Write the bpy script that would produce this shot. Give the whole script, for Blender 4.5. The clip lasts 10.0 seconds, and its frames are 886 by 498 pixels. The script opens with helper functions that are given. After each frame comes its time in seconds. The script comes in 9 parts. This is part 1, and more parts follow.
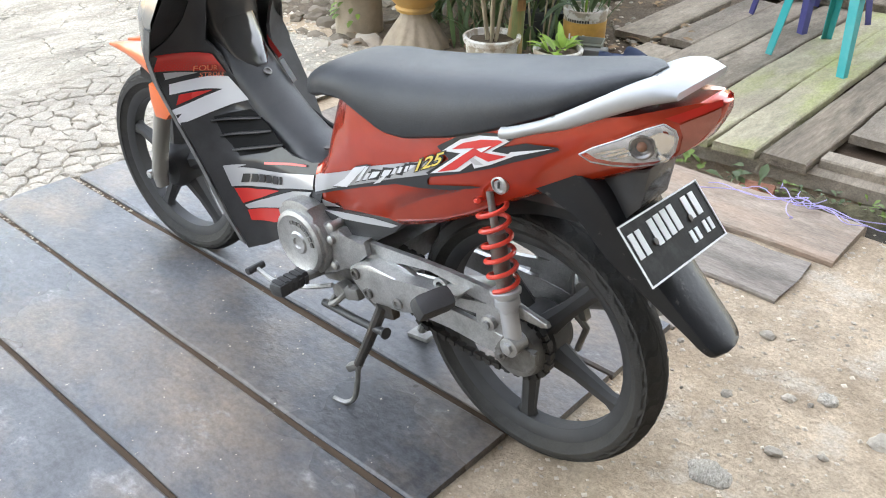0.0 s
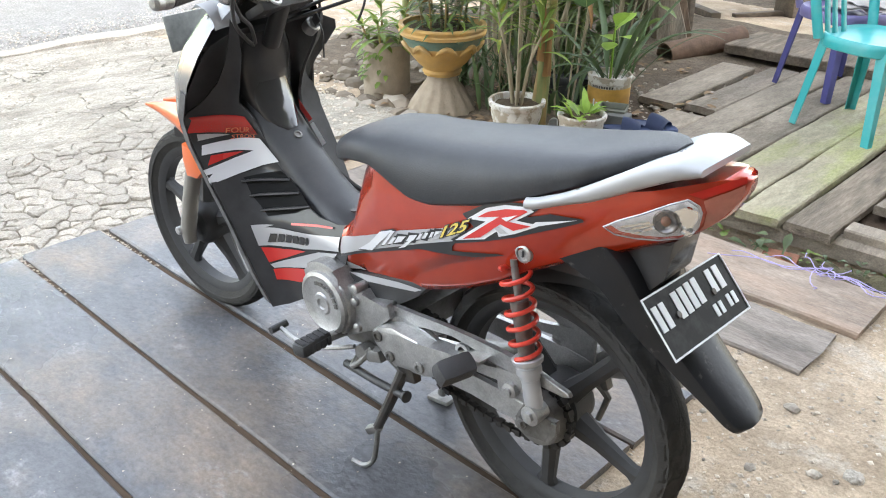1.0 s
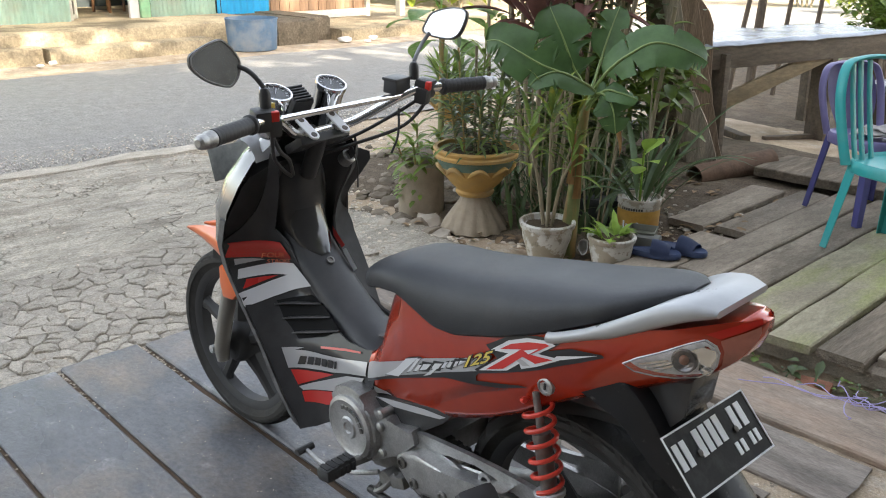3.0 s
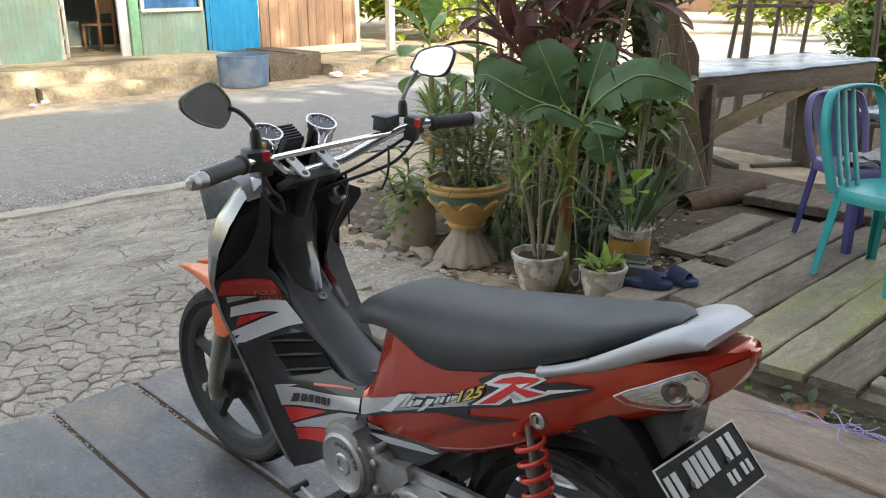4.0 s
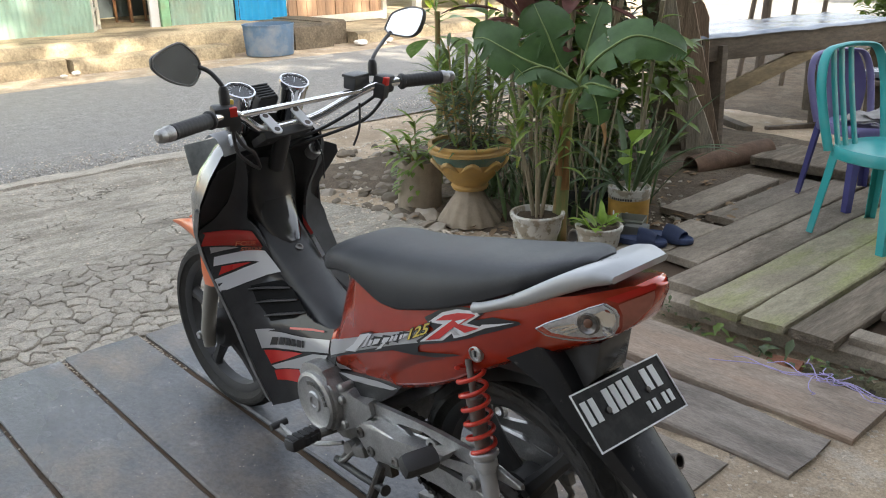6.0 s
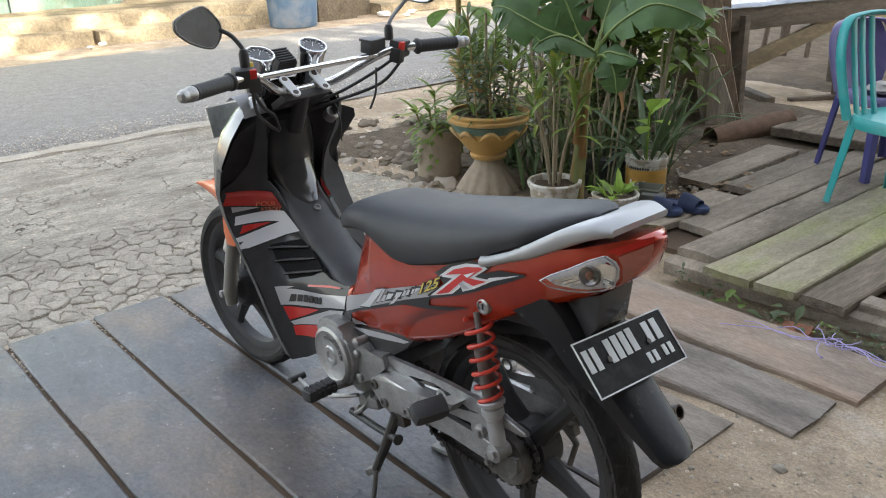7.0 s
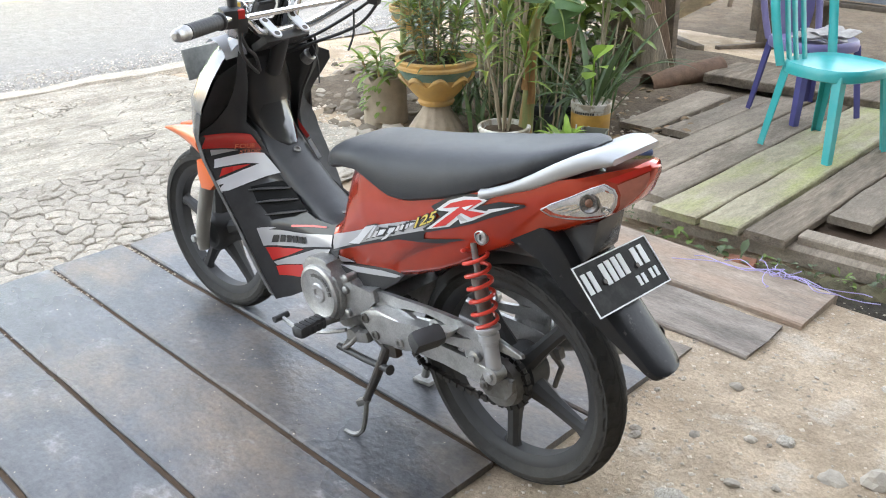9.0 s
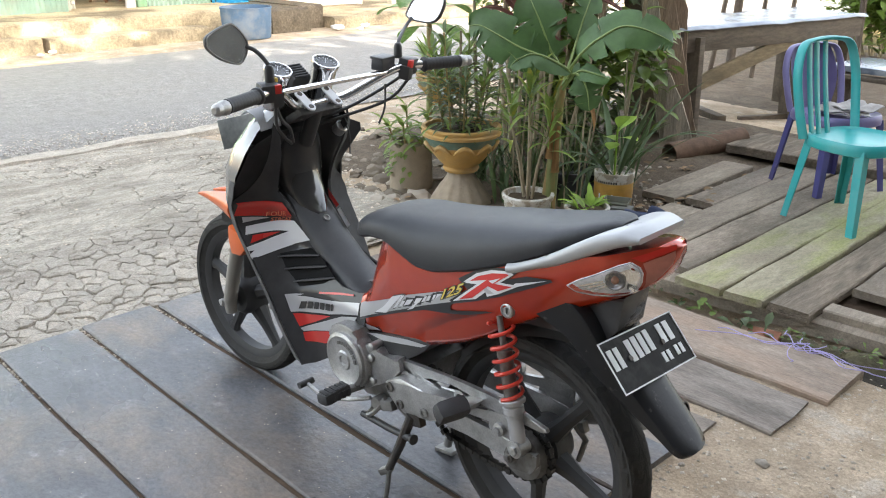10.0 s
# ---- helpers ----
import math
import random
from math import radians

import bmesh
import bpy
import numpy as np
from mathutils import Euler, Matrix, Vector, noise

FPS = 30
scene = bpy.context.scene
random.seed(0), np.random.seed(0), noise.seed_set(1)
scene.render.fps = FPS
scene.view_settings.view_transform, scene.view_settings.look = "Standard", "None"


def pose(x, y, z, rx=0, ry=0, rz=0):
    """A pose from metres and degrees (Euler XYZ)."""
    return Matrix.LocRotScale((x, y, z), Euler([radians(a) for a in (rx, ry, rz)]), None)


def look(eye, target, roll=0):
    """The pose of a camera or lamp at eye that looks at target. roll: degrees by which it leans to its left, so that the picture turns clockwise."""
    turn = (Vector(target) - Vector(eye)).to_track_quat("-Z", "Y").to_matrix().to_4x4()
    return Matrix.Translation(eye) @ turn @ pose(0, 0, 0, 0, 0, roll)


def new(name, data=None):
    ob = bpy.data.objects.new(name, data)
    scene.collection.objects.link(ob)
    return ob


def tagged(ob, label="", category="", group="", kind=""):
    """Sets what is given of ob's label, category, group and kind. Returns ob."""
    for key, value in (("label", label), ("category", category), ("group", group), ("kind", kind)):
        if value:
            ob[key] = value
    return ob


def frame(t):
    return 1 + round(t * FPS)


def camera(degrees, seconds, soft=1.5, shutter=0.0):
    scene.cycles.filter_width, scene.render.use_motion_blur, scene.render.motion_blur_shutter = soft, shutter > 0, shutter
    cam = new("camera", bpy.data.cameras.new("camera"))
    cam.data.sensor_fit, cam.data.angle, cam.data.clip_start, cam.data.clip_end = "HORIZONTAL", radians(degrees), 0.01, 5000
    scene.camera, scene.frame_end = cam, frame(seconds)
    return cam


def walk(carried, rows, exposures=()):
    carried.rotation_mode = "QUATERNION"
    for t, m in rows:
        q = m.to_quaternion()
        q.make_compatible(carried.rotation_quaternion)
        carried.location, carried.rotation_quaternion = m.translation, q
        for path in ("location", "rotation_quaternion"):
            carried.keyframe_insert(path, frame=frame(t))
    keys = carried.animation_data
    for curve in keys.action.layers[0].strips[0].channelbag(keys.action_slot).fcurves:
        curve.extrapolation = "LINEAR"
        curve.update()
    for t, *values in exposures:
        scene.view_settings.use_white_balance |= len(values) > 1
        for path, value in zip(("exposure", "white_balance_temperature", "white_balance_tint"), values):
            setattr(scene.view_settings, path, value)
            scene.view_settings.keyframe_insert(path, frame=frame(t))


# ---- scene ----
cam = camera(55.1, 10.0, 1.05)
METRES, EYE, TILT, LEAN, TURN = 0.64, 1.317, -31.0, 0.0, 42.0
ROWS = [
    (0.0, 0.0, 0.0, 0.0, 0.0, 0.0, -0.0),
    (0.5, -0.0092, -0.0134, 0.0176, 0.87, 2.08, -0.71),
    (1.0, -0.0106, -0.0235, 0.0303, 1.32, 3.72, -1.43),
    (1.5, -0.0073, -0.0454, 0.0494, 1.55, 5.47, -1.89),
    (2.0, -0.0005, -0.0657, 0.0655, 2.19, 7.16, -2.27),
    (2.5, 0.0131, -0.0816, 0.0775, 2.95, 9.02, -2.45),
    (3.0, 0.0198, -0.0986, 0.0847, 3.53, 11.01, -2.64),
    (4.5, 0.0555, -0.145, 0.0849, 3.09, 13.41, -1.18),
    (5.0, 0.1305, -0.1609, 0.0704, 3.22, 13.15, -0.97),
    (5.5, 0.2378, -0.2013, 0.0413, 4.4, 12.23, -1.29),
    (7.0, 0.3736, -0.346, -0.08, 7.24, 9.21, -2.65),
    (7.5, 0.282, -0.3921, -0.1067, 6.95, 8.88, -2.54),
    (8.0, 0.2053, -0.4345, -0.1387, 4.67, 7.64, -1.69),
    (8.5, 0.1578, -0.4604, -0.1623, 2.77, 6.63, -0.95),
    (9.0, 0.1368, -0.478, -0.1695, 2.13, 6.22, -0.85),
    (9.5, 0.1236, -0.5056, -0.1551, 2.31, 7.18, -1.05),
    (10.0, 0.1138, -0.5304, -0.1362, 3.31, 10.25, -2.08),
]
EXPOSE = [(0.0, 3.35), (1.0, 3.3), (2.0, 3.08), (3.0, 2.3), (4.5, 2.05), (5.5, 2.05), (7.0, 2.30), (7.5, 2.42), (8.0, 2.86), (9.0, 3.15), (9.5, 3.15), (10.0, 2.68)]
walk(cam, [(t, pose(0, 0, EYE, TILT, LEAN, TURN) @ pose(METRES * x, METRES * y, METRES * z, 90 + pitch, roll, yaw)) for t, x, y, z, yaw, pitch, roll in ROWS],
     exposures=[(t, e + 0.15, 6950, 9) for t, e in EXPOSE])

# ---- world and sun ----
SUN_EL, SUN_AZ = 30.0, 100.0          # degrees; azimuth clockwise from +y
world = bpy.data.worlds.new("world")
scene.world = world
world.use_nodes = True
wn = world.node_tree.nodes
sky = wn.new("ShaderNodeTexSky")
sky.sky_type, sky.sun_disc = "NISHITA", False
sky.sun_elevation, sky.sun_rotation = radians(SUN_EL), radians(SUN_AZ)
sky.air_density, sky.dust_density = 1.0, 2.5
wn["Background"].inputs["Strength"].default_value = 0.15
haze = wn.new("ShaderNodeHueSaturation")          # thin bright cloud pales the blue
haze.inputs["Saturation"].default_value = 0.5
world.node_tree.links.new(sky.outputs[0], haze.inputs["Color"])
world.node_tree.links.new(haze.outputs[0], wn["Background"].inputs["Color"])
sun_data = bpy.data.lights.new("sun", "SUN")
sun_data.energy, sun_data.angle, sun_data.color = 3.1, radians(0.6), (1.0, 0.95, 0.86)
sun = new("sun", sun_data)
sun_from = Vector((math.sin(radians(SUN_AZ)) * math.cos(radians(SUN_EL)), math.cos(radians(SUN_AZ)) * math.cos(radians(SUN_EL)), math.sin(radians(SUN_EL))))
sun.matrix_world = look(sun_from * 30, (0, 0, 0))

# ---- materials ----
def shader(name, color, rough=0.6, metal=0.0, vary=0.12, scale=8.0, bump=0.1, bump_scale=60.0, stain=None, stain_amt=0.4, stain_scale=2.0,
           coat=0.0, rough_vary=0.15, stretch=(1, 1, 1), island=0.0, per_object=0.0, spec=0.5, stain_lo=0.45, stain_hi=0.66, speck=0.0, speck_scale=160.0, second=None, second_amt=0.6, second_scale=3.0, second_lo=0.5, second_hi=0.62):
    """A procedural surface: base colour with large stains and fine grain, uneven gloss and fine relief."""
    m = bpy.data.materials.new(name)
    m.use_nodes = True
    nt = m.node_tree
    n, l = nt.nodes, nt.links
    b = n["Principled BSDF"]
    b.inputs["Metallic"].default_value = metal
    b.inputs["Coat Weight"].default_value = coat
    b.inputs["Coat Roughness"].default_value = 0.06
    b.inputs["Specular IOR Level"].default_value = spec
    tc = n.new("ShaderNodeTexCoord")
    mp = n.new("ShaderNodeMapping")
    mp.inputs["Scale"].default_value = stretch
    l.new(tc.outputs["Object"], mp.inputs["Vector"])
    def noisy(sc, detail=5.0, r=0.6):
        t = n.new("ShaderNodeTexNoise")
        t.inputs["Scale"].default_value, t.inputs["Detail"].default_value, t.inputs["Roughness"].default_value = sc, detail, r
        l.new(mp.outputs[0], t.inputs["Vector"])
        return t
    def ramp(src, lo, hi, a, c):
        r = n.new("ShaderNodeMapRange")
        r.inputs["From Min"].default_value, r.inputs["From Max"].default_value = lo, hi
        r.inputs["To Min"].default_value, r.inputs["To Max"].default_value = a, c
        l.new(src, r.inputs["Value"])
        return r.outputs[0]
    def mixc(fac, a, c, mode="MIX"):
        x = n.new("ShaderNodeMix")
        x.data_type, x.blend_type = "RGBA", mode
        for sock, v in ((x.inputs["Factor"], fac), (x.inputs["A"], a), (x.inputs["B"], c)):
            if hasattr(v, "is_linked"):
                l.new(v, sock)
            else:
                sock.default_value = v if not isinstance(v, tuple) else (*v, 1)
        return x.outputs["Result"]
    grain, big = noisy(scale), noisy(scale * 0.17, 4.0)
    col = mixc(1.0, tuple(color), ramp(grain.outputs["Fac"], 0.25, 0.75, 1 - vary, 1 + vary), "MULTIPLY")
    if stain:
        st = noisy(stain_scale, 7.0, 0.65)
        col = mixc(ramp(st.outputs["Fac"], stain_lo, stain_hi, 0.0, stain_amt), col, tuple(stain))
    col = mixc(1.0, col, ramp(big.outputs["Fac"], 0.3, 0.7, 1 - vary * 0.8, 1 + vary * 0.8), "MULTIPLY")
    if second:
        s2 = noisy(second_scale, 8.0, 0.7)
        col = mixc(ramp(s2.outputs["Fac"], second_lo, second_hi, 0.0, second_amt), col, tuple(second))
    if speck:
        sp = noisy(speck_scale, 2.0, 0.8)
        col = mixc(1.0, col, ramp(sp.outputs["Fac"], 0.32, 0.68, 1 - speck, 1 + speck), "MULTIPLY")
    if island:
        g = n.new("ShaderNodeNewGeometry")
        col = mixc(1.0, col, ramp(g.outputs["Random Per Island"], 0, 1, 1 - island, 1 + island), "MULTIPLY")
    if per_object:
        o = n.new("ShaderNodeObjectInfo")
        col = mixc(1.0, col, ramp(o.outputs["Random"], 0, 1, 1 - per_object, 1 + per_object), "MULTIPLY")
    l.new(col, b.inputs["Base Color"])
    l.new(ramp(big.outputs["Fac"], 0.3, 0.7, max(0.02, rough - rough_vary * rough), min(1, rough + rough_vary * rough)), b.inputs["Roughness"])
    if bump:
        bn = noisy(bump_scale, 6.0, 0.65)
        bp = n.new("ShaderNodeBump")
        bp.inputs["Strength"].default_value, bp.inputs["Distance"].default_value = bump, 0.01
        l.new(bn.outputs["Fac"], bp.inputs["Height"])
        l.new(bp.outputs[0], b.inputs["Normal"])
    m["bsdf"] = b.name
    return m


def clear(name, color, rough=0.03, ior=1.45):
    m = bpy.data.materials.new(name)
    m.use_nodes = True
    b = m.node_tree.nodes["Principled BSDF"]
    b.inputs["Base Color"].default_value = (*color, 1)
    b.inputs["Transmission Weight"].default_value, b.inputs["Roughness"].default_value, b.inputs["IOR"].default_value = 1.0, rough, ior
    return m


DIRT = shader("dirt", (0.45, 0.355, 0.255), 0.95, vary=0.22, scale=14, bump=0.9, bump_scale=55, stain=(0.30, 0.225, 0.15), stain_amt=0.75, stain_scale=2.2, spec=0.2, speck=0.2, speck_scale=110, second=(0.54, 0.48, 0.40), second_amt=0.6, second_scale=5.0, second_lo=0.54, second_hi=0.64)
SOIL = shader("soil", (0.10, 0.075, 0.05), 0.95, vary=0.35, scale=22, bump=1.0, bump_scale=60, stain=(0.06, 0.045, 0.03), stain_amt=0.6, stain_scale=6, spec=0.2)
CONC = shader("worn_concrete", (0.46, 0.415, 0.35), 0.9, stretch=(2.2, 1, 1), vary=0.2, scale=20, bump=1.0, bump_scale=45, stain=(0.30, 0.26, 0.205), stain_amt=0.6, stain_scale=5.5, per_object=0.14, spec=0.2, speck=0.32, speck_scale=110)
ASPHALT = shader("asphalt", (0.262, 0.250, 0.231), 0.9, vary=0.2, scale=60, bump=0.5, bump_scale=140, stain=(0.27, 0.25, 0.22), stain_amt=0.5, stain_scale=0.9, spec=0.3, speck=0.35, speck_scale=70)
DECK = shader("dark_oily_board", (0.097, 0.098, 0.104), 0.33, vary=0.35, scale=9, bump=0.3, bump_scale=45, stain=(0.24, 0.175, 0.115), stain_amt=0.65, stain_scale=2.3, stain_lo=0.46, stain_hi=0.66,
              stretch=(0.7, 1, 1), rough_vary=0.45, per_object=0.1, spec=0.45, speck=0.2, speck_scale=70, second=(0.30, 0.29, 0.275), second_amt=0.7, second_scale=9.0, second_lo=0.60, second_hi=0.70)
DECKEDGE = shader("board_gap", (0.10, 0.07, 0.048), 0.9, bump=0.4, spec=0.2)
OLDWOOD = shader("weathered_wood", (0.30, 0.25, 0.195), 0.88, second=(0.15, 0.125, 0.095), second_amt=0.7, second_scale=3.0, second_lo=0.5, second_hi=0.64, vary=0.3, scale=16, bump=0.7, bump_scale=30, stain=(0.18, 0.155, 0.12), stain_amt=0.6, stain_scale=4,
                 stretch=(2.0, 0.6, 2.0), per_object=0.18, spec=0.2, speck=0.16, speck_scale=60)
MOSSWOOD = shader("mossy_wood", (0.36, 0.32, 0.225), 0.9, second=(0.24, 0.20, 0.15), second_amt=0.6, second_scale=4.0, second_lo=0.52, second_hi=0.66, vary=0.25, scale=16, bump=0.7, bump_scale=30, stain=(0.30, 0.32, 0.12), stain_amt=0.75, stain_scale=3.0,
                  stretch=(1.8, 0.6, 1.8), per_object=0.08, spec=0.2, speck=0.16, speck_scale=60)
PLANKX = shader("grey_plank", (0.31, 0.265, 0.22), 0.85, vary=0.3, scale=14, bump=0.7, bump_scale=30, second=(0.16, 0.135, 0.115), second_amt=0.75, second_scale=3.5, second_lo=0.5, second_hi=0.62, stain=(0.22, 0.19, 0.16), stain_amt=0.6, stain_scale=3,
                stretch=(0.6, 2.0, 2.0), per_object=0.14, spec=0.2, speck=0.16, speck_scale=60)

# ---- mesh helpers ----
def part(name, bm, material, parent=None, label="", smooth=True, sharp=35):
    """Links a bmesh as one mesh object, under a thing or a part."""
    bmesh.ops.recalc_face_normals(bm, faces=bm.faces[:])
    me = bpy.data.meshes.new(name)
    bm.to_mesh(me)
    bm.free()
    for m in material if isinstance(material, (list, tuple)) else (material,):
        me.materials.append(m)
    if smooth:
        me.shade_smooth()
        me.set_sharp_from_angle(angle=radians(sharp))
    ob = new(name, me)
    if parent is not None:
        ob.parent = parent
    if label:
        tagged(ob, label)
    return ob


def thing(name, label, category, group="", kind="", m=None):
    ob = tagged(new(name), label, category, group, kind)
    ob.empty_display_size = 0.05
    if m is not None:
        ob.matrix_world = m
    return ob


def box(bm, c, s, rot=None, bevel=0.0):
    """A box of size s about c, turned by rot, with rounded edges."""
    r = bmesh.ops.create_cube(bm, size=1.0)
    vs = r["verts"]
    m = Matrix.Translation(c) @ (rot.to_4x4() if rot is not None else Matrix.Identity(4)) @ Matrix.Diagonal((*s, 1))
    bmesh.ops.transform(bm, matrix=m, verts=vs)
    if bevel:
        es = list({e for v in vs for e in v.link_edges})
        bmesh.ops.bevel(bm, geom=es, offset=bevel, segments=2, profile=0.6, affect="EDGES")
    return vs


def turn(*deg):
    return Euler([radians(a) for a in deg]).to_matrix()


def rings(bm, rows, closed=True, caps=True):
    """Skins rows of points; each row has the same count."""
    vr = [[bm.verts.new(p) for p in row] for row in rows]
    n = len(vr[0])
    for a, b in zip(vr, vr[1:]):
        for i in range(n if closed else n - 1):
            j = (i + 1) % n
            bm.faces.new((a[i], a[j], b[j], b[i]))
    if caps and closed:
        bm.faces.new(vr[0][::-1])
        bm.faces.new(vr[-1])
    return vr


def tube(bm, pts, r, seg=10, caps=True, flat=1.0):
    """A tube along points; r is one radius or one for each point."""
    pts = [Vector(p) for p in pts]
    rs = [float(q) for q in r] if isinstance(r, (list, tuple)) else [float(r)] * len(pts)
    rows, side = [], None
    for i, p in enumerate(pts):
        d = (pts[min(i + 1, len(pts) - 1)] - pts[max(i - 1, 0)]).normalized()
        if side is None:
            side = d.cross(Vector((0, 0, 1)) if abs(d.z) < 0.9 else Vector((1, 0, 0))).normalized()
        side = (side - d * side.dot(d)).normalized()
        up = side.cross(d)
        rows.append([p + rs[i] * (math.cos(a) * side + flat * math.sin(a) * up) for a in (2 * math.pi * k / seg for k in range(seg))])
    return rings(bm, rows, True, caps)


def smooth_path(pts, n=8):
    """A Catmull-Rom path through points, n steps each."""
    pts = [Vector(p) for p in pts]
    out = []
    for i in range(len(pts) - 1):
        a, b, c, d = pts[max(i - 1, 0)], pts[i], pts[i + 1], pts[min(i + 2, len(pts) - 1)]
        for k in range(n):
            t = k / n
            out.append(0.5 * ((2 * b) + (c - a) * t + (2 * a - 5 * b + 4 * c - d) * t * t + (3 * b - a - 3 * c + d) * t ** 3))
    out.append(pts[-1])
    return out


def lathe(bm, prof, seg=32, m=None, close=False):
    """Turns a profile of (radius, height) about z, then moves it by m."""
    rows = [[Vector((r * math.cos(a), r * math.sin(a), z)) for a in (2 * math.pi * k / seg for k in range(seg))] for r, z in prof]
    if m is not None:
        rows = [[m @ p for p in row] for row in rows]
    if close:
        rows.append(rows[0])
    vr = rings(bm, rows, True, not close)
    if close:
        bmesh.ops.remove_doubles(bm, verts=vr[0] + vr[-1], dist=1e-6)
    return vr


def prism(bm, pts, a, b, axis="y", bevel=0.0):
    """A flat outline given in the plane across an axis, drawn out from a to b."""
    def at(p, q):
        return {"y": (p[0], q, p[1]), "z": (p[0], p[1], q), "x": (q, p[0], p[1])}[axis]
    lo, hi = [bm.verts.new(at(p, a)) for p in pts], [bm.verts.new(at(p, b)) for p in pts]
    n = len(pts)
    faces = [bm.faces.new(lo), bm.faces.new(hi[::-1])]
    for i in range(n):
        j = (i + 1) % n
        faces.append(bm.faces.new((lo[i], hi[i], hi[j], lo[j])))
    if bevel:
        es = list({e for f in faces[:2] for e in f.edges})
        bmesh.ops.bevel(bm, geom=es, offset=bevel, segments=2, profile=0.6, affect="EDGES")
    return faces


def axis_to(p, d):
    """A pose at p whose z looks along d."""
    return Matrix.Translation(p) @ Vector(d).normalized().to_track_quat("Z", "Y").to_matrix().to_4x4()

# ---- ground, road, boards ----
def hill(x, y):
    """Height of the bare ground."""
    up = max(0.0, min(1.0, (x + 1.1) / 0.25))
    z = -0.05 + 0.026 * up + (0.014 - 0.007 * up) * noise.noise(Vector((x * 2.1, y * 2.1, 0))) + (0.007 - 0.002 * up) * noise.noise(Vector((x * 8, y * 8, 3)))
    z += 0.06 * max(0.0, min(1.0, (y - 3.0) / 1.5)) * max(0.0, min(1.0, (-1.6 - x) / 0.6)) * max(0.0, min(1.0, (x + 5.0) / 1.0))
    if 2.66 < y < 2.95 and x > -2.0:
        z -= 0.06
    return z


def lines(lo, hi, near_lo, near_hi, fine, coarse):
    a = list(np.arange(near_lo, near_hi, fine))
    left = [near_lo - (near_lo - lo) * (k / coarse) ** 2.2 for k in range(coarse, 0, -1)]
    right = [near_hi + (hi - near_hi) * (k / coarse) ** 2.2 for k in range(0, coarse + 1)]
    return left + a + right


bm = bmesh.new()
xs, ys = lines(-90, 60, -5.0, 1.2, 0.06, 16), lines(-60, 90, -1.0, 5.0, 0.06, 16)
vs = [[bm.verts.new((x, y, hill(x, y) if -6 < x < 2 and -2 < y < 6 else -0.05 + 0.026 * (x >= 2))) for y in ys] for x in xs]
for i in range(len(xs) - 1):
    for j in range(len(ys) - 1):
        bm.faces.new((vs[i][j], vs[i + 1][j], vs[i + 1][j + 1], vs[i][j + 1]))
ground = tagged(part("ground", bm, DIRT), "dry tan dirt with small stones", "ground", kind="structure")

bm = bmesh.new()
rows = []
for y in np.arange(-40, 60.1, 0.5):
    j = 0.06 * noise.noise(Vector((0, y * 0.7, 5)))
    rows.append([(-9.9 + j, y, -0.045), (-9.6 + j, y, -0.032), (-7.8, y, -0.005), (-5.9 + j, y, -0.022), (-5.62 + j, y, -0.04)])
rings(bm, rows, False)
road = tagged(part("road", bm, ASPHALT), "worn grey asphalt road with gravelly edges", "road", kind="structure")

bm = bmesh.new()
rows = []
for y in np.arange(-10, 3.4, 0.08):
    a, b = (0.07 * noise.noise(Vector((q, y * 1.7, 0))) + 0.035 * noise.noise(Vector((q, y * 6.3, 2))) for q in (1, 4))
    h = 0.012 * noise.noise(Vector((0, y * 2.3, 5)))
    rows.append([(-5.68 + a, y, -0.06), (-5.665 + a, y, -0.012 + h), (-5.49 + b, y, -0.008 + h), (-5.47 + b, y, -0.06)])
rings(bm, rows, False)
kerb = tagged(part("kerb", bm, CONC, sharp=40), "broken flat concrete road edge strip", "kerb", kind="structure")

# loose gravel worn out of the road's edge
rnd = random.Random(91)
gv, gf = [], []
for k in range(4600):
    y = rnd.uniform(-1.5, 9.5)
    x = -5.70 - abs(rnd.gauss(0, 0.22)) + 0.1 * noise.noise(Vector((0, y, 3)))
    r = rnd.choice((0.004, 0.005, 0.006, 0.008, 0.011))
    c = Vector((x, y, -0.020 + 0.1 * r))
    i0 = len(gv)
    gv += [tuple(c + Vector(d) * r * rnd.uniform(0.6, 1.3)) for d in ((1, 0, 0), (0, 1, 0), (-1, 0, 0), (0, -1, 0), (0, 0, 0.8), (0, 0, -0.8))]
    gf += [(i0 + p, i0 + q, i0 + 4) for p, q in ((0, 1), (1, 2), (2, 3), (3, 0))] + [(i0 + q, i0 + p, i0 + 5) for p, q in ((0, 1), (1, 2), (2, 3), (3, 0))]
me = bpy.data.meshes.new("gravel")
me.from_pydata(gv, [], gf)
me.materials.append(shader("mixed_gravel", (0.46, 0.43, 0.39), 0.9, vary=0.2, scale=30, bump=0.3, island=0.3))
tagged(new("gravel", me), "loose grey gravel along the broken road edge", "gravel", kind="stuff")

bm = bmesh.new()
box(bm, (-1.8, 0.4, -0.038), (1.9, 2.0, 0.05))
deck = tagged(part("boardwalk", bm, DECKEDGE), "dark oily boards laid side by side as a parking deck", "deck", kind="structure")


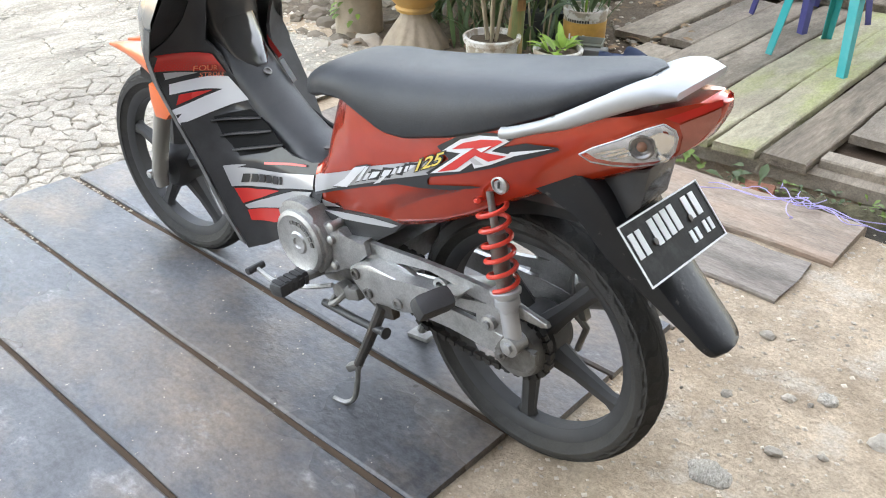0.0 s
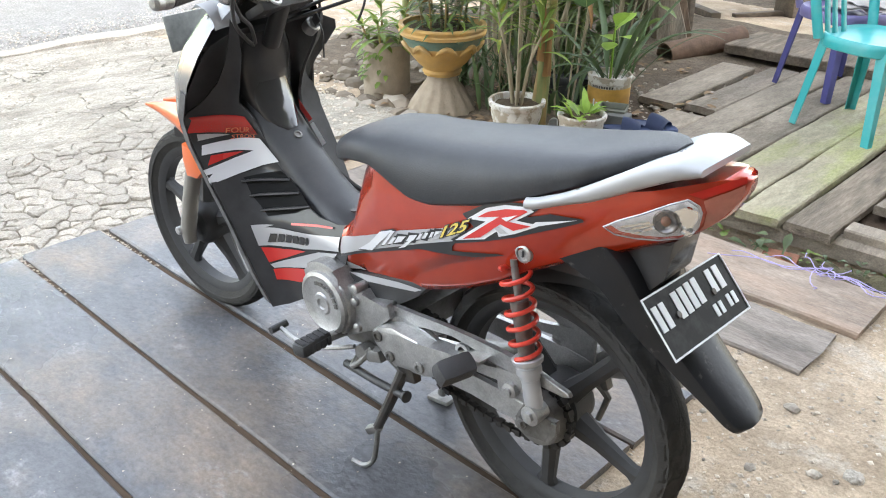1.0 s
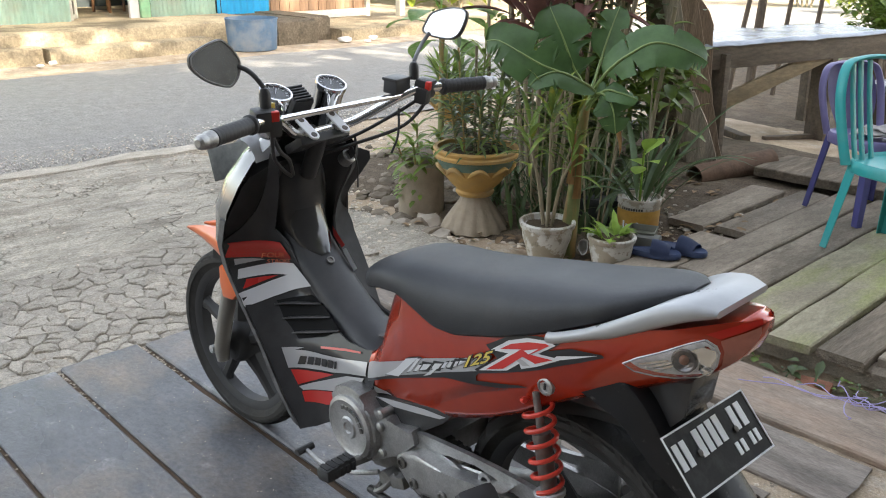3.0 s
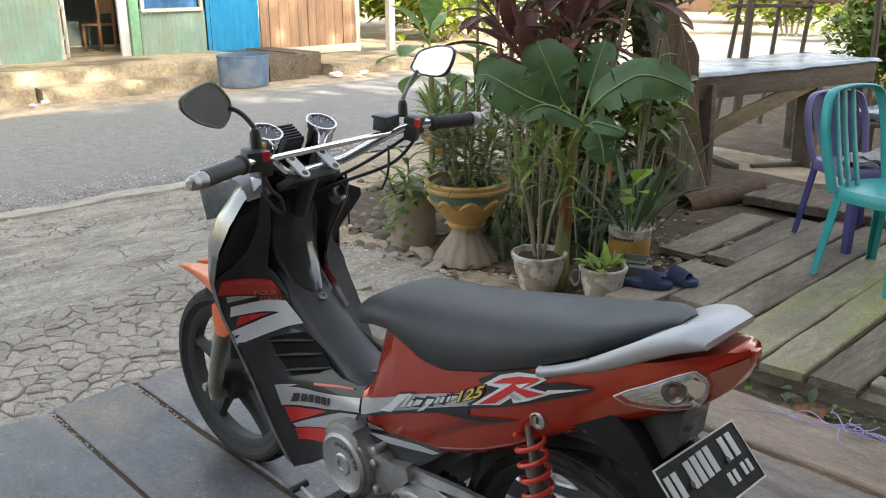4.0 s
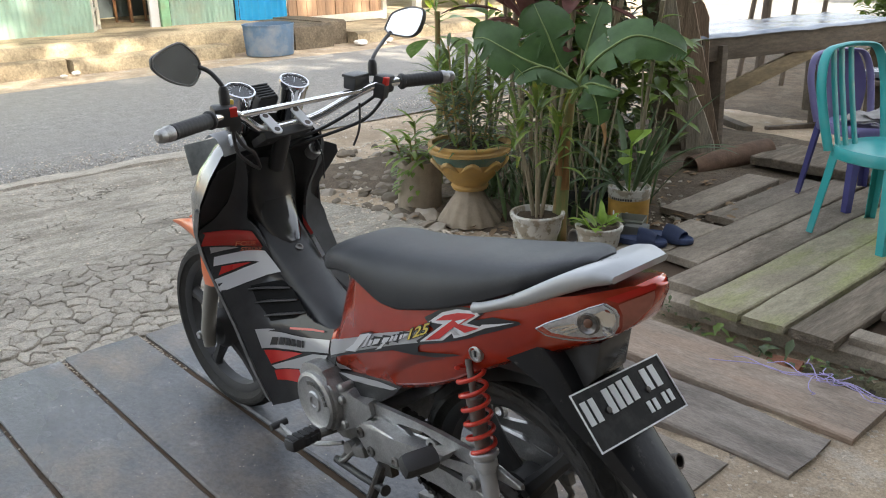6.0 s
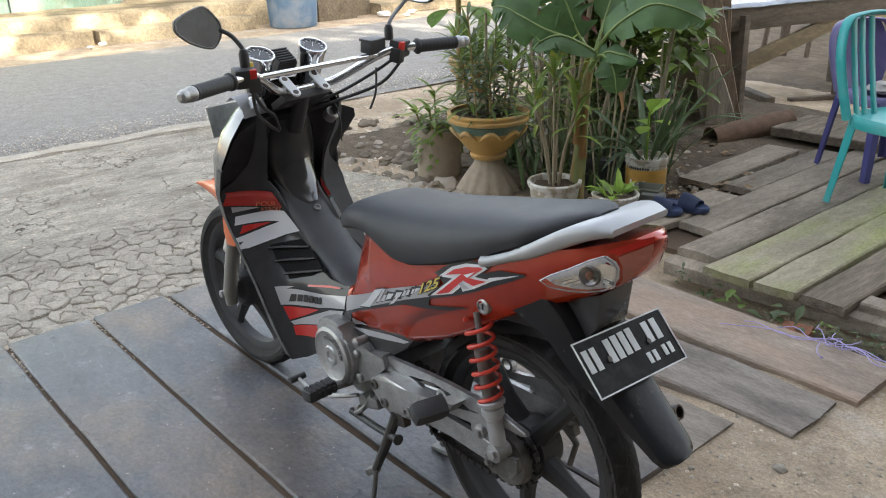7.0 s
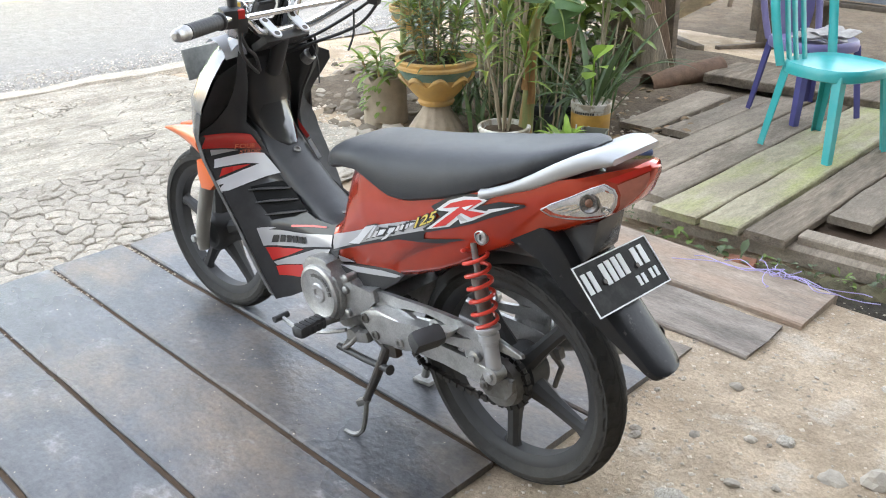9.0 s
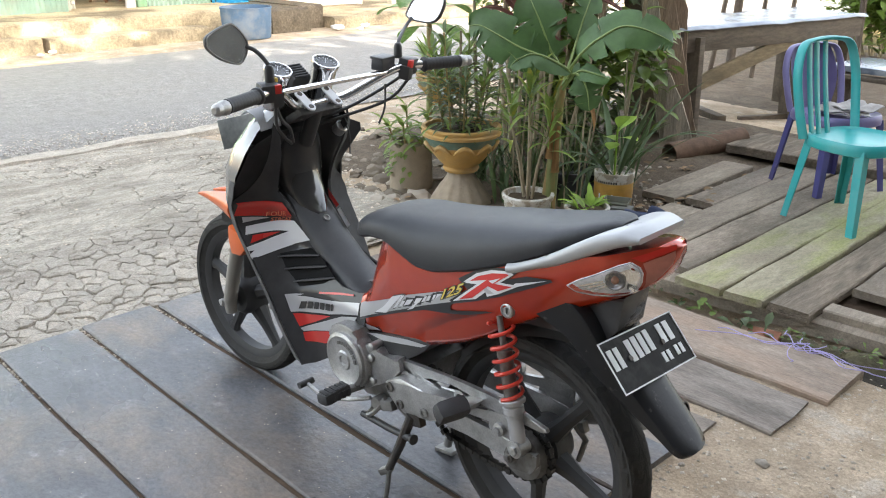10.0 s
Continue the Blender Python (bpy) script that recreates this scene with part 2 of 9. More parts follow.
def board(name, x0, x1, y0, y1, z, th, material, parent, skew=0.0, rough=0.004, wear=0.0, lengthwise="x", seed=0):
    """One sawn board with uneven rounded edges."""
    bm = bmesh.new()
    n = max(4, int((x1 - x0 if lengthwise == "x" else y1 - y0) / 0.12))
    rows = []
    for k in range(n + 1):
        t = k / n
        e0, e1 = (rough * noise.noise(Vector((t * 9, seed * 3.1 + s, 0))) for s in (0, 7))
        dz = 0.5 * rough * noise.noise(Vector((t * 5, seed * 1.7, 9)))
        if lengthwise == "x":
            x, s = x0 + (x1 - x0) * t, skew * t
            a, b = y0 + e0 + s, y1 + e1 + s
            prof = [(a, -th), (a, -0.006), (a + 0.006, 0), ((a + b) / 2, 0.001), (b - 0.006, 0), (b, -0.006), (b, -th)]
            rows.append([(x + (wear * noise.noise(Vector((q * 14, seed, 2))) if k in (0, n) else 0), q, z + dz + h) for q, h in prof])
        else:
            y, s = y0 + (y1 - y0) * t, skew * t
            a, b = x0 + e0 + s, x1 + e1 + s
            prof = [(a, -th), (a, -0.006), (a + 0.006, 0), ((a + b) / 2, 0.001), (b - 0.006, 0), (b, -0.006), (b, -th)]
            rows.append([(q, y + (wear * noise.noise(Vector((q * 14, seed, 2))) if k in (0, n) else 0), z + dz + h) for q, h in prof])
    rings(bm, rows, True, True)
    return part(name, bm, material, parent)


# long dark boards under the motorcycle
edges = [(-0.62, -0.335), (-0.32, -0.02), (-0.01, 0.245), (0.258, 0.523), (0.538, 0.828), (0.845, 1.125), (1.145, 1.45), (1.46, 1.74)]
for k, (a, b) in enumerate(edges):
    board("board", -2.765 + 0.012 * math.sin(k * 2.3), (-0.86, -0.88, -0.9, -0.9, -0.89, -0.84, -0.775, -0.77)[k], a, b, -0.002 * (k % 3), 0.035, DECK, deck, 0.012, seed=k)
# grey planks further from the camera
planks = tagged(part("plank_path", (lambda b: (box(b, (-1.6, 2.1, -0.075), (1.6, 0.6, 0.03)), b)[1])(bmesh.new()), DECKEDGE), "loose grey planks laid on the dirt", "planks", kind="structure")
PLANKDARK = shader("dark_grey_plank", (0.24, 0.205, 0.175), 0.88, vary=0.3, scale=14, bump=0.7, bump_scale=30, stain=(0.13, 0.115, 0.10), stain_amt=0.75, stain_scale=4, stretch=(0.6, 2.0, 2.0), spec=0.2, speck=0.16, speck_scale=60, second=(0.33, 0.29, 0.25), second_amt=0.6, second_scale=3.0)
PLANKTAN = shader("tan_plank", (0.34, 0.275, 0.22), 0.88, vary=0.25, scale=14, bump=0.7, bump_scale=30, stain=(0.22, 0.175, 0.135), stain_amt=0.6, stain_scale=3, stretch=(0.6, 2.0, 2.0), spec=0.2, speck=0.16, speck_scale=60, second=(0.40, 0.28, 0.205), second_amt=0.55, second_scale=2.0, second_lo=0.48, second_hi=0.6)
for k, (x1, a, b, z, th) in enumerate([(-0.765, 1.755, 2.0, -0.016, 0.035), (-0.615, 2.05, 2.315, -0.010, 0.04), (-0.565, 2.345, 2.64, -0.002, 0.045)]):
    board("plank", -2.6, x1, a, b, z, th, (PLANKX, PLANKDARK, PLANKTAN)[k], planks, 0.0, rough=0.01, wear=0.03, seed=k + 20)

# ---- cracked concrete apron between the boards and the road ----
bm = bmesh.new()
ax_, ay_ = np.arange(-5.46, -2.74, 0.09), list(np.arange(-6, -1.0, 0.5)) + list(np.arange(-1.0, 3.15, 0.09))
def apron_z(x, y):
    z = -0.018 + 0.010 * noise.noise(Vector((x * 1.3, y * 1.3, 2))) + 0.005 * noise.noise(Vector((x * 6, y * 6, 1)))
    z -= 0.007 * max(0.0, min(1.0, (x + 3.72) / 0.25))          # falls away under the broken strip
    lim = 2.75 + 0.25 * noise.noise(Vector((x * 1.1, 3, 0)))
    return z - 0.06 * max(0.0, min(1.0, (y - lim) / 0.18))
vs = [[bm.verts.new((x, y, apron_z(x, y))) for y in ay_] for x in ax_]
for i in range(len(ax_) - 1):
    for j in range(len(ay_) - 1):
        bm.faces.new((vs[i][j], vs[i + 1][j], vs[i + 1][j + 1], vs[i][j + 1]))
CRACKED = shader("cracked_concrete", (0.43, 0.39, 0.325), 0.92, stretch=(2.6, 1, 1), vary=0.22, scale=18, bump=1.0, bump_scale=60, stain=(0.23, 0.2, 0.155), stain_amt=0.65, stain_scale=2.6, spec=0.2, speck=0.38, speck_scale=75)
def add_cracks(m, scale, width, depth):
    """Voronoi cracks, dark and sunk, over a ground material."""
    nt = m.node_tree
    n, l = nt.nodes, nt.links
    b = n["Principled BSDF"]
    tc = n.new("ShaderNodeTexCoord")
    wob = n.new("ShaderNodeTexNoise")
    wob.inputs["Scale"].default_value, wob.inputs["Detail"].default_value = 4.0, 6.0
    add = n.new("ShaderNodeMix")
    add.data_type, add.blend_type = "RGBA", "LINEAR_LIGHT"
    add.inputs["Factor"].default_value = 0.34
    l.new(tc.outputs["Object"], wob.inputs["Vector"])
    l.new(tc.outputs["Object"], add.inputs["A"])
    l.new(wob.outputs["Color"], add.inputs["B"])
    v = n.new("ShaderNodeTexVoronoi")
    v.feature = "DISTANCE_TO_EDGE"
    v.inputs["Scale"].default_value = scale
    l.new(add.outputs["Result"], v.inputs["Vector"])
    r = n.new("ShaderNodeMapRange")
    r.inputs["From Max"].default_value = width
    l.new(v.outputs["Distance"], r.inputs["Value"])
    # cracks fade in and out over the slab
    f = n.new("ShaderNodeTexNoise")
    f.inputs["Scale"].default_value = 1.3
    l.new(tc.outputs["Object"], f.inputs["Vector"])
    fr = n.new("ShaderNodeMapRange")
    fr.inputs["From Min"].default_value, fr.inputs["From Max"].default_value = 0.44, 0.54
    l.new(f.outputs["Fac"], fr.inputs["Value"])
    mx = n.new("ShaderNodeMath")
    mx.operation = "MAXIMUM"
    l.new(r.outputs[0], mx.inputs[0])
    l.new(fr.outputs[0], mx.inputs[1])
    old = b.inputs["Base Color"].links[0].from_socket
    mixn = n.new("ShaderNodeMix")
    mixn.data_type = "RGBA"
    l.new(mx.outputs[0], mixn.inputs["Factor"])
    mixn.inputs["A"].default_value = (0.20, 0.17, 0.13, 1)
    l.new(old, mixn.inputs["B"])
    l.new(mixn.outputs["Result"], b.inputs["Base Color"])
    bp = n.new("ShaderNodeBump")
    bp.inputs["Strength"].default_value, bp.inputs["Distance"].default_value = 1.0, depth
    l.new(mx.outputs[0], bp.inputs["Height"])
    l.new(b.inputs["Normal"].links[0].from_socket, bp.inputs["Normal"])
    l.new(bp.outputs[0], b.inputs["Normal"])
add_cracks(CRACKED, 3.0, 0.016, 0.02)
apron = tagged(part("apron", bm, CRACKED), "cracked and broken concrete apron beside the road", "pavement", kind="structure")

# ---- house across the road ----
MINT = shader("mint_green_metal", (0.48, 0.68, 0.56), 0.5, vary=0.12, scale=3, bump=0.05, stain=(0.55, 0.55, 0.42), stain_amt=0.5, stain_scale=2.5)
BLUEMETAL = shader("blue_metal", (0.03, 0.42, 0.72), 0.45, vary=0.08, scale=4, bump=0.05)
PLANKWALL = shader("brown_plank_wall", (0.33, 0.20, 0.12), 0.75, vary=0.22, scale=10, bump=0.3, bump_scale=25, stain=(0.20, 0.12, 0.075), stain_amt=0.5, stain_scale=2, stretch=(5, 5, 0.6), per_object=0.15)
TERRACE = shader("stained_plaster", (0.46, 0.37, 0.24), 0.9, vary=0.2, scale=6, bump=0.5, bump_scale=20, stain=(0.12, 0.095, 0.065), stain_amt=0.8, stain_scale=1.5, stain_lo=0.44, stain_hi=0.6, spec=0.2, speck=0.25, speck_scale=30)
PALEWOOD = shader("pale_painted_wood", (0.55, 0.53, 0.45), 0.7, vary=0.15, scale=12, bump=0.2, stain=(0.3, 0.25, 0.18), stain_amt=0.5)
GREENPOST = shader("green_post", (0.20, 0.42, 0.24), 0.7, vary=0.2, scale=10, bump=0.2, stain=(0.3, 0.24, 0.15), stain_amt=0.5)
# room colour set near black, so its dimness is in the paint
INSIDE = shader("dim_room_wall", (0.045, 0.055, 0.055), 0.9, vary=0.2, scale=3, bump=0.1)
ROOFM = shader("rusty_roof", (0.30, 0.22, 0.17), 0.7, vary=0.25, scale=3, bump=0.2)
FX = -12.4
house = thing("house", "low house of mint corrugated metal and brown planks", "house")
def corrugated(name, y0, y1, z0, z1, material, pitch=0.075, amp=0.009, parent=house, label=""):
    bm = bmesh.new()
    n = int((y1 - y0) / pitch * 8)
    rows = []
    for k in range(n + 1):
        y = y0 + (y1 - y0) * k / n
        x = FX + amp * math.sin(2 * math.pi * (y - y0) / pitch)
        rows.append([(x + 0.004 * (z - z0), y, z) for z in (z0, (z0 + z1) / 2, z1)])
    rings(bm, rows, False)
    bmesh.ops.solidify(bm, geom=bm.faces[:], thickness=0.03)
    return part(name, bm, material, parent, label)
corrugated("wall_sheet", -1.0, 4.68, 0.30, 3.0, MINT, label="faded mint corrugated metal sheet")
corrugated("wall_sheet", 5.86, 6.92, 0.27, 0.92, MINT, label="faded mint corrugated metal sheet")
corrugated("wall_sheet", 4.68, 5.86, 2.25, 3.0, MINT)
corrugated("wall_sheet", 5.86, 6.92, 1.9, 3.0, MINT)
corrugated("wall_sheet", 6.95, 7.9, 0.25, 3.0, BLUEMETAL, 0.12, 0.012, label="bright blue corrugated metal sheet")
y = 7.92
k = 0
while y < 9.85:
    w = 0.17 + 0.05 * ((k * 7) % 5) / 5
    bm = bmesh.new()
    box(bm, (FX + 0.004 * ((k * 3) % 4), y + w / 2, 1.62), (0.03, w - 0.008, 2.75), None, 0.003)
    part("wall_plank", bm, PLANKWALL, house)
    y += w
    k += 1
for c, s, m in [((FX + 0.03, 9.92, 1.5), (0.08, 0.09, 2.9), PALEWOOD), ((FX + 0.04, 9.0, 0.2), (0.05, 1.8, 0.13), PALEWOOD), ((FX + 0.02, 5.76, 1.3), (0.07, 0.14, 2.1), GREENPOST),
                ((FX + 0.03, 6.36, 0.945), (0.09, 1.0, 0.05), PALEWOOD), ((FX + 0.02, 5.90, 1.4), (0.05, 0.05, 1.0), PALEWOOD), ((FX + 0.02, 6.86, 1.4), (0.05, 0.05, 1.0), PALEWOOD)]:
    bm = bmesh.new()
    box(bm, c, s, None, 0.004)
    part("trim", bm, m, house)
bm = bmesh.new()
rows = []
for k in range(40):
    y = 5.92 + 0.92 * k / 39
    rows.append([(FX - 0.05 + 0.02 * math.sin(k * 1.1), y, 0.95), (FX - 0.05 + 0.015 * math.sin(k * 1.1 + 0.4), y, 2.0)])
rings(bm, rows, False)
bmesh.ops.solidify(bm, geom=bm.faces[:], thickness=0.004)
part("curtain", bm, shader("blue_curtain", (0.12, 0.33, 0.62), 0.9, vary=0.2, scale=6, bump=0.1), house, "blue curtain in the window")
# door leaf, white frame with panes, standing open
bm = bmesh.new()
for c, s in [((FX - 0.16, 4.74, 1.3), (0.05, 0.05, 2.0)), ((FX - 0.45, 4.92, 1.3), (0.05, 0.05, 2.0)), ((FX - 0.30, 4.83, 0.6), (0.33, 0.04, 0.05)), ((FX - 0.30, 4.83, 1.02), (0.33, 0.04, 0.05)), ((FX - 0.30, 4.83, 0.34), (0.33, 0.04, 0.06))]:
    box(bm, c, s, turn(0, 0, -30) if s[0] > 0.1 else None, 0.004)
part("door_frame", bm, PALEWOOD, house, "white glazed door leaf standing open")
bm = bmesh.new()
box(bm, (FX - 0.03, 5.61, 1.3), (0.06, 0.14, 2.0), None, 0.005)
part("door_frame", bm, shader("white_door_paint", (0.62, 0.62, 0.62), 0.5, vary=0.1, stain=(0.3, 0.3, 0.3), stain_amt=0.3), house, "white door edge")
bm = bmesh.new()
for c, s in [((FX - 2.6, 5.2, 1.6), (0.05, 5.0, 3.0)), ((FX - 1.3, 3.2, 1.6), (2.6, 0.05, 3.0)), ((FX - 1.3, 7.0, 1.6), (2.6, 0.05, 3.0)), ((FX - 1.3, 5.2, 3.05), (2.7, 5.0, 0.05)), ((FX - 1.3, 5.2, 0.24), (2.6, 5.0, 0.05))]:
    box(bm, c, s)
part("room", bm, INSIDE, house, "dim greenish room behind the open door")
bm = bmesh.new()
rows = [[(FX + 0.9, y, 2.75), (FX - 3.0, y, 4.0)] for y in np.linspace(-1.4, 10.4, 50)]
rings(bm, rows, False)
bmesh.ops.solidify(bm, geom=bm.faces[:], thickness=0.03)
part("roof", bm, ROOFM, house)
# wooden chair in the doorway
WARMWOOD = shader("orange_brown_wood", (0.24, 0.12, 0.06), 0.5, vary=0.15, scale=15, bump=0.1)
wch = thing("wooden_chair", "plain brown wooden chair inside the doorway", "chair", m=pose(FX - 1.35, 5.80, 0.265, 0, 0, 205))
for nm, c, s in [("seat", (0, 0, 0.44), (0.36, 0.36, 0.03)), ("leg", (0.16, 0.16, 0.21), (0.035, 0.035, 0.43)), ("leg", (0.16, -0.16, 0.21), (0.035, 0.035, 0.43)), ("leg", (-0.16, 0.16, 0.42), (0.035, 0.035, 0.85)), ("leg", (-0.16, -0.16, 0.42), (0.035, 0.035, 0.85)),
                 ("backrest", (-0.16, 0, 0.72), (0.02, 0.30, 0.22))]:
    bm = bmesh.new()
    box(bm, c, s, None, 0.004)
    part(nm, bm, WARMWOOD, wch)
# terrace and steps
def slab(name, x0, x1, y0, y1, z0, z1, label, material=TERRACE):
    bm = bmesh.new()
    nx, ny = max(2, int((x1 - x0) / 0.15)), max(2, int((y1 - y0) / 0.15))
    top = [[None] * (ny + 1) for _ in range(nx + 1)]
    def wob(x, y, s):
        return 0.025 * noise.noise(Vector((x * 2.3, y * 2.3, s)))
    rows = []
    for j in range(ny + 1):
        y = y0 + (y1 - y0) * j / ny
        e = wob(0, y, 1)
        rows.append([(x0, y, z0), (x0, y, z1), ((x0 + x1) / 2, y, z1 + 0.3 * e), (x1 - 0.05 + e, y, z1 + 0.4 * e), (x1 - 0.012 + e, y, z1 - 0.02), (x1 + e, y, z1 - 0.06), (x1 + 0.01 + 1.2 * wob(3, y, 4), y, (z0 + z1) / 2), (x1 + 0.02 + e, y, z0)])
    rings(bm, rows, True, True)
    return tagged(part(name, bm, material), label, "steps", kind="structure")
slab("terrace", -15.2, -11.15, -2.0, 7.05, -0.05, 0.30, "stained plastered terrace before the house")
slab("step_1", -11.2, -10.75, 3.75, 5.95, -0.05, 0.125, "worn plastered step")
slab("step_2", -11.2, -10.85, -2.0, 3.7, -0.05, 0.15, "worn plastered step")
BLOCK = shader("dark_stained_masonry", (0.15, 0.12, 0.085), 0.92, vary=0.3, scale=7, bump=0.7, bump_scale=20, stain=(0.09, 0.075, 0.055), stain_amt=0.75, stain_scale=2.2, spec=0.2, speck=0.3, speck_scale=30)
slab("terrace_block", -12.3, -10.72, 6.95, 7.62, -0.05, 0.285, "dark stained masonry block", BLOCK)
slab("terrace_block_2", -12.5, -10.95, 7.62, 8.05, -0.05, 0.30, "dark stained masonry block", BLOCK)
slab("ledge", -15.2, -10.65, 8.05, 12.0, -0.05, 0.12, "low worn masonry ledge")
# blue barrel
bucket = thing("plastic_tub", "faded blue plastic tub beside the terrace", "tub", m=pose(-10.55, 6.42, -0.04))
bm = bmesh.new()
lathe(bm, [(0.325, 0), (0.333, 0.015), (0.345, 0.2), (0.355, 0.40), (0.362, 0.405), (0.363, 0.425), (0.348, 0.425), (0.335, 0.2), (0.315, 0.03), (0.01, 0.03)], 40)
part("tub_body", bm, shader("faded_blue_plastic", (0.09, 0.16, 0.25), 0.6, vary=0.2, scale=6, bump=0.1, stain=(0.26, 0.27, 0.28), stain_amt=0.8, stain_scale=2.6), bucket)

# ---- unseen tall wall added behind the camera to keep the near side in shade ----
# kept dark so that mirrors and gloss reflect little from this side
SHADEWALL = shader("unseen_caster_dark", (0.038, 0.036, 0.031), 0.85, vary=0.15, scale=2, bump=0.1)
d = Vector((0.40, 0.915, 0)).normalized()
def add_shade_caster():
    bm = bmesh.new()
    p = Vector((2.2, 1.0, 0))
    a, b = p - d * 16, p + d * 10.5
    nrm = Vector((d.y, -d.x, 0))
    rows = [[a + nrm * q + Vector((0, 0, z)) for q, z in ((0, -0.1), (0, 7.0), (4, 7.8), (8, 7.0), (8, -0.1))], [b + nrm * q + Vector((0, 0, z)) for q, z in ((0, -0.1), (0, 7.0), (4, 7.8), (8, 7.0), (8, -0.1))]]
    rings(bm, rows)
    return tagged(part("wall_behind", bm, SHADEWALL, smooth=False), "unseen plain dark wall added to shade the near side", "wall", kind="structure")
add_shade_caster()

# ---- brown soil under the plants and the table ----
bm = bmesh.new()
sx_, sy_ = np.arange(-6.2, 0.9, 0.1), np.arange(2.9, 12.4, 0.1)
def soil_in(x, y):
    """How far a place lies inside the soil's uneven edge."""
    n = 0.35 * noise.noise(Vector((x * 1.2, y * 1.2, 7)))
    return min(x + 4.6 + n + max(0.0, y - 6.0) * 0.25, 0.6 - x + n, y - 3.35 + n + 0.45 * max(0.0, min(1.0, (-1.9 - x) / 0.4)), 12.0 - y + n)
sv = [[bm.verts.new((x, y, (hill(x, y) if y < 6 else -0.05) + max(-0.02, min(0.014, 0.10 * soil_in(x, y))))) for y in sy_] for x in sx_]
for i in range(len(sx_) - 1):
    for j in range(len(sy_) - 1):
        bm.faces.new((sv[i][j], sv[i + 1][j], sv[i + 1][j + 1], sv[i][j + 1]))
tagged(part("soil_bed", bm, shader("brown_soil", (0.125, 0.097, 0.070), 0.95, vary=0.3, scale=16, bump=1.0, bump_scale=50, stain=(0.13, 0.10, 0.07), stain_amt=0.6, stain_scale=2.5, spec=0.15, speck=0.3, speck_scale=90, second=(0.19, 0.155, 0.115), second_scale=7)), "bare brown soil under the plants", "soil", kind="structure")

bm = bmesh.new()
yx, yy = list(np.arange(-14, 4.1, 0.6)), list(np.arange(11.2, 32, 0.6))
yv = [[bm.verts.new((x + 0.25 * noise.noise(Vector((x, y, 2))), y + 0.3 * noise.noise(Vector((x, y, 6))), -0.04 + 0.02 * noise.noise(Vector((x * 0.7, y * 0.7, 1))))) for y in yy] for x in yx]
for i in range(len(yx) - 1):
    for j in range(len(yy) - 1):
        if yx[i] > -9.5:
            bm.faces.new((yv[i][j], yv[i + 1][j], yv[i + 1][j + 1], yv[i][j + 1]))
tagged(part("dry_yard", bm, shader("dry_grass_yard", (0.145, 0.112, 0.045), 0.95, vary=0.3, scale=4, bump=0.8, bump_scale=30, stain=(0.19, 0.15, 0.075), stain_amt=0.7, stain_scale=0.8, spec=0.15, speck=0.3, speck_scale=25)), "sunlit yard of dry yellow grass", "yard", kind="structure")

# ---- the motorcycle: x ahead, y to its left, z up, from under the rear axle ----
RED = shader("red_orange_paint", (0.46, 0.036, 0.009), 0.24, metal=0.3, vary=0.06, scale=40, bump=0.02, bump_scale=30, coat=1.0)
GLOSSBLACK = shader("black_gloss_plastic", (0.058, 0.058, 0.060), 0.20, vary=0.15, bump=0.03, bump_scale=18, spec=0.35, stain=(0.026, 0.024, 0.022), stain_amt=0.35, stain_scale=9)
VENTDARK = shader("vent_shade_black", (0.02, 0.02, 0.02), 0.9, spec=0.05, bump=0.2)
LIDBLACK = shader("shiny_black_lid", (0.045, 0.045, 0.047), 0.12, vary=0.15, bump=0.04, bump_scale=20, spec=0.6, coat=0.6)
WINGBLACK = shader("matt_black_wing", (0.070, 0.070, 0.071), 0.6, vary=0.15, scale=18, bump=0.06, bump_scale=120, spec=0.06)
DULLBLACK = shader("dull_black_plastic", (0.066, 0.066, 0.067), 0.45, vary=0.15, scale=20, bump=0.1, bump_scale=150, spec=0.3)
BLACKPL = shader("black_plastic", (0.05, 0.05, 0.051), 0.42, vary=0.15, scale=20, bump=0.12, bump_scale=200, stain=(0.04, 0.038, 0.035), stain_amt=0.3, stain_scale=5, spec=0.35)
GREYPL = shader("dark_grey_plastic", (0.04, 0.042, 0.046), 0.5, vary=0.12, scale=12, bump=0.15, bump_scale=260, stain=(0.075, 0.072, 0.068), stain_amt=0.35, stain_scale=6)
VINYL = shader("seat_vinyl", (0.026, 0.029, 0.034), 0.52, vary=0.14, scale=10, bump=0.16, bump_scale=420, speck=0.15, speck_scale=250, stain=(0.06, 0.06, 0.06), stain_amt=0.3, stain_scale=5)
SILVER = shader("silver_paint", (0.45, 0.45, 0.46), 0.42, metal=0.35, vary=0.05, scale=20, bump=0.03)
RAILPAINT = shader("chipped_white_silver_paint", (0.44, 0.45, 0.46), 0.42, metal=0.2, vary=0.05, scale=25, bump=0.06, stain=(0.06, 0.055, 0.05), stain_amt=1.0, stain_scale=22, stain_lo=0.63, stain_hi=0.645)
ALU = shader("cast_aluminium", (0.49, 0.49, 0.485), 0.38, metal=0.75, vary=0.2, scale=22, bump=0.22, bump_scale=180, speck=0.12, speck_scale=220, stain=(0.16, 0.15, 0.13), stain_amt=0.5, stain_scale=7)
ALUDIRTY = shader("dirty_aluminium", (0.26, 0.255, 0.245), 0.5, metal=0.6, vary=0.2, scale=25, bump=0.2, bump_scale=140, stain=(0.08, 0.07, 0.055), stain_amt=0.7, stain_scale=10)
CHROME = shader("chrome", (0.8, 0.8, 0.8), 0.08, metal=1.0, vary=0.03, bump=0.0)
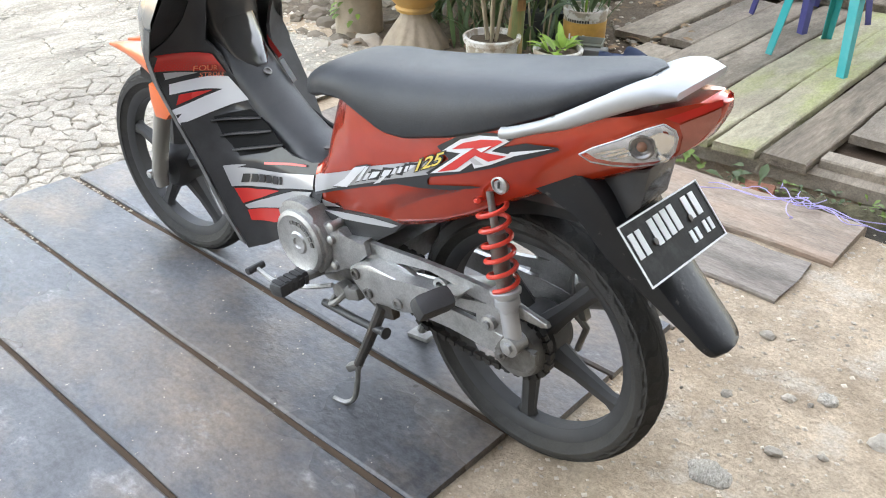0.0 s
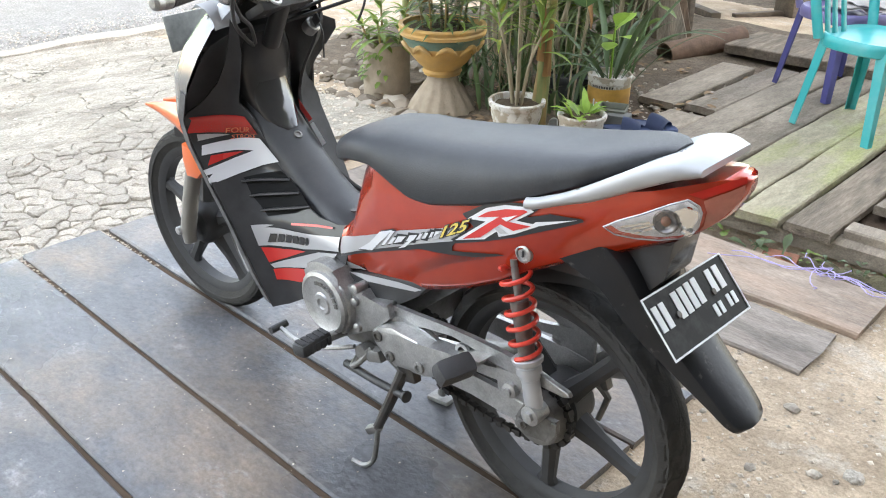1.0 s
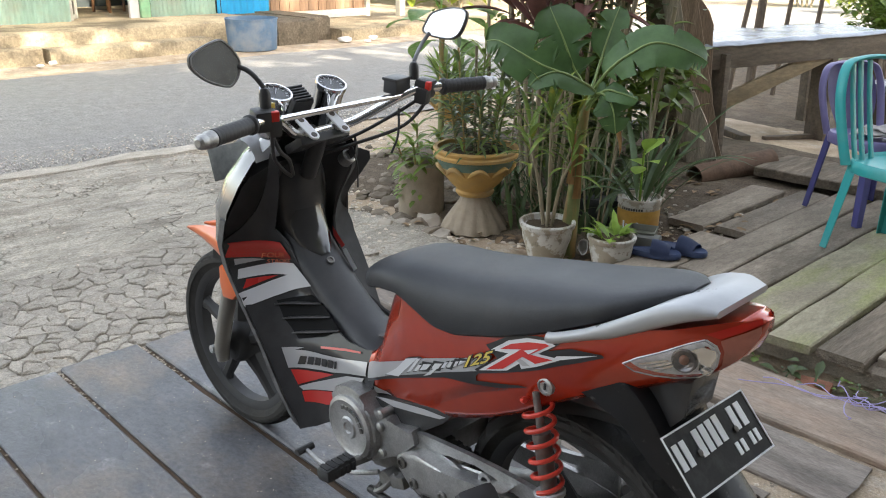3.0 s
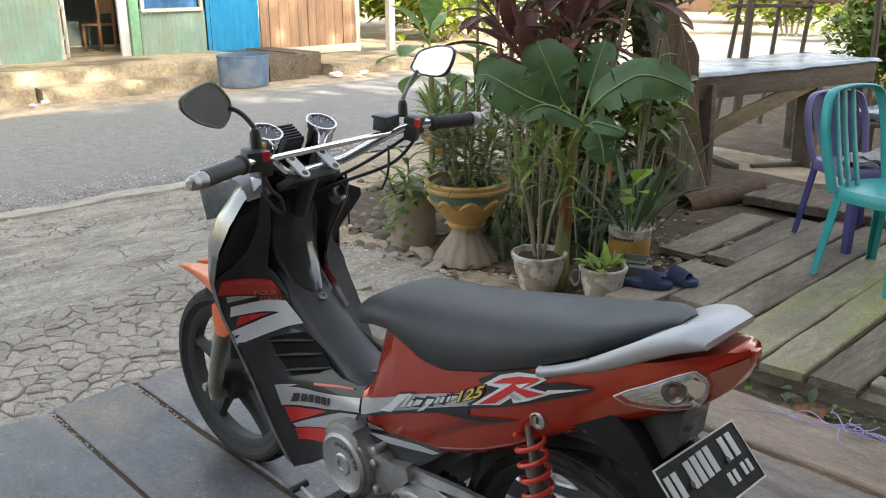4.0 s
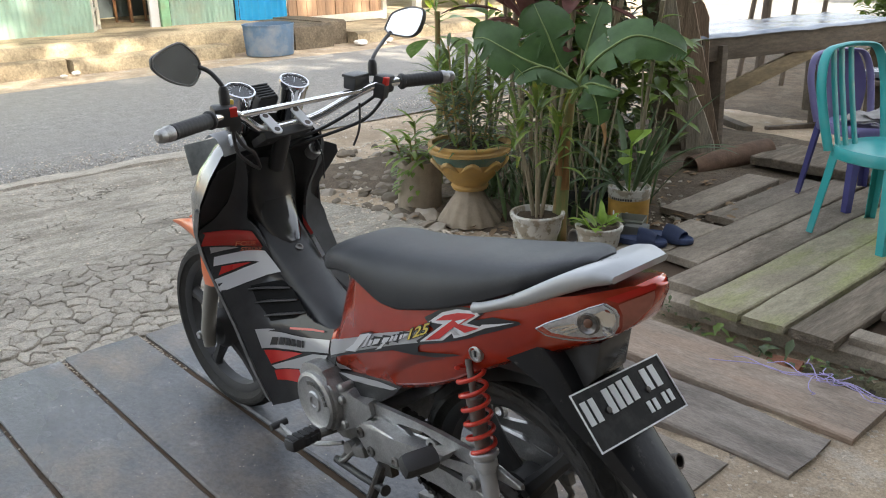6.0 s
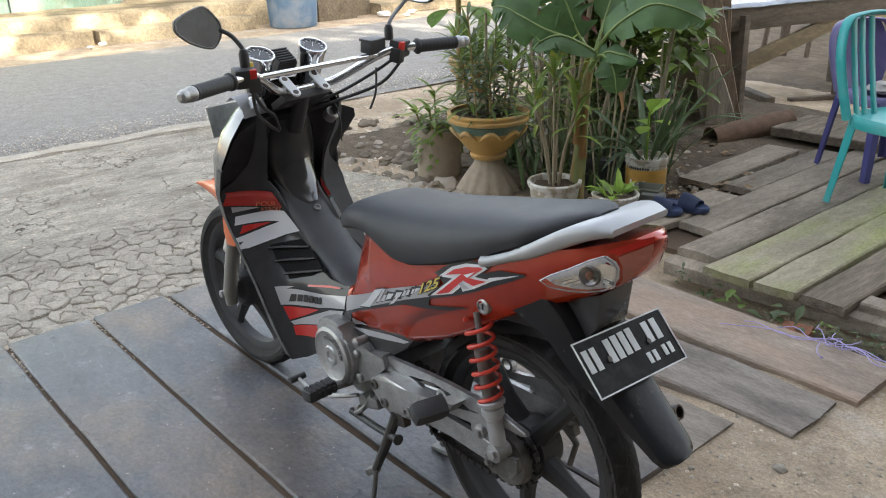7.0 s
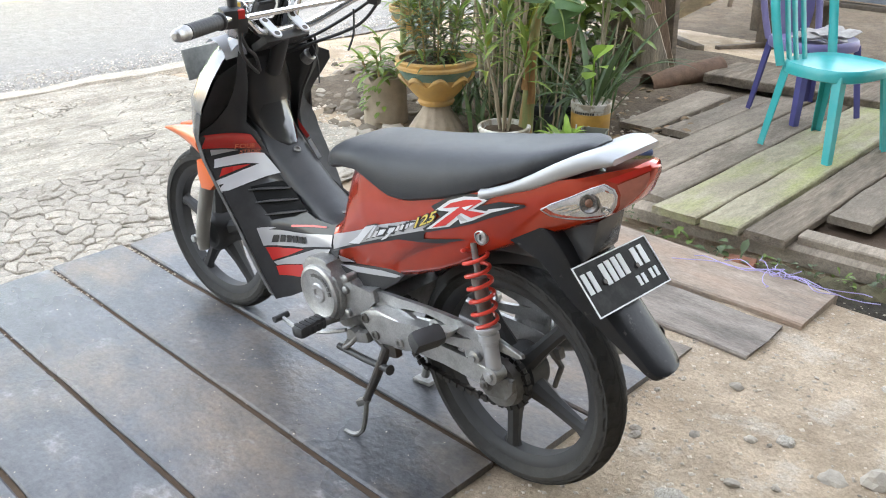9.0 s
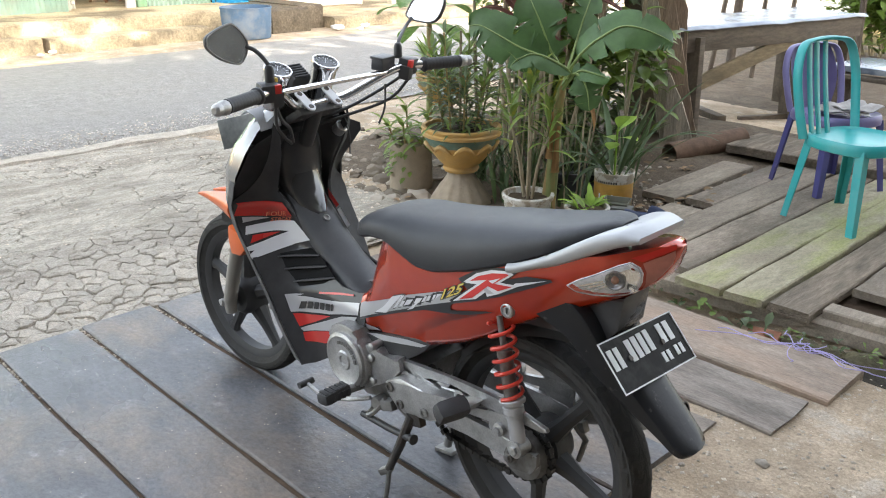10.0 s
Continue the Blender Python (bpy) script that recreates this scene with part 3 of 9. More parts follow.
STEEL = shader("dark_steel", (0.09, 0.085, 0.08), 0.5, metal=0.6, vary=0.25, scale=20, bump=0.25, stain=(0.14, 0.085, 0.05), stain_amt=0.5, stain_scale=9)
OILY = shader("oily_black_steel", (0.016, 0.015, 0.014), 0.5, metal=0.1, vary=0.3, scale=30, bump=0.2, stain=(0.09, 0.075, 0.055), stain_amt=0.4, stain_scale=12)
RUBBER = shader("tyre_rubber", (0.050, 0.049, 0.047), 0.75, vary=0.25, scale=25, bump=0.3, bump_scale=120, stain=(0.055, 0.050, 0.042), stain_amt=0.5, stain_scale=5, spec=0.25)
TREADRUB = shader("worn_tread_rubber", (0.062, 0.060, 0.057), 0.65, vary=0.3, scale=30, bump=0.3, bump_scale=150, stain=(0.07, 0.063, 0.053), stain_amt=0.6, stain_scale=14, spec=0.3)
GRIPRUB = shader("grip_rubber", (0.046, 0.046, 0.047), 0.6, vary=0.1, bump=0.2, bump_scale=200)
RIMBLACK = shader("black_cast_rim", (0.050, 0.050, 0.051), 0.5, vary=0.15, scale=15, bump=0.08, spec=0.25, stain=(0.045, 0.04, 0.034), stain_amt=0.3, stain_scale=7)
REDSPRING = shader("red_spring_paint", (0.62, 0.05, 0.03), 0.35, vary=0.1, scale=30, bump=0.05, coat=0.3)
ORANGE = shader("orange_plastic", (0.72, 0.13, 0.02), 0.3, vary=0.06, bump=0.02, coat=0.4)
REDBTN = shader("red_button", (0.7, 0.03, 0.02), 0.4, bump=0)
YELLOWBTN = shader("yellow_button", (0.7, 0.5, 0.08), 0.4, bump=0)
DWHITE = shader("white_decal", (0.74, 0.75, 0.77), 0.35, vary=0.03, bump=0.02, coat=0.3)
DBLACK = shader("black_decal", (0.024, 0.024, 0.025), 0.35, vary=0.03, bump=0.02, coat=0.3)
DRED = shader("red_decal", (0.62, 0.035, 0.03), 0.3, vary=0.05, bump=0.02, coat=0.5)
DSILVER = shader("silver_decal", (0.50, 0.50, 0.51), 0.35, metal=0.2, vary=0.05, bump=0.02, coat=0.4)
DYELLOW = shader("yellow_decal", (0.72, 0.55, 0.12), 0.35, vary=0.05, bump=0.02, coat=0.3)
LENS = clear("clear_lens", (0.97, 0.97, 0.97), 0.02)
THINGLASS = clear("thin_gauge_glass", (0.98, 0.98, 0.98), 0.02, 1.1)
# grey blotches on the glass imitate an uneven reflection
MIRROR = shader("mirror_glass", (0.85, 0.87, 0.88), 0.03, metal=0.93, vary=0.06, scale=30, bump=0.02, bump_scale=12, stain=(0.5, 0.5, 0.47), stain_amt=0.5, stain_scale=18, spec=0.5)
PLATEBLACK = shader("plate_black", (0.02, 0.02, 0.02), 0.6, vary=0.1, spec=0.15, bump=0.05, stain=(0.1, 0.1, 0.1), stain_amt=0.25, stain_scale=30)
PLATEWHITE = shader("plate_white", (0.75, 0.76, 0.77), 0.5, vary=0.05, bump=0.05)

bike = thing("motorcycle", "red, black and silver underbone motorcycle on its side stand", "motorcycle", m=pose(-0.805, 1.165, -0.03, -1.0, 0, 180))

# body cover: half width as a function of place
BX = (-0.332, -0.324, -0.312, -0.275, -0.22, -0.15, -0.07, 0.008, 0.077, 0.147, 0.208, 0.276, 0.328, 0.40, 0.435, 0.462, 0.474, 0.486, 0.50, 0.514, 0.528)
BB = (0.880, 0.858, 0.832, 0.797, 0.765, 0.727, 0.686, 0.640, 0.592, 0.553, 0.525, 0.498, 0.497, 0.482, 0.472, 0.465, 0.462, 0.458, 0.454, 0.450, 0.446)
BT = (0.893, 0.899, 0.899, 0.888, 0.868, 0.848, 0.820, 0.790, 0.766, 0.742, 0.722, 0.712, 0.722, 0.742, 0.748, 0.735, 0.690, 0.625, 0.585, 0.562, 0.548)
WB = (0.008, 0.016, 0.024, 0.038, 0.052, 0.066, 0.078, 0.087, 0.092, 0.094, 0.094, 0.094, 0.093, 0.091, 0.088, 0.085, 0.082, 0.083, 0.084, 0.085, 0.085)
WM = (0.012, 0.026, 0.040, 0.062, 0.082, 0.098, 0.108, 0.113, 0.114, 0.114, 0.113, 0.112, 0.110, 0.107, 0.102, 0.099, 0.099, 0.100, 0.100, 0.099, 0.098)
WT = (0.010, 0.022, 0.036, 0.060, 0.086, 0.100, 0.108, 0.112, 0.112, 0.111, 0.110, 0.108, 0.105, 0.097, 0.076, 0.056, 0.052, 0.056, 0.066, 0.076, 0.084)


def eased(x, col):
    return sum(float(np.interp(x + d, BX, col)) for d in (-0.008, -0.004, 0, 0.004, 0.008)) / 5


def side(x, z):
    """The half width of the body cover at x, z."""
    b, t = eased(x, BB), eased(x, BT)
    v = max(-0.1, min(1.1, (z - b) / max(t - b, 0.01)))
    w0, w1, w2 = eased(x, WB), eased(x, WM), eased(x, WT)
    return w0 * (1 - v) * (1 - 2 * v) + 4 * w1 * v * (1 - v) + w2 * v * (2 * v - 1)


bm = bmesh.new()
rows = []
for x in np.linspace(-0.332, 0.528, 90):
    b, t = eased(x, BB), eased(x, BT)
    left = [(x, side(x, b + (t - b) * v), b + (t - b) * v) for v in np.linspace(0, 1, 14)]
    rows.append(left + [(p[0], -p[1], p[2]) for p in reversed(left)])
rings(bm, rows)
cover = part("body_cover", bm, RED, bike, "glossy red orange plastic body cover", sharp=75)

# leg shield: outer edge and depth
SZ = (0.28, 0.30, 0.38, 0.48, 0.58, 0.67, 0.72, 0.81, 0.90, 0.98)
SX = (0.705, 0.715, 0.77, 0.83, 0.90, 0.955, 0.962, 0.925, 0.875, 0.825)
SY = (0.17, 0.17, 0.175, 0.18, 0.185, 0.19, 0.195, 0.198, 0.175, 0.135)


SZR = (0.28, 0.48, 0.56, 0.62, 0.69, 0.74, 0.78, 0.81, 0.84, 0.87, 0.89, 0.92, 0.98)
SYR = (0.17, 0.185, 0.197, 0.20, 0.198, 0.18, 0.167, 0.171, 0.186, 0.202, 0.206, 0.185, 0.115)


def far_side(x, z):
    xo, yo = float(np.interp(z, SZ, SX)), float(np.interp(z, SZR, SYR))
    base = float(np.interp(z, (0.28, 0.50, 0.60, 0.75, 0.95), (0.10, 0.10, 0.055, 0.06, 0.06)))
    return base + (yo - base) * math.exp(-max(0.0, xo - x) / 0.042)


def shield_side(x, z):
    xo, yo = float(np.interp(z, SZ, SX)), float(np.interp(z, SZ, SY))
    base = float(np.interp(z, (0.28, 0.50, 0.60, 0.75, 0.95), (0.10, 0.10, 0.055, 0.06, 0.06)))
    return base + (yo - base) * math.exp(-max(0.0, xo - x) / 0.042)


def fill(pts, step=0.02):
    """A flat outline cut into small faces; the points are (x, z)."""
    bm = bmesh.new()
    bm.faces.new([bm.verts.new((p[0], 0, p[1])) for p in pts])
    for ax, no in ((0, (1, 0, 0)), (1, (0, 0, 1))):
        lo, hi = min(p[ax] for p in pts), max(p[ax] for p in pts)
        k = math.ceil(lo / step)
        while k * step < hi:
            co = (k * step, 0, 0) if ax == 0 else (0, 0, k * step)
            bmesh.ops.bisect_plane(bm, geom=bm.verts[:] + bm.edges[:] + bm.faces[:], dist=1e-6, plane_co=co, plane_no=no)
            k += 1
    return bm


def sheet(name, pts, surface, material, parent, lift=0.0, thick=0.0, mirror=False, label="", step=0.02):
    """A panel or a decal that lies on a surface y = f(x, z)."""
    bm = fill(pts, step)
    for v in bm.verts:
        v.co.y = surface(v.co.x, v.co.z) + lift
    if thick:
        bmesh.ops.recalc_face_normals(bm, faces=bm.faces[:])
        r = bmesh.ops.solidify(bm, geom=bm.faces[:], thickness=thick)
    if mirror:
        for v in bm.verts:
            v.co.y *= -1
    return part(name, bm, material, parent, label)


def shape(name, pts, surface, material, parent, lift=0.0025, label=""):
    return sheet(name, pts, surface, material, parent, lift + (0.0015 if surface is shield_side else 0), label=label, step=0.01 if surface is shield_side else 0.014)


def words(text, origin, along, up, size, surface, material, parent, lift=0.003, name="lettering", squeeze=1.0, swell=0.0):
    """Letters laid on a surface; origin, along and up are in the (x, z) plane."""
    cu = bpy.data.curves.new("letters", "FONT")
    cu.body, cu.size, cu.resolution_u, cu.offset = text, 1.0, 3, swell
    ob = bpy.data.objects.new("letters", cu)
    scene.collection.objects.link(ob)
    me = bpy.data.meshes.new_from_object(ob.evaluated_get(bpy.context.evaluated_depsgraph_get()))
    bpy.data.objects.remove(ob)
    bm = bmesh.new()
    bm.from_mesh(me)
    bpy.data.meshes.remove(me)
    for v in bm.verts:
        x = origin[0] + size * (v.co.x * squeeze * along[0] + v.co.y * up[0])
        z = origin[1] + size * (v.co.x * squeeze * along[1] + v.co.y * up[1])
        v.co = (x, surface(x, z) + lift, z)
    return part(name, bm, material, parent, smooth=False)


SHIELD = [(0.825, 0.965), (0.838, 0.93), (0.850, 0.90), (0.872, 0.855), (0.898, 0.81), (0.930, 0.765), (0.960, 0.73), (0.962, 0.72), (0.955, 0.67), (0.93, 0.625), (0.90, 0.58), (0.865, 0.53),
          (0.83, 0.48), (0.80, 0.43), (0.77, 0.38), (0.742, 0.335), (0.715, 0.30), (0.69, 0.305), (0.655, 0.325), (0.63, 0.375), (0.605, 0.41), (0.56, 0.445), (0.512, 0.464),
          (0.498, 0.51), (0.485, 0.566), (0.55, 0.545), (0.62, 0.542), (0.68, 0.555), (0.73, 0.582), (0.80, 0.63), (0.85, 0.70), (0.885, 0.755), (0.862, 0.82), (0.838, 0.88), (0.825, 0.93)]
left_shield = sheet("leg_shield", SHIELD, shield_side, GLOSSBLACK, bike, 0.0, -0.006, label="glossy black leg shield with red and silver stripes", step=0.01)
right_shield = sheet("leg_shield", SHIELD, far_side, WINGBLACK, bike, 0.0, 0.006, mirror=True, label="matt black leg shield")

# stripes on the leg shield
shape("stripe", [(0.955, 0.727), (0.924, 0.726), (0.881, 0.722), (0.865, 0.701), (0.850, 0.682), (0.884, 0.679), (0.924, 0.682), (0.958, 0.690)], shield_side, DRED, left_shield)
bm = bmesh.new()                        # dots that fade the red into black
for i in range(26):
    for j in range(8):
        t = (j + 0.5) / 8
        x = 0.952 - 0.0040 * i - 0.002 * (j % 2)
        z = float(np.interp(x, (0.85, 0.884, 0.924, 0.958), (0.682, 0.679, 0.682, 0.690))) + 0.030 * t
        r = 0.0021 * (1 - 0.75 * t) * min(1.0, 0.55 + (0.955 - x) / 0.1)
        if x - 0.85 > (z - 0.682) * 0.85:
            bm.faces.new([bm.verts.new((x + r * math.cos(a), shield_side(x, z) + 0.0052, z + r * math.sin(a))) for a in np.linspace(0, 2 * math.pi, 6, endpoint=False)])
part("dot_fade", bm, DBLACK, left_shield, smooth=False)
shape("stripe", [(0.950, 0.684), (0.912, 0.676), (0.948, 0.668)], shield_side, DSILVER, left_shield)
shape("stripe", [(0.940, 0.658), (0.895, 0.668), (0.845, 0.673), (0.784, 0.628), (0.835, 0.609), (0.872, 0.590), (0.906, 0.568), (0.916, 0.606), (0.89, 0.625), (0.860, 0.641), (0.895, 0.641), (0.931, 0.637)], shield_side, DWHITE, left_shield)
shape("stripe", [(0.922, 0.634), (0.880, 0.638), (0.90, 0.626), (0.916, 0.614)], shield_side, DRED, left_shield)
TEXTRED = shader("orange_red_print", (0.85, 0.20, 0.10), 0.4, vary=0.03, bump=0.0)
words("FOUR", (0.918, 0.680), (-0.985, 0.10), (-0.12, 0.985), 0.019, shield_side, TEXTRED, left_shield, 0.0085, squeeze=1.05)
words("STROKE", (0.908, 0.666), (-0.985, 0.13), (-0.12, 0.985), 0.015, shield_side, TEXTRED, left_shield, 0.0085, squeeze=1.05)
shape("stripe", [(0.806, 0.482), (0.755, 0.489), (0.778, 0.479), (0.687, 0.491), (0.609, 0.507), (0.555, 0.520), (0.535, 0.525), (0.528, 0.495), (0.603, 0.473), (0.657, 0.455), (0.726, 0.441), (0.780, 0.436)], shield_side, DSILVER, left_shield)
shape("stripe", [(0.701, 0.508), (0.615, 0.529), (0.565, 0.538), (0.564, 0.534), (0.613, 0.524), (0.70, 0.503)], shield_side, DRED, left_shield)
shape("stripe", [(0.775, 0.432), (0.725, 0.435), (0.651, 0.451), (0.715, 0.415), (0.752, 0.398)], shield_side, DRED, left_shield)
shape("stripe", [(0.749, 0.394), (0.689, 0.422), (0.601, 0.467), (0.535, 0.487), (0.560, 0.452), (0.612, 0.425), (0.643, 0.409), (0.690, 0.396), (0.739, 0.386)], shield_side, DSILVER, left_shield)
shape("stripe", [(0.741, 0.383), (0.690, 0.394), (0.639, 0.407), (0.625, 0.400), (0.645, 0.372), (0.676, 0.362), (0.728, 0.360)], shield_side, DRED, left_shield)
for k in range(6):                      # dark maker's mark drawn as plain bars
    x = 0.764 - 0.0235 * k
    z = 0.446 + 0.0046 * k
    w = 0.019 if k < 5 else 0.009
    shape("mark", [(x, z), (x - 0.003, z + 0.021), (x - w - 0.003, z + 0.0245), (x - w, z + 0.0035)], shield_side, DBLACK, left_shield, 0.0045)
for x0, z0, x1, z1 in ((0.862, 0.573, 0.743, 0.594), (0.833, 0.543, 0.701, 0.575), (0.797, 0.515, 0.657, 0.556)):
    bm = bmesh.new()                    # raised slats over the vent
    tube(bm, [(x0 + (x1 - x0) * t, shield_side(x0 + (x1 - x0) * t, z0 + (z1 - z0) * t) + 0.004 + 0.007 * math.sin(math.pi * t), z0 + (z1 - z0) * t) for t in np.linspace(0, 1, 8)], [0.003, 0.0042, 0.005, 0.005, 0.005, 0.005, 0.0042, 0.003], 8, flat=0.7)
    part("vent_slat", bm, BLACKPL, left_shield)
# uncut vent: a flat near-black patch stands for the shade inside it
shape("vent_opening", [(0.863, 0.581), (0.782, 0.605), (0.72, 0.585), (0.66, 0.556), (0.70, 0.53), (0.776, 0.505), (0.83, 0.543)], shield_side, VENTDARK, left_shield, 0.001)
# centre tunnel between the shields
def arch(bm, path, seg=14, low=0.12):
    """Skins arches; each row of path is x, z, half width, depth, steepness."""
    rows = []
    pts = [Vector((p[0], 0, p[1])) for p in path]
    for i, (x, z, w, d) in enumerate(path):
        t = (pts[min(i + 1, len(pts) - 1)] - pts[max(i - 1, 0)]).normalized()
        nrm = Vector((-t.z, 0, t.x))
        if nrm.z < 0:
            nrm = -nrm
        rows.append([pts[i] + Vector((0, w * math.cos(a), 0)) + nrm * (d * (math.sin(a) ** 0.7 - 1)) for a in np.linspace(0, math.pi, seg)])
    rings(bm, rows, False)


bm = bmesh.new()
arch(bm, [(0.885, 0.775, 0.07, 0.05), (0.845, 0.725, 0.068, 0.05), (0.79, 0.68, 0.064, 0.048), (0.74, 0.64, 0.062, 0.045), (0.69, 0.604, 0.062, 0.045), (0.64, 0.576, 0.066, 0.05),
          (0.59, 0.562, 0.076, 0.055), (0.53, 0.56, 0.088, 0.055), (0.485, 0.575, 0.09, 0.05)])
tunnel = part("tunnel_cover", bm, GREYPL, bike, "matt dark grey centre tunnel")
bm = bmesh.new()
arch(bm, [(0.868, 0.915, 0.07, 0.05), (0.864, 0.875, 0.08, 0.055), (0.866, 0.83, 0.084, 0.06), (0.86, 0.775, 0.066, 0.05), (0.835, 0.725, 0.05, 0.04), (0.80, 0.692, 0.022, 0.02)])
part("inner_cover", bm, GLOSSBLACK, bike, "glossy black steering cover")
bm = bmesh.new()
arch(bm, [(0.861, 0.800, 0.052, 0.03), (0.855, 0.772, 0.056, 0.034), (0.842, 0.745, 0.054, 0.034), (0.827, 0.722, 0.046, 0.03), (0.812, 0.706, 0.034, 0.024), (0.800, 0.696, 0.018, 0.014)])
part("filler_lid", bm, LIDBLACK, bike, "shiny black teardrop lid")
bm = bmesh.new()                        # back panel that closes the cowl behind the steering head
rows = []
for z, cx in ((0.66, 0.93), (0.72, 0.915), (0.77, 0.90), (0.81, 0.888), (0.85, 0.88), (0.885, 0.876), (0.91, 0.874), (0.928, 0.874), (0.938, 0.874)):
    xe, ye = float(np.interp(z, SZ, SX)), float(np.interp(z, SZ, SY)) * (1.0 if z < 0.9 else 0.96 if z < 0.92 else 0.80 if z < 0.93 else 0.58)
    far = float(np.interp(z, SZR, SYR)) * (1.0 if z < 0.92 else 0.86 if z < 0.93 else 0.62)
    xe -= 0.028 * max(0.0, min(1.0, (z - 0.74) / 0.06))
    rows.append([(cx + (xe + 0.004 - cx) * (q * q) + 0.012, (ye if q > 0 else far) * q, z - 0.012 * (1 - q * q) * (z > 0.9)) for q in np.linspace(-1, 1, 25)])
rings(bm, rows, False)
bmesh.ops.solidify(bm, geom=bm.faces[:], thickness=0.004)
part("cowl_lining", bm, DULLBLACK, bike, "matt black inner cowl lining")
sheet("stripe", [(0.851, 0.741), (0.801, 0.70), (0.815, 0.69), (0.848, 0.715)], lambda x, z: 0.057, DRED, right_shield, 0, 0, True)
sheet("stripe", [(0.812, 0.684), (0.797, 0.693), (0.754, 0.65), (0.769, 0.638)], lambda x, z: 0.057, DWHITE, right_shield, 0, 0, True)
bm = bmesh.new()
lathe(bm, [(0.0105, 0), (0.0105, 0.004), (0.006, 0.005), (0.005, 0.002)], 14, axis_to((0.787, 0.0, 0.678), (-0.55, 0, 0.8)))
part("screw", bm, ALUDIRTY, tunnel)
bm = bmesh.new()
lathe(bm, [(0.0085, 0), (0.0085, 0.003), (0.004, 0.003)], 12, axis_to((0.555, 0.03, 0.562), (0, 0, 1)))
part("screw", bm, STEEL, tunnel)

# front cowl between the shields
bm = bmesh.new()
rows = []
for z, xo, yo, xn in [(0.99, 0.84, 0.10, 0.90), (0.94, 0.865, 0.15, 0.96), (0.88, 0.89, 0.18, 1.02), (0.81, 0.925, 0.197, 1.06), (0.72, 0.962, 0.194, 1.06), (0.66, 0.95, 0.188, 1.02), (0.60, 0.915, 0.184, 0.96)]:
    rows.append([(xo + (xn - xo) * math.sin(a) ** 0.8, (yo + 0.012 * math.sin(2 * a) if math.cos(a) > 0 else min(yo, float(np.interp(z, SZR, SYR)) - 0.004)) * math.cos(a), z + 0.03 * math.sin(a)) for a in np.linspace(0, math.pi, 22)])
rings(bm, rows, False)
cowl = part("front_cowl", bm, shader("dark_silver_paint", (0.30, 0.30, 0.29), 0.22, metal=0.6, vary=0.1, bump=0.03, coat=0.5), bike, "dark silver front cowl")
for ya, yb in ((0.155, 0.075), (-0.055, -0.115)):
    bm = bmesh.new()
    rows = []
    for y in np.linspace(ya, yb, 10):
        x = 0.905 - 1.2 * y * y
        rows.append([(x - 0.035, y, 0.945), (x - 0.03, y, 0.962), (x - 0.005, y, 0.985), (x + 0.03, y, 0.992), (x + 0.06, y, 0.975)])
    rings(bm, rows, False)
    bmesh.ops.solidify(bm, geom=bm.faces[:], thickness=0.003)
    part("cowl_top", bm, SILVER, cowl, "bright silver cowl top")
RIMGREY = shader("grey_rim", (0.07, 0.07, 0.07), 0.4, vary=0.2, stain=(0.3, 0.3, 0.3), stain_amt=0.6, stain_scale=9)
for s in (1, -1):
    bm = bmesh.new()
    rows = []
    for z, x, y in [(0.79, 0.937, 0.199), (0.72, 0.966, 0.198), (0.66, 0.955, 0.194), (0.58, 0.905, 0.189), (0.48, 0.835, 0.184), (0.38, 0.775, 0.18), (0.31, 0.722, 0.174)]:
        y = y if s > 0 else float(np.interp(z, SZR, SYR)) + 0.003
        rows.append([(x - 0.006, s * (y + 0.001), z), (x + 0.012, s * (y + 0.003), z + 0.006), (x + 0.02, s * (y - 0.01), z + 0.008), (x + 0.008, s * (y - 0.014), z)])
    rings(bm, rows)
    part("shield_rim", bm, RIMGREY, bike, "worn grey shield edge")

# seat
QX = (-0.216, -0.205, -0.16, -0.10, 0.0, 0.11, 0.22, 0.28, 0.33, 0.40, 0.47, 0.515, 0.546, 0.564, 0.573)
QB = (0.905, 0.893, 0.866, 0.832, 0.784, 0.740, 0.706, 0.702, 0.716, 0.735, 0.725, 0.708, 0.70, 0.708, 0.722)
QT = (0.915, 0.920, 0.914, 0.898, 0.876, 0.856, 0.834, 0.824, 0.816, 0.806, 0.794, 0.776, 0.756, 0.740, 0.727)
QW = (0.02, 0.05, 0.082, 0.104, 0.122, 0.130, 0.131, 0.130, 0.127, 0.122, 0.114, 0.101, 0.080, 0.054, 0.016)
bm = bmesh.new()
rows = []
for x in np.linspace(-0.216, 0.573, 80):
    b, t, w = (sum(float(np.interp(x + d, QX, c)) for d in (-0.012, -0.006, 0, 0.006, 0.012)) / 5 for c in (QB, QT, QW))
    row = []
    k = min(0.028, 0.45 * (t - b))
    for a in np.linspace(0, 2 * math.pi, 28, endpoint=False):
        c, s = math.cos(a), math.sin(a)
        y = w * math.copysign(abs(c) ** 0.62, c)
        z = b + k + (t - b - k) * s ** 0.8 if s >= 0 else b + k + k * math.copysign(abs(s) ** 0.5, s)
        row.append((x, y, z))
    rows.append(row)
rings(bm, rows)
part("seat", bm, VINYL, bike, "long dark grey vinyl seat")

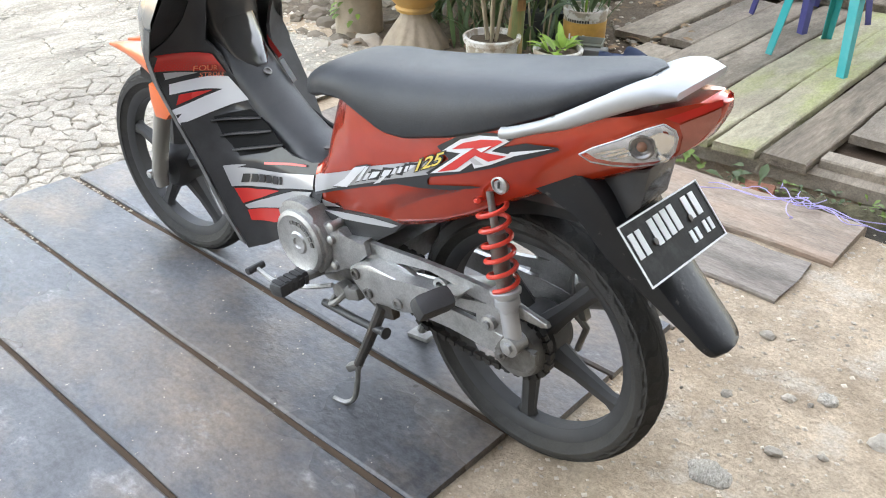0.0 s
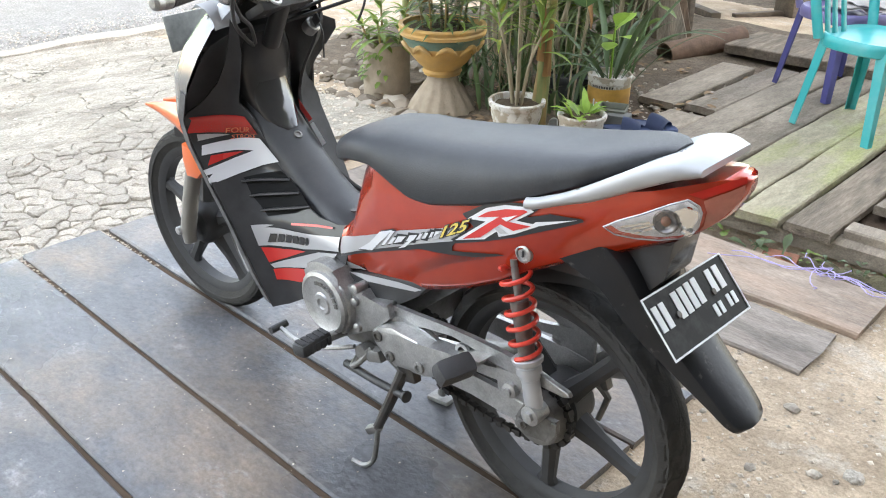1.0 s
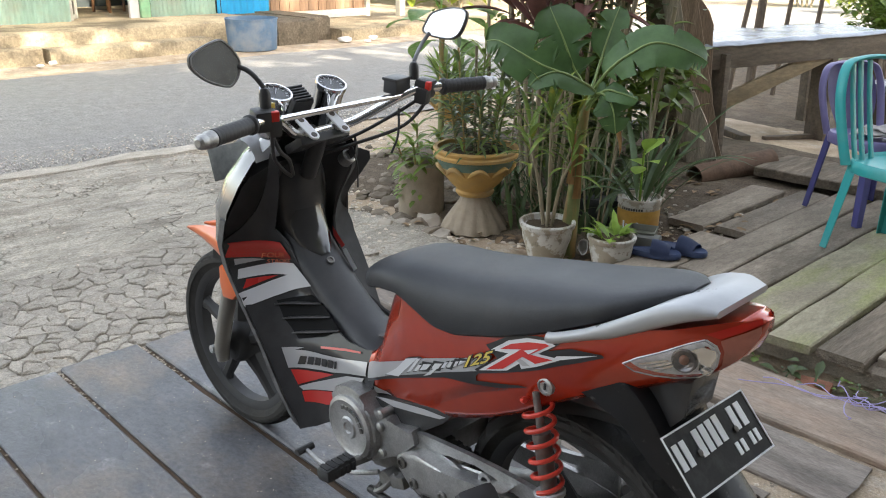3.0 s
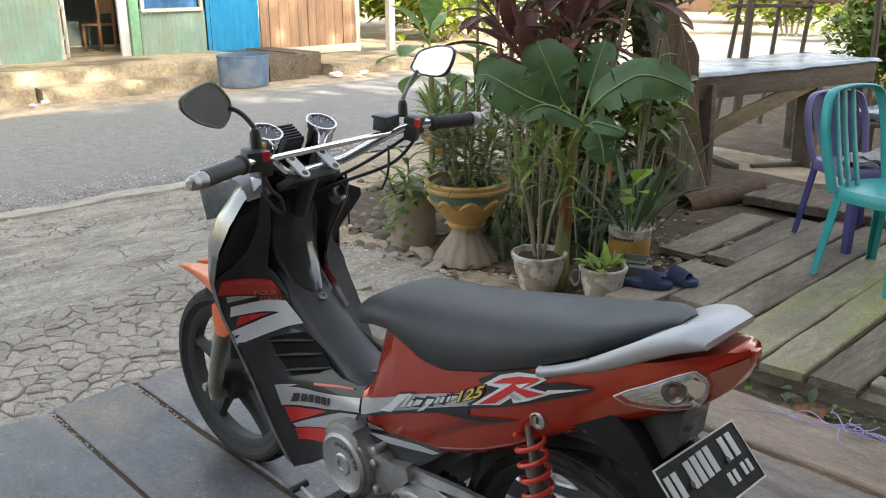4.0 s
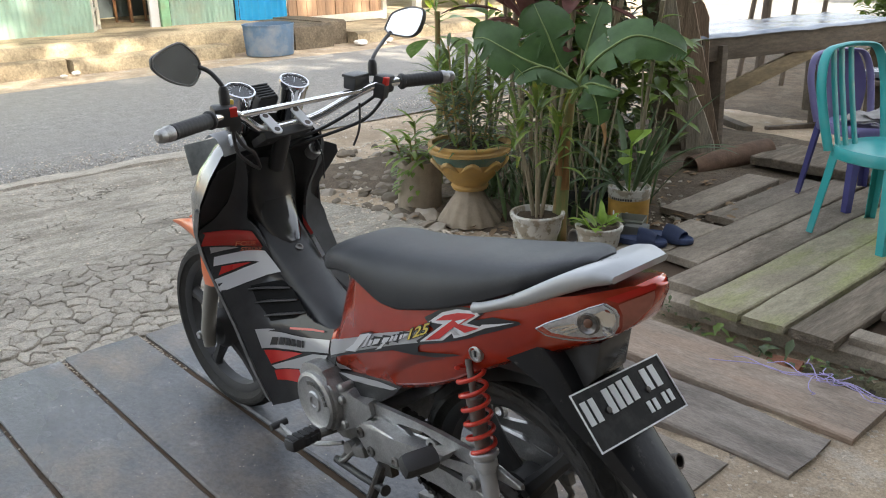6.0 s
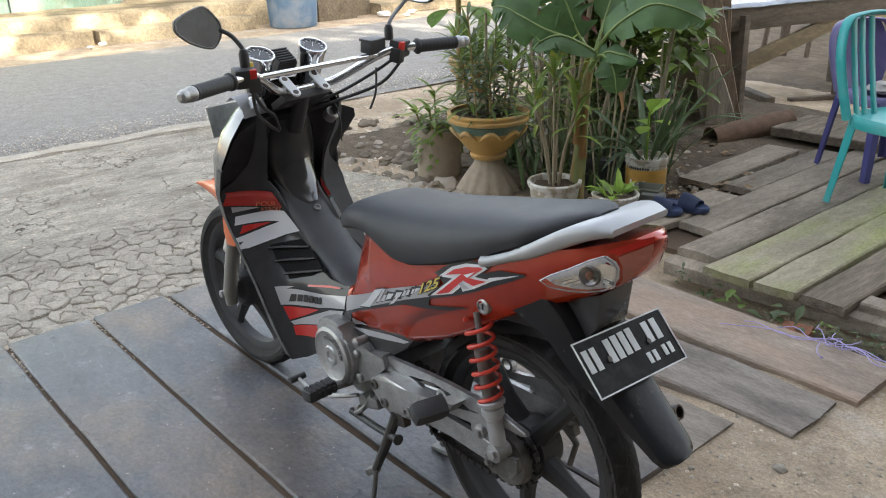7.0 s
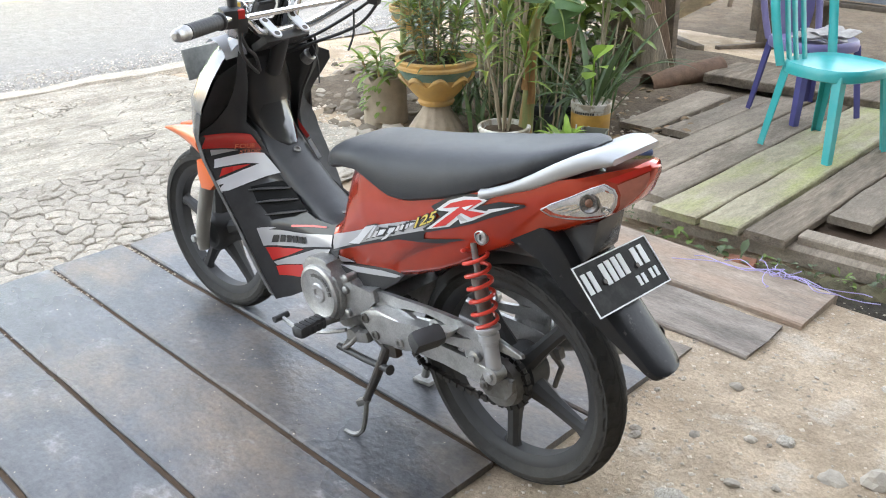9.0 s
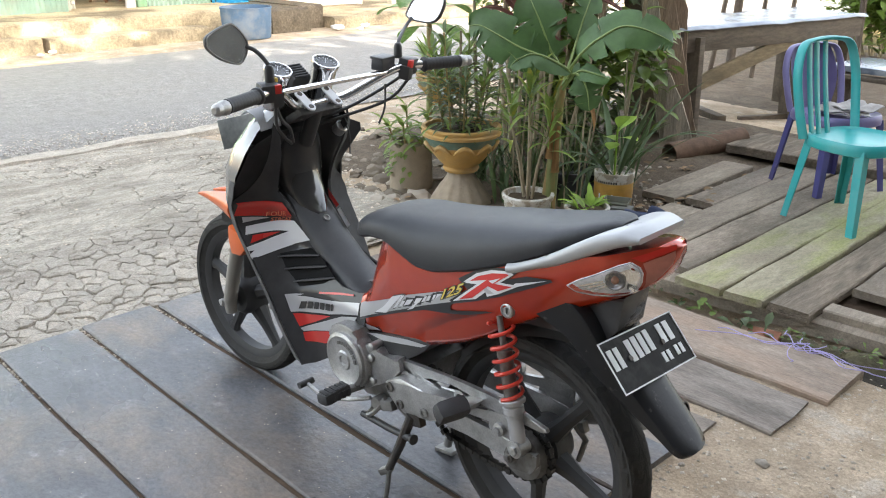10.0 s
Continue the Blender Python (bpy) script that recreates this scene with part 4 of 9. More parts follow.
# grab rail: two arms that end in a flat tongue behind the seat
RX = (-0.287, -0.282, -0.25, -0.209, -0.185, -0.169, -0.124, -0.075, -0.023, -0.004)
RT = (0.916, 0.919, 0.922, 0.910, 0.897, 0.887, 0.858, 0.829, 0.806, 0.801)
RB = (0.907, 0.903, 0.893, 0.872, 0.859, 0.850, 0.826, 0.807, 0.784, 0.777)
RO = (0.074, 0.083, 0.094, 0.103, 0.107, 0.110, 0.117, 0.123, 0.127, 0.127)
RI = (0.0, 0.0, 0.0, 0.0, 0.085, 0.092, 0.098, 0.104, 0.110, 0.113)
bm = bmesh.new()
for s in (1, -1):
    rows = []
    for x in list(np.linspace(-0.287, -0.004, 60)):
        t, b, o, i = (sum(float(np.interp(x + d, RX, c)) for d in (-0.010, -0.005, 0, 0.005, 0.010)) / 5 for c in (RT, RB, RO, RI))
        e = min(0.006, (t - b) * 0.3)
        rows.append([(x, s * y, z) for y, z in ((o - e * 1.4, t), (o - 0.2 * e, t - e), (o, (t + b) / 2), (o - 0.3 * e, b + e), (o - e * 1.6, b), (i + (e if i > 0.02 else 0), b + 0.2 * e), (i, b + e), (i, t - e), (i + (e if i > 0.02 else 0), t))])
    rings(bm, rows)
rail = part("grab_rail", bm, RAILPAINT, bike, "chipped silver-white grab rail", sharp=60)

# decals on the body cover
def on(pts, m, lift=0.0022, name="stripe"):
    return shape(name, pts, side, m, cover, lift)


on([(0.525, 0.530), (0.515, 0.536), (0.434, 0.570), (0.395, 0.588), (0.318, 0.625), (0.218, 0.665), (0.13, 0.699), (0.147, 0.664), (0.254, 0.619), (0.368, 0.565), (0.492, 0.507), (0.526, 0.490)], DSILVER)
on([(0.526, 0.489), (0.492, 0.507), (0.368, 0.565), (0.254, 0.619), (0.154, 0.662), (0.168, 0.645), (0.168, 0.635), (0.124, 0.648), (0.06, 0.667), (0.043, 0.669), (0.113, 0.641), (0.189, 0.620), (0.257, 0.606), (0.371, 0.556), (0.494, 0.499), (0.526, 0.483)], DBLACK, 0.0028)
on([(0.526, 0.481), (0.47, 0.473), (0.452, 0.472), (0.52, 0.452), (0.526, 0.450)], DSILVER, 0.0028)
# white script drawn as slanted plain strokes with dark edges
STROKES = ([(0.459, 0.528), (0.411, 0.543), (0.336, 0.62), (0.378, 0.601), (0.415, 0.562)], [(0.378, 0.568), (0.365, 0.575), (0.327, 0.622), (0.34, 0.616)], [(0.355, 0.58), (0.343, 0.585), (0.325, 0.607), (0.337, 0.603)],
           [(0.335, 0.59), (0.31, 0.603), (0.295, 0.621), (0.319, 0.612)], [(0.295, 0.61), (0.273, 0.62), (0.26, 0.637), (0.283, 0.628)], [(0.323, 0.582), (0.299, 0.595), (0.277, 0.618), (0.287, 0.614)],
           [(0.266, 0.624), (0.255, 0.629), (0.243, 0.647), (0.253, 0.642)], [(0.248, 0.633), (0.238, 0.637), (0.229, 0.653), (0.238, 0.649)], [(0.229, 0.642), (0.221, 0.646), (0.212, 0.661), (0.221, 0.657)], [(0.216, 0.649), (0.199, 0.663), (0.191, 0.67), (0.209, 0.663)])
for st in STROKES:
    cx, cz = sum(q[0] for q in st) / len(st), sum(q[1] for q in st) / len(st)
    edge = [(x + 0.0045 * (1 if x > cx else -1), z + 0.0045 * (1 if z > cz else -1)) for x, z in st]
    on(edge, DBLACK, 0.0032, "mark")
    on(st, DWHITE, 0.0046, "mark")
for swell, m, lift in ((0.085, DBLACK, 0.0050), (0.022, DYELLOW, 0.0062)):
    words("125", (0.205, 0.650), (-0.87, 0.49), (-0.42, 0.90), 0.046, side, m, cover, lift, squeeze=1.25, swell=swell)
# the large slanted letter: black edge, white outline, red core, white eye
for poly, m, lift in (([(0.142, 0.722), (0.09, 0.757), (0.03, 0.780), (-0.005, 0.788), (-0.03, 0.786), (-0.006, 0.764), (-0.053, 0.785), (-0.112, 0.793), (-0.116, 0.789), (-0.074, 0.766), (-0.02, 0.738), (0.018, 0.717), (0.085, 0.686), (0.156, 0.656), (0.170, 0.660), (0.112, 0.706)], DBLACK, 0.0036),
                      ([(0.158, 0.663), (0.083, 0.727), (0.127, 0.718), (0.085, 0.752), (0.042, 0.772), (-0.005, 0.783), (-0.022, 0.780), (0.014, 0.752), (-0.037, 0.759), (0.017, 0.725), (0.052, 0.707), (0.056, 0.717), (0.085, 0.691)], DWHITE, 0.0048),
                      ([(0.138, 0.673), (0.052, 0.747), (0.103, 0.729), (0.078, 0.748), (0.038, 0.766), (-0.002, 0.777), (-0.010, 0.776), (0.030, 0.745), (-0.019, 0.752), (0.019, 0.731), (0.048, 0.734), (0.094, 0.692)], DRED, 0.0060),
                      ([(0.046, 0.747), (0.012, 0.763), (0.034, 0.744)], DWHITE, 0.0066),
                      ([(0.048, 0.716), (0.062, 0.722), (0.052, 0.729), (0.030, 0.722)], DSILVER, 0.0066),
                      ([(-0.013, 0.748), (-0.034, 0.757), (-0.106, 0.790), (-0.069, 0.777), (-0.026, 0.762)], DWHITE, 0.0048)):
    on(poly, m, lift, "emblem")
# dotted fade
bm = bmesh.new()
for i in range(58):
    for j in range(10):
        t = i / 57
        x = 0.40 - 0.353 * t - 0.003 * (j % 2)
        lo = float(np.interp(x, (0.05, 0.175, 0.292, 0.40), (0.666, 0.603, 0.524, 0.486)))
        hi = float(np.interp(x, (0.05, 0.181, 0.38), (0.670, 0.625, 0.531)))
        z = hi + (lo - hi) * (j + 0.5) / 10
        r = 0.0019 * min(1.0, 0.15 + 1.2 * t) * min(1.0, 0.35 + 0.09 * j + 0.5 * t) * min(1.0, 0.25 + (hi - lo) / 0.045)
        if r > 0.0009:
            bm.faces.new([bm.verts.new((x + r * math.cos(a), side(x, z) + 0.0026, z + r * math.sin(a))) for a in np.linspace(0, 2 * math.pi, 6, endpoint=False)])
part("dot_fade", bm, DBLACK, cover, smooth=False)
# seat lock
bm = bmesh.new()
lathe(bm, [(0.0175, -0.004), (0.0175, 0.004), (0.013, 0.006), (0.012, 0.003), (0.003, 0.003)], 20, axis_to((0.005, side(0.005, 0.686), 0.686), (0, 1, 0)))
lock = part("seat_lock", bm, ALU, cover, "round metal seat lock")
bm = bmesh.new()
box(bm, (0.005, side(0.005, 0.686) + 0.004, 0.686), (0.003, 0.003, 0.012))
part("keyhole", bm, DBLACK, lock)

# tail lamp
REFLECT = shader("lamp_reflector", (0.84, 0.84, 0.85), 0.25, metal=0.1, vary=0.2, scale=60, bump=0.3, bump_scale=90)


def lamp_side(x, z):
    return side(x, z)


LAMP = [(-0.154, 0.795), (-0.177, 0.812), (-0.212, 0.832), (-0.25, 0.856), (-0.272, 0.867), (-0.286, 0.858), (-0.29, 0.844), (-0.285, 0.82), (-0.277, 0.806), (-0.258, 0.792), (-0.23, 0.784), (-0.198, 0.782), (-0.17, 0.784)]
RUBY = shader("red_lens_plastic", (0.50, 0.022, 0.012), 0.1, vary=0.12, bump=0.06, bump_scale=200, coat=0.7)
PALELENS = shader("pale_rose_lens_plastic", (0.46, 0.13, 0.09), 0.12, vary=0.15, scale=40, bump=0.1, bump_scale=160, coat=0.7)
LENSEDGE = shader("frosted_lens_edge", (0.62, 0.60, 0.60), 0.2, vary=0.2, scale=40, bump=0.05, coat=0.6)
CUP = shader("dark_lamp_cup", (0.16, 0.15, 0.15), 0.2, metal=0.5, vary=0.3, scale=60, bump=0.1)
for s in (False, True):
    lens = sheet("tail_lamp_lens", LAMP, lamp_side, LENS, bike, 0.013, -0.0025, s, "clear plastic tail lamp lens")
    lens.visible_shadow = False
    sheet("reflector", [(-0.225 + (x + 0.225) * 0.96, 0.820 + (z - 0.820) * 0.93) for x, z in LAMP], lamp_side, REFLECT, lens, 0.0012, 0, s)
    for q in range(3):
        x, z = -0.168 - 0.012 * q, 0.795 - 0.003 * q
        sheet("reflector_rib", [(x, z), (x - 0.05, z + 0.022 + 0.004 * q), (x - 0.052, z + 0.018 + 0.004 * q), (x - 0.002, z - 0.003)], lamp_side, CHROME, lens, 0.0028, 0, s)
    sheet("inner_reflector", [(-0.250, 0.841), (-0.266, 0.851), (-0.283, 0.847), (-0.283, 0.833), (-0.266, 0.797), (-0.257, 0.803), (-0.262, 0.822)], lamp_side, CHROME, lens, 0.0045, 0, s)
    rim_pts = [(x, side(x, z) * (-1 if s else 1) + (-0.013 if s else 0.013), z) for x, z in LAMP + LAMP[:2]]
    bm = bmesh.new()
    tube(bm, [Vector(p) for p in rim_pts], 0.0016, 6)
    part("lens_edge", bm, LENSEDGE, lens)
    sheet("side_lens", [(-0.288, 0.864), (-0.30, 0.872), (-0.316, 0.881), (-0.330, 0.890), (-0.331, 0.880), (-0.324, 0.858), (-0.310, 0.836), (-0.296, 0.818), (-0.278, 0.802), (-0.287, 0.818), (-0.2925, 0.844)], lamp_side, PALELENS, bike, 0.003, 0, s, "pale clear wrap-round lens")
    sheet("stop_lens", [(-0.268, 0.872), (-0.291, 0.884), (-0.315, 0.897), (-0.329, 0.902), (-0.331, 0.893), (-0.316, 0.884), (-0.30, 0.875), (-0.287, 0.867)], lamp_side, RUBY, bike, 0.0025, 0, s, "red stop lamp lens")
    sgn = -1 if s else 1
    bm = bmesh.new()
    lathe(bm, [(0.020, -0.004), (0.020, 0.004), (0.017, 0.005), (0.011, 0.001), (0.002, 0.0)], 24, axis_to((-0.242, sgn * (side(-0.242, 0.822) + 0.005), 0.822), (-0.2, sgn, 0.1)))
    part("bulb_cup", bm, CUP, lens)
    bm = bmesh.new()
    bmesh.ops.create_uvsphere(bm, u_segments=14, v_segments=10, radius=0.008, matrix=Matrix.Translation((-0.242, sgn * (side(-0.242, 0.822) + 0.006), 0.823)))
    part("bulb", bm, shader("amber_bulb", (0.35, 0.16, 0.1), 0.2, bump=0), lens)
    bm = bmesh.new()
    lathe(bm, [(0.009, -0.003), (0.009, 0.003), (0.004, 0.005), (0.001, 0.005)], 18, axis_to((-0.268, sgn * (side(-0.268, 0.806) + 0.004), 0.806), (-0.3, sgn, 0.1)))
    part("small_cup", bm, CHROME, lens)

# rear mudguard and its flap
bm = bmesh.new()
rows = []
for p in smooth_path([(0.20, 0, 0.50), (0.12, 0, 0.575), (0.02, 0, 0.625), (-0.06, 0, 0.648), (-0.13, 0, 0.655), (-0.19, 0, 0.648), (-0.225, 0, 0.628)], 5):
    w = 0.030 + 0.022 * min(1.0, max(0.0, (p.x - 0.04) / 0.12))
    rows.append([(p.x, w * q, p.z - d) for q, d in ((1, 0.035), (0.98, 0.008), (0.8, 0), (0, -0.004), (-0.8, 0), (-0.98, 0.008), (-1, 0.035))])
rings(bm, rows, False)
bmesh.ops.solidify(bm, geom=bm.faces[:], thickness=0.003)
part("rear_mudguard", bm, WINGBLACK, bike, "black plastic rear mudguard")
bm = bmesh.new()                        # black box that closes the space under the tail
prism(bm, [(0.10, 0.60), (-0.02, 0.665), (-0.12, 0.715), (-0.20, 0.755), (-0.245, 0.775), (-0.235, 0.70), (-0.20, 0.655), (-0.10, 0.655), (0.0, 0.635)], -0.046, 0.046, bevel=0.006)
part("under_tail", bm, GLOSSBLACK, bike, "black tray under the tail")
FLAPBLACK = shader("scuffed_black_flap", (0.022, 0.022, 0.023), 0.24, vary=0.15, bump=0.08, bump_scale=60, spec=0.18, stain=(0.10, 0.095, 0.09), stain_amt=0.6, stain_scale=40, stain_lo=0.62, stain_hi=0.70)
bm = bmesh.new()
rows = []
fl = smooth_path([(-0.10, 0, 0.765), (-0.172, 0, 0.715), (-0.232, 0, 0.635), (-0.292, 0, 0.577), (-0.352, 0, 0.524), (-0.407, 0, 0.477)], 9)
for i, p in enumerate(fl):
    t = i / (len(fl) - 1)
    w = float(np.interp(t, (0, 0.25, 0.5, 0.8, 0.9, 0.95, 0.985, 1.0), (0.088, 0.080, 0.066, 0.055, 0.052, 0.046, 0.033, 0.018)))
    tg = (fl[min(i + 1, len(fl) - 1)] - fl[max(i - 1, 0)]).normalized()
    out = Vector((tg.z, 0, -tg.x))
    out = out if out.x < 0 else -out
    fd = -float(np.interp(t, (0, 0.3, 0.55, 0.85, 1.0), (0.085, 0.055, 0.034, 0.014, 0.007)))       # the side lip grows shallower to the tip
    rows.append([p + Vector((0, w * q, 0)) + out * d for q, d in ((1, fd), (0.99, -0.004), (0.95, 0.002), (0.86, 0.005), (0.4, 0.007), (0, 0.008), (-0.4, 0.007), (-0.86, 0.005), (-0.95, 0.002), (-0.99, -0.004), (-1, fd), (-0.96, fd), (-0.93, -0.004), (0, 0.003), (0.93, -0.004), (0.96, fd))])
rings(bm, rows)
flap = part("mud_flap", bm, FLAPBLACK, bike, "long scuffed black mudguard flap")

# number plate with plain bars in place of its characters
pu = Vector((0.0015, -0.257, -0.0165)).normalized()         # to the right along the plate
pv = Vector((-0.0735, -0.001, -0.0825)).normalized()           # down the plate
pn = pu.cross(pv).normalized()
if pn.x > 0:
    pn = -pn
pc = Vector((-0.274, -0.007, 0.649))


def on_plate(bm, u0, u1, v0, v1, d0, d1):
    q = [pc + pu * u + pv * v + pn * d for d in (d0, d1) for u, v in ((u0, v0), (u1, v0), (u1, v1), (u0, v1))]
    vs = [bm.verts.new(p) for p in q]
    for f in ((0, 1, 2, 3), (7, 6, 5, 4), (0, 4, 5, 1), (1, 5, 6, 2), (2, 6, 7, 3), (3, 7, 4, 0)):
        bm.faces.new([vs[i] for i in f])


PW, PH = 0.1295, 0.0555
bm = bmesh.new()
on_plate(bm, -PW, PW, -PH, PH, 0, 0.0015)
plate = part("number_plate", bm, PLATEBLACK, bike, "black number plate with white rim", smooth=False)
bm = bmesh.new()
for a in ((-PW, PW, -PH, -PH + 0.003), (-PW, PW, PH - 0.003, PH), (-PW, -PW + 0.003, -PH + 0.003, PH - 0.003), (PW - 0.003, PW, -PH + 0.003, PH - 0.003)):
    on_plate(bm, *a, 0.0016, 0.0034)
part("plate_rim", bm, PLATEWHITE, plate, smooth=False)
for u, w, v0, v1 in [(-0.118, 0.014, -0.036, 0.008), (-0.097, 0.014, -0.036, 0.008), (-0.056, 0.016, -0.040, 0.006), (-0.034, 0.016, -0.041, 0.005), (-0.012, 0.016, -0.042, 0.004), (0.010, 0.016, -0.043, 0.003),
                     (0.058, 0.017, -0.042, 0.000), (0.084, 0.017, -0.042, 0.000), (0.032, 0.011, 0.014, 0.036), (0.050, 0.011, 0.014, 0.036), (0.080, 0.011, 0.012, 0.034), (0.098, 0.011, 0.012, 0.034)]:
    bm = bmesh.new()
    on_plate(bm, u, u + w, v0, v1, 0.0016, 0.003)
    part("plate_bar", bm, PLATEWHITE, plate, smooth=False)
for u in (-0.062, 0.055):
    bm = bmesh.new()
    lathe(bm, [(0.006, 0), (0.006, 0.003), (0.002, 0.004)], 10, axis_to(pc + pu * u + pv * (-0.004) + pn * 0.002, pn))
    part("bolt", bm, STEEL, plate)

# wheels
def wheel(name, centre, R, width, steer, label, treads, spoke0):
    """A cast five-spoke wheel; its axle lies along y."""
    w = tagged(new(name), label)
    w.parent = bike
    w.matrix_basis = Matrix.Translation(centre) @ turn(0, 0, steer).to_4x4()
    ax = turn(90, 0, 0).to_4x4()
    h = width / 2
    bm = bmesh.new()
    rim_r = R - 0.057
    prof = [(rim_r + 0.004, -h * 0.62), (rim_r + 0.022, -h * 0.92), (R - 0.034, -h * 0.985), (R - 0.032, -h), (R - 0.012, -h * 0.86), (R - 0.003, -h * 0.5), (R, -h * 0.2), (R, h * 0.2), (R - 0.003, h * 0.5), (R - 0.012, h * 0.86), (R - 0.032, h), (R - 0.034, h * 0.985), (rim_r + 0.022, h * 0.92),
            (rim_r + 0.004, h * 0.62)]
    lathe(bm, prof, 72, ax, close=True)
    tyre = part("tyre", bm, RUBBER, w, "black rubber tyre")
    # tread blocks stand proud of the crown, with dark grooves between them
    bm = bmesh.new()
    for k in range(treads):
        for sgn in (1, -1):
            a0 = 2 * math.pi * (k + (0.5 if sgn < 0 else 0)) / treads
            pts = []
            for t in np.linspace(0, 1, 8):
                y = sgn * h * (0.05 + 0.90 * t)
                r = float(np.interp(abs(y) / h, (0, 0.2, 0.5, 0.86, 1), (R, R, R - 0.003, R - 0.012, R - 0.028))) + 0.0016
                a = a0 + 0.20 * t + 0.05 * math.sin(t * 6.3)
                wd = 0.080 - 0.018 * t
                pts.append([(r * math.cos(a + e), y, r * math.sin(a + e)) for e in (-wd, wd)])
            rings(bm, pts, False)
    bmesh.ops.solidify(bm, geom=bm.faces[:], thickness=0.0045)
    part("tread", bm, TREADRUB, tyre)
    bm = bmesh.new()
    prof = [(rim_r - 0.019, -0.016), (rim_r - 0.010, -h * 0.55), (rim_r + 0.002, -h * 0.66), (rim_r + 0.007, -h * 0.66), (rim_r + 0.005, -h * 0.5), (rim_r + 0.005, h * 0.5), (rim_r + 0.007, h * 0.66), (rim_r + 0.002, h * 0.66), (rim_r - 0.010, h * 0.55),
            (rim_r - 0.019, 0.016)]
    lathe(bm, prof, 64, ax, close=True)
    rim = part("rim", bm, RIMBLACK, w, "black cast rim")
    for k in range(5):
        a = 2 * math.pi * k / 5 + spoke0
        bm = bmesh.new()
        rows = []
        for r, wd, th in ((0.05, 0.026, 0.034), (0.07, 0.023, 0.028), (0.12, 0.018, 0.019), (rim_r - 0.035, 0.017, 0.014), (rim_r - 0.014, 0.027, 0.015)):
            c, s = math.cos(a), math.sin(a)
            rows.append([(r * c - q * wd * s, y * th, r * s + q * wd * c) for q, y in ((1, 0.4), (0.45, 1), (-0.45, 1), (-1, 0.4), (-1, -0.4), (-0.45, -1), (0.45, -1), (1, -0.4))])
        rings(bm, rows)
        part("spoke", bm, RIMBLACK, rim)
    bm = bmesh.new()
    lathe(bm, [(0.012, -0.06), (0.05, -0.056), (0.062, -0.045), (0.066, -0.03), (0.066, 0.026), (0.05, 0.034), (0.022, 0.04), (0.012, 0.09)] if name == "front_wheel" else [(0.012, 0.06), (0.05, 0.056), (0.062, 0.045), (0.066, 0.03), (0.066, -0.02), (0.05, -0.026), (0.02, -0.03), (0.012, -0.11)], 32, ax)
    part("hub", bm, RIMBLACK, w)
    return w


RC = (-0.005, -0.014, 0.299)
FC = (1.245, 0.0, 0.303)
rear_wheel = wheel("rear_wheel", RC, 0.292, 0.088, 0, "black five-spoke cast rear wheel", 34, 0.98)
front_wheel = wheel("front_wheel", FC, 0.276, 0.074, 5, "black five-spoke cast front wheel", 34, 0.3)
# brake drum and disc
bm = bmesh.new()
lathe(bm, [(0.02, -0.085), (0.06, -0.075), (0.068, -0.05), (0.068, -0.035), (0.02, -0.035)], 28, Matrix.Translation(RC) @ turn(-90, 0, 0).to_4x4() @ Matrix.Diagonal((1, 1, -1, 1)))
part("brake_drum", bm, ALUDIRTY, rear_wheel.parent, "dirty grey brake drum")

bm = bmesh.new()
prism(bm, [(0.09, 0.35), (0.067, 0.447), (0.041, 0.452), (-0.02, 0.43), (-0.012, 0.37), (0.03, 0.34)], -0.118, -0.108, bevel=0.003)
lathe(bm, [(0.012, 0), (0.012, 0.01), (0.003, 0.012)], 6, axis_to((0.03, -0.107, 0.40), (0, 1, 0)))
part("brake_stay", bm, ALU, bike, "silver brake stay bracket")
bm = bmesh.new()
tube(bm, [(-0.04, -0.085, 0.345), (-0.078, -0.09, 0.305), (-0.06, -0.09, 0.24)], [0.009, 0.008, 0.007], 8)
box(bm, (-0.062, -0.092, 0.335), (0.03, 0.02, 0.028), turn(0, 20, 0), 0.003)
part("brake_arm", bm, ALUDIRTY, bike)

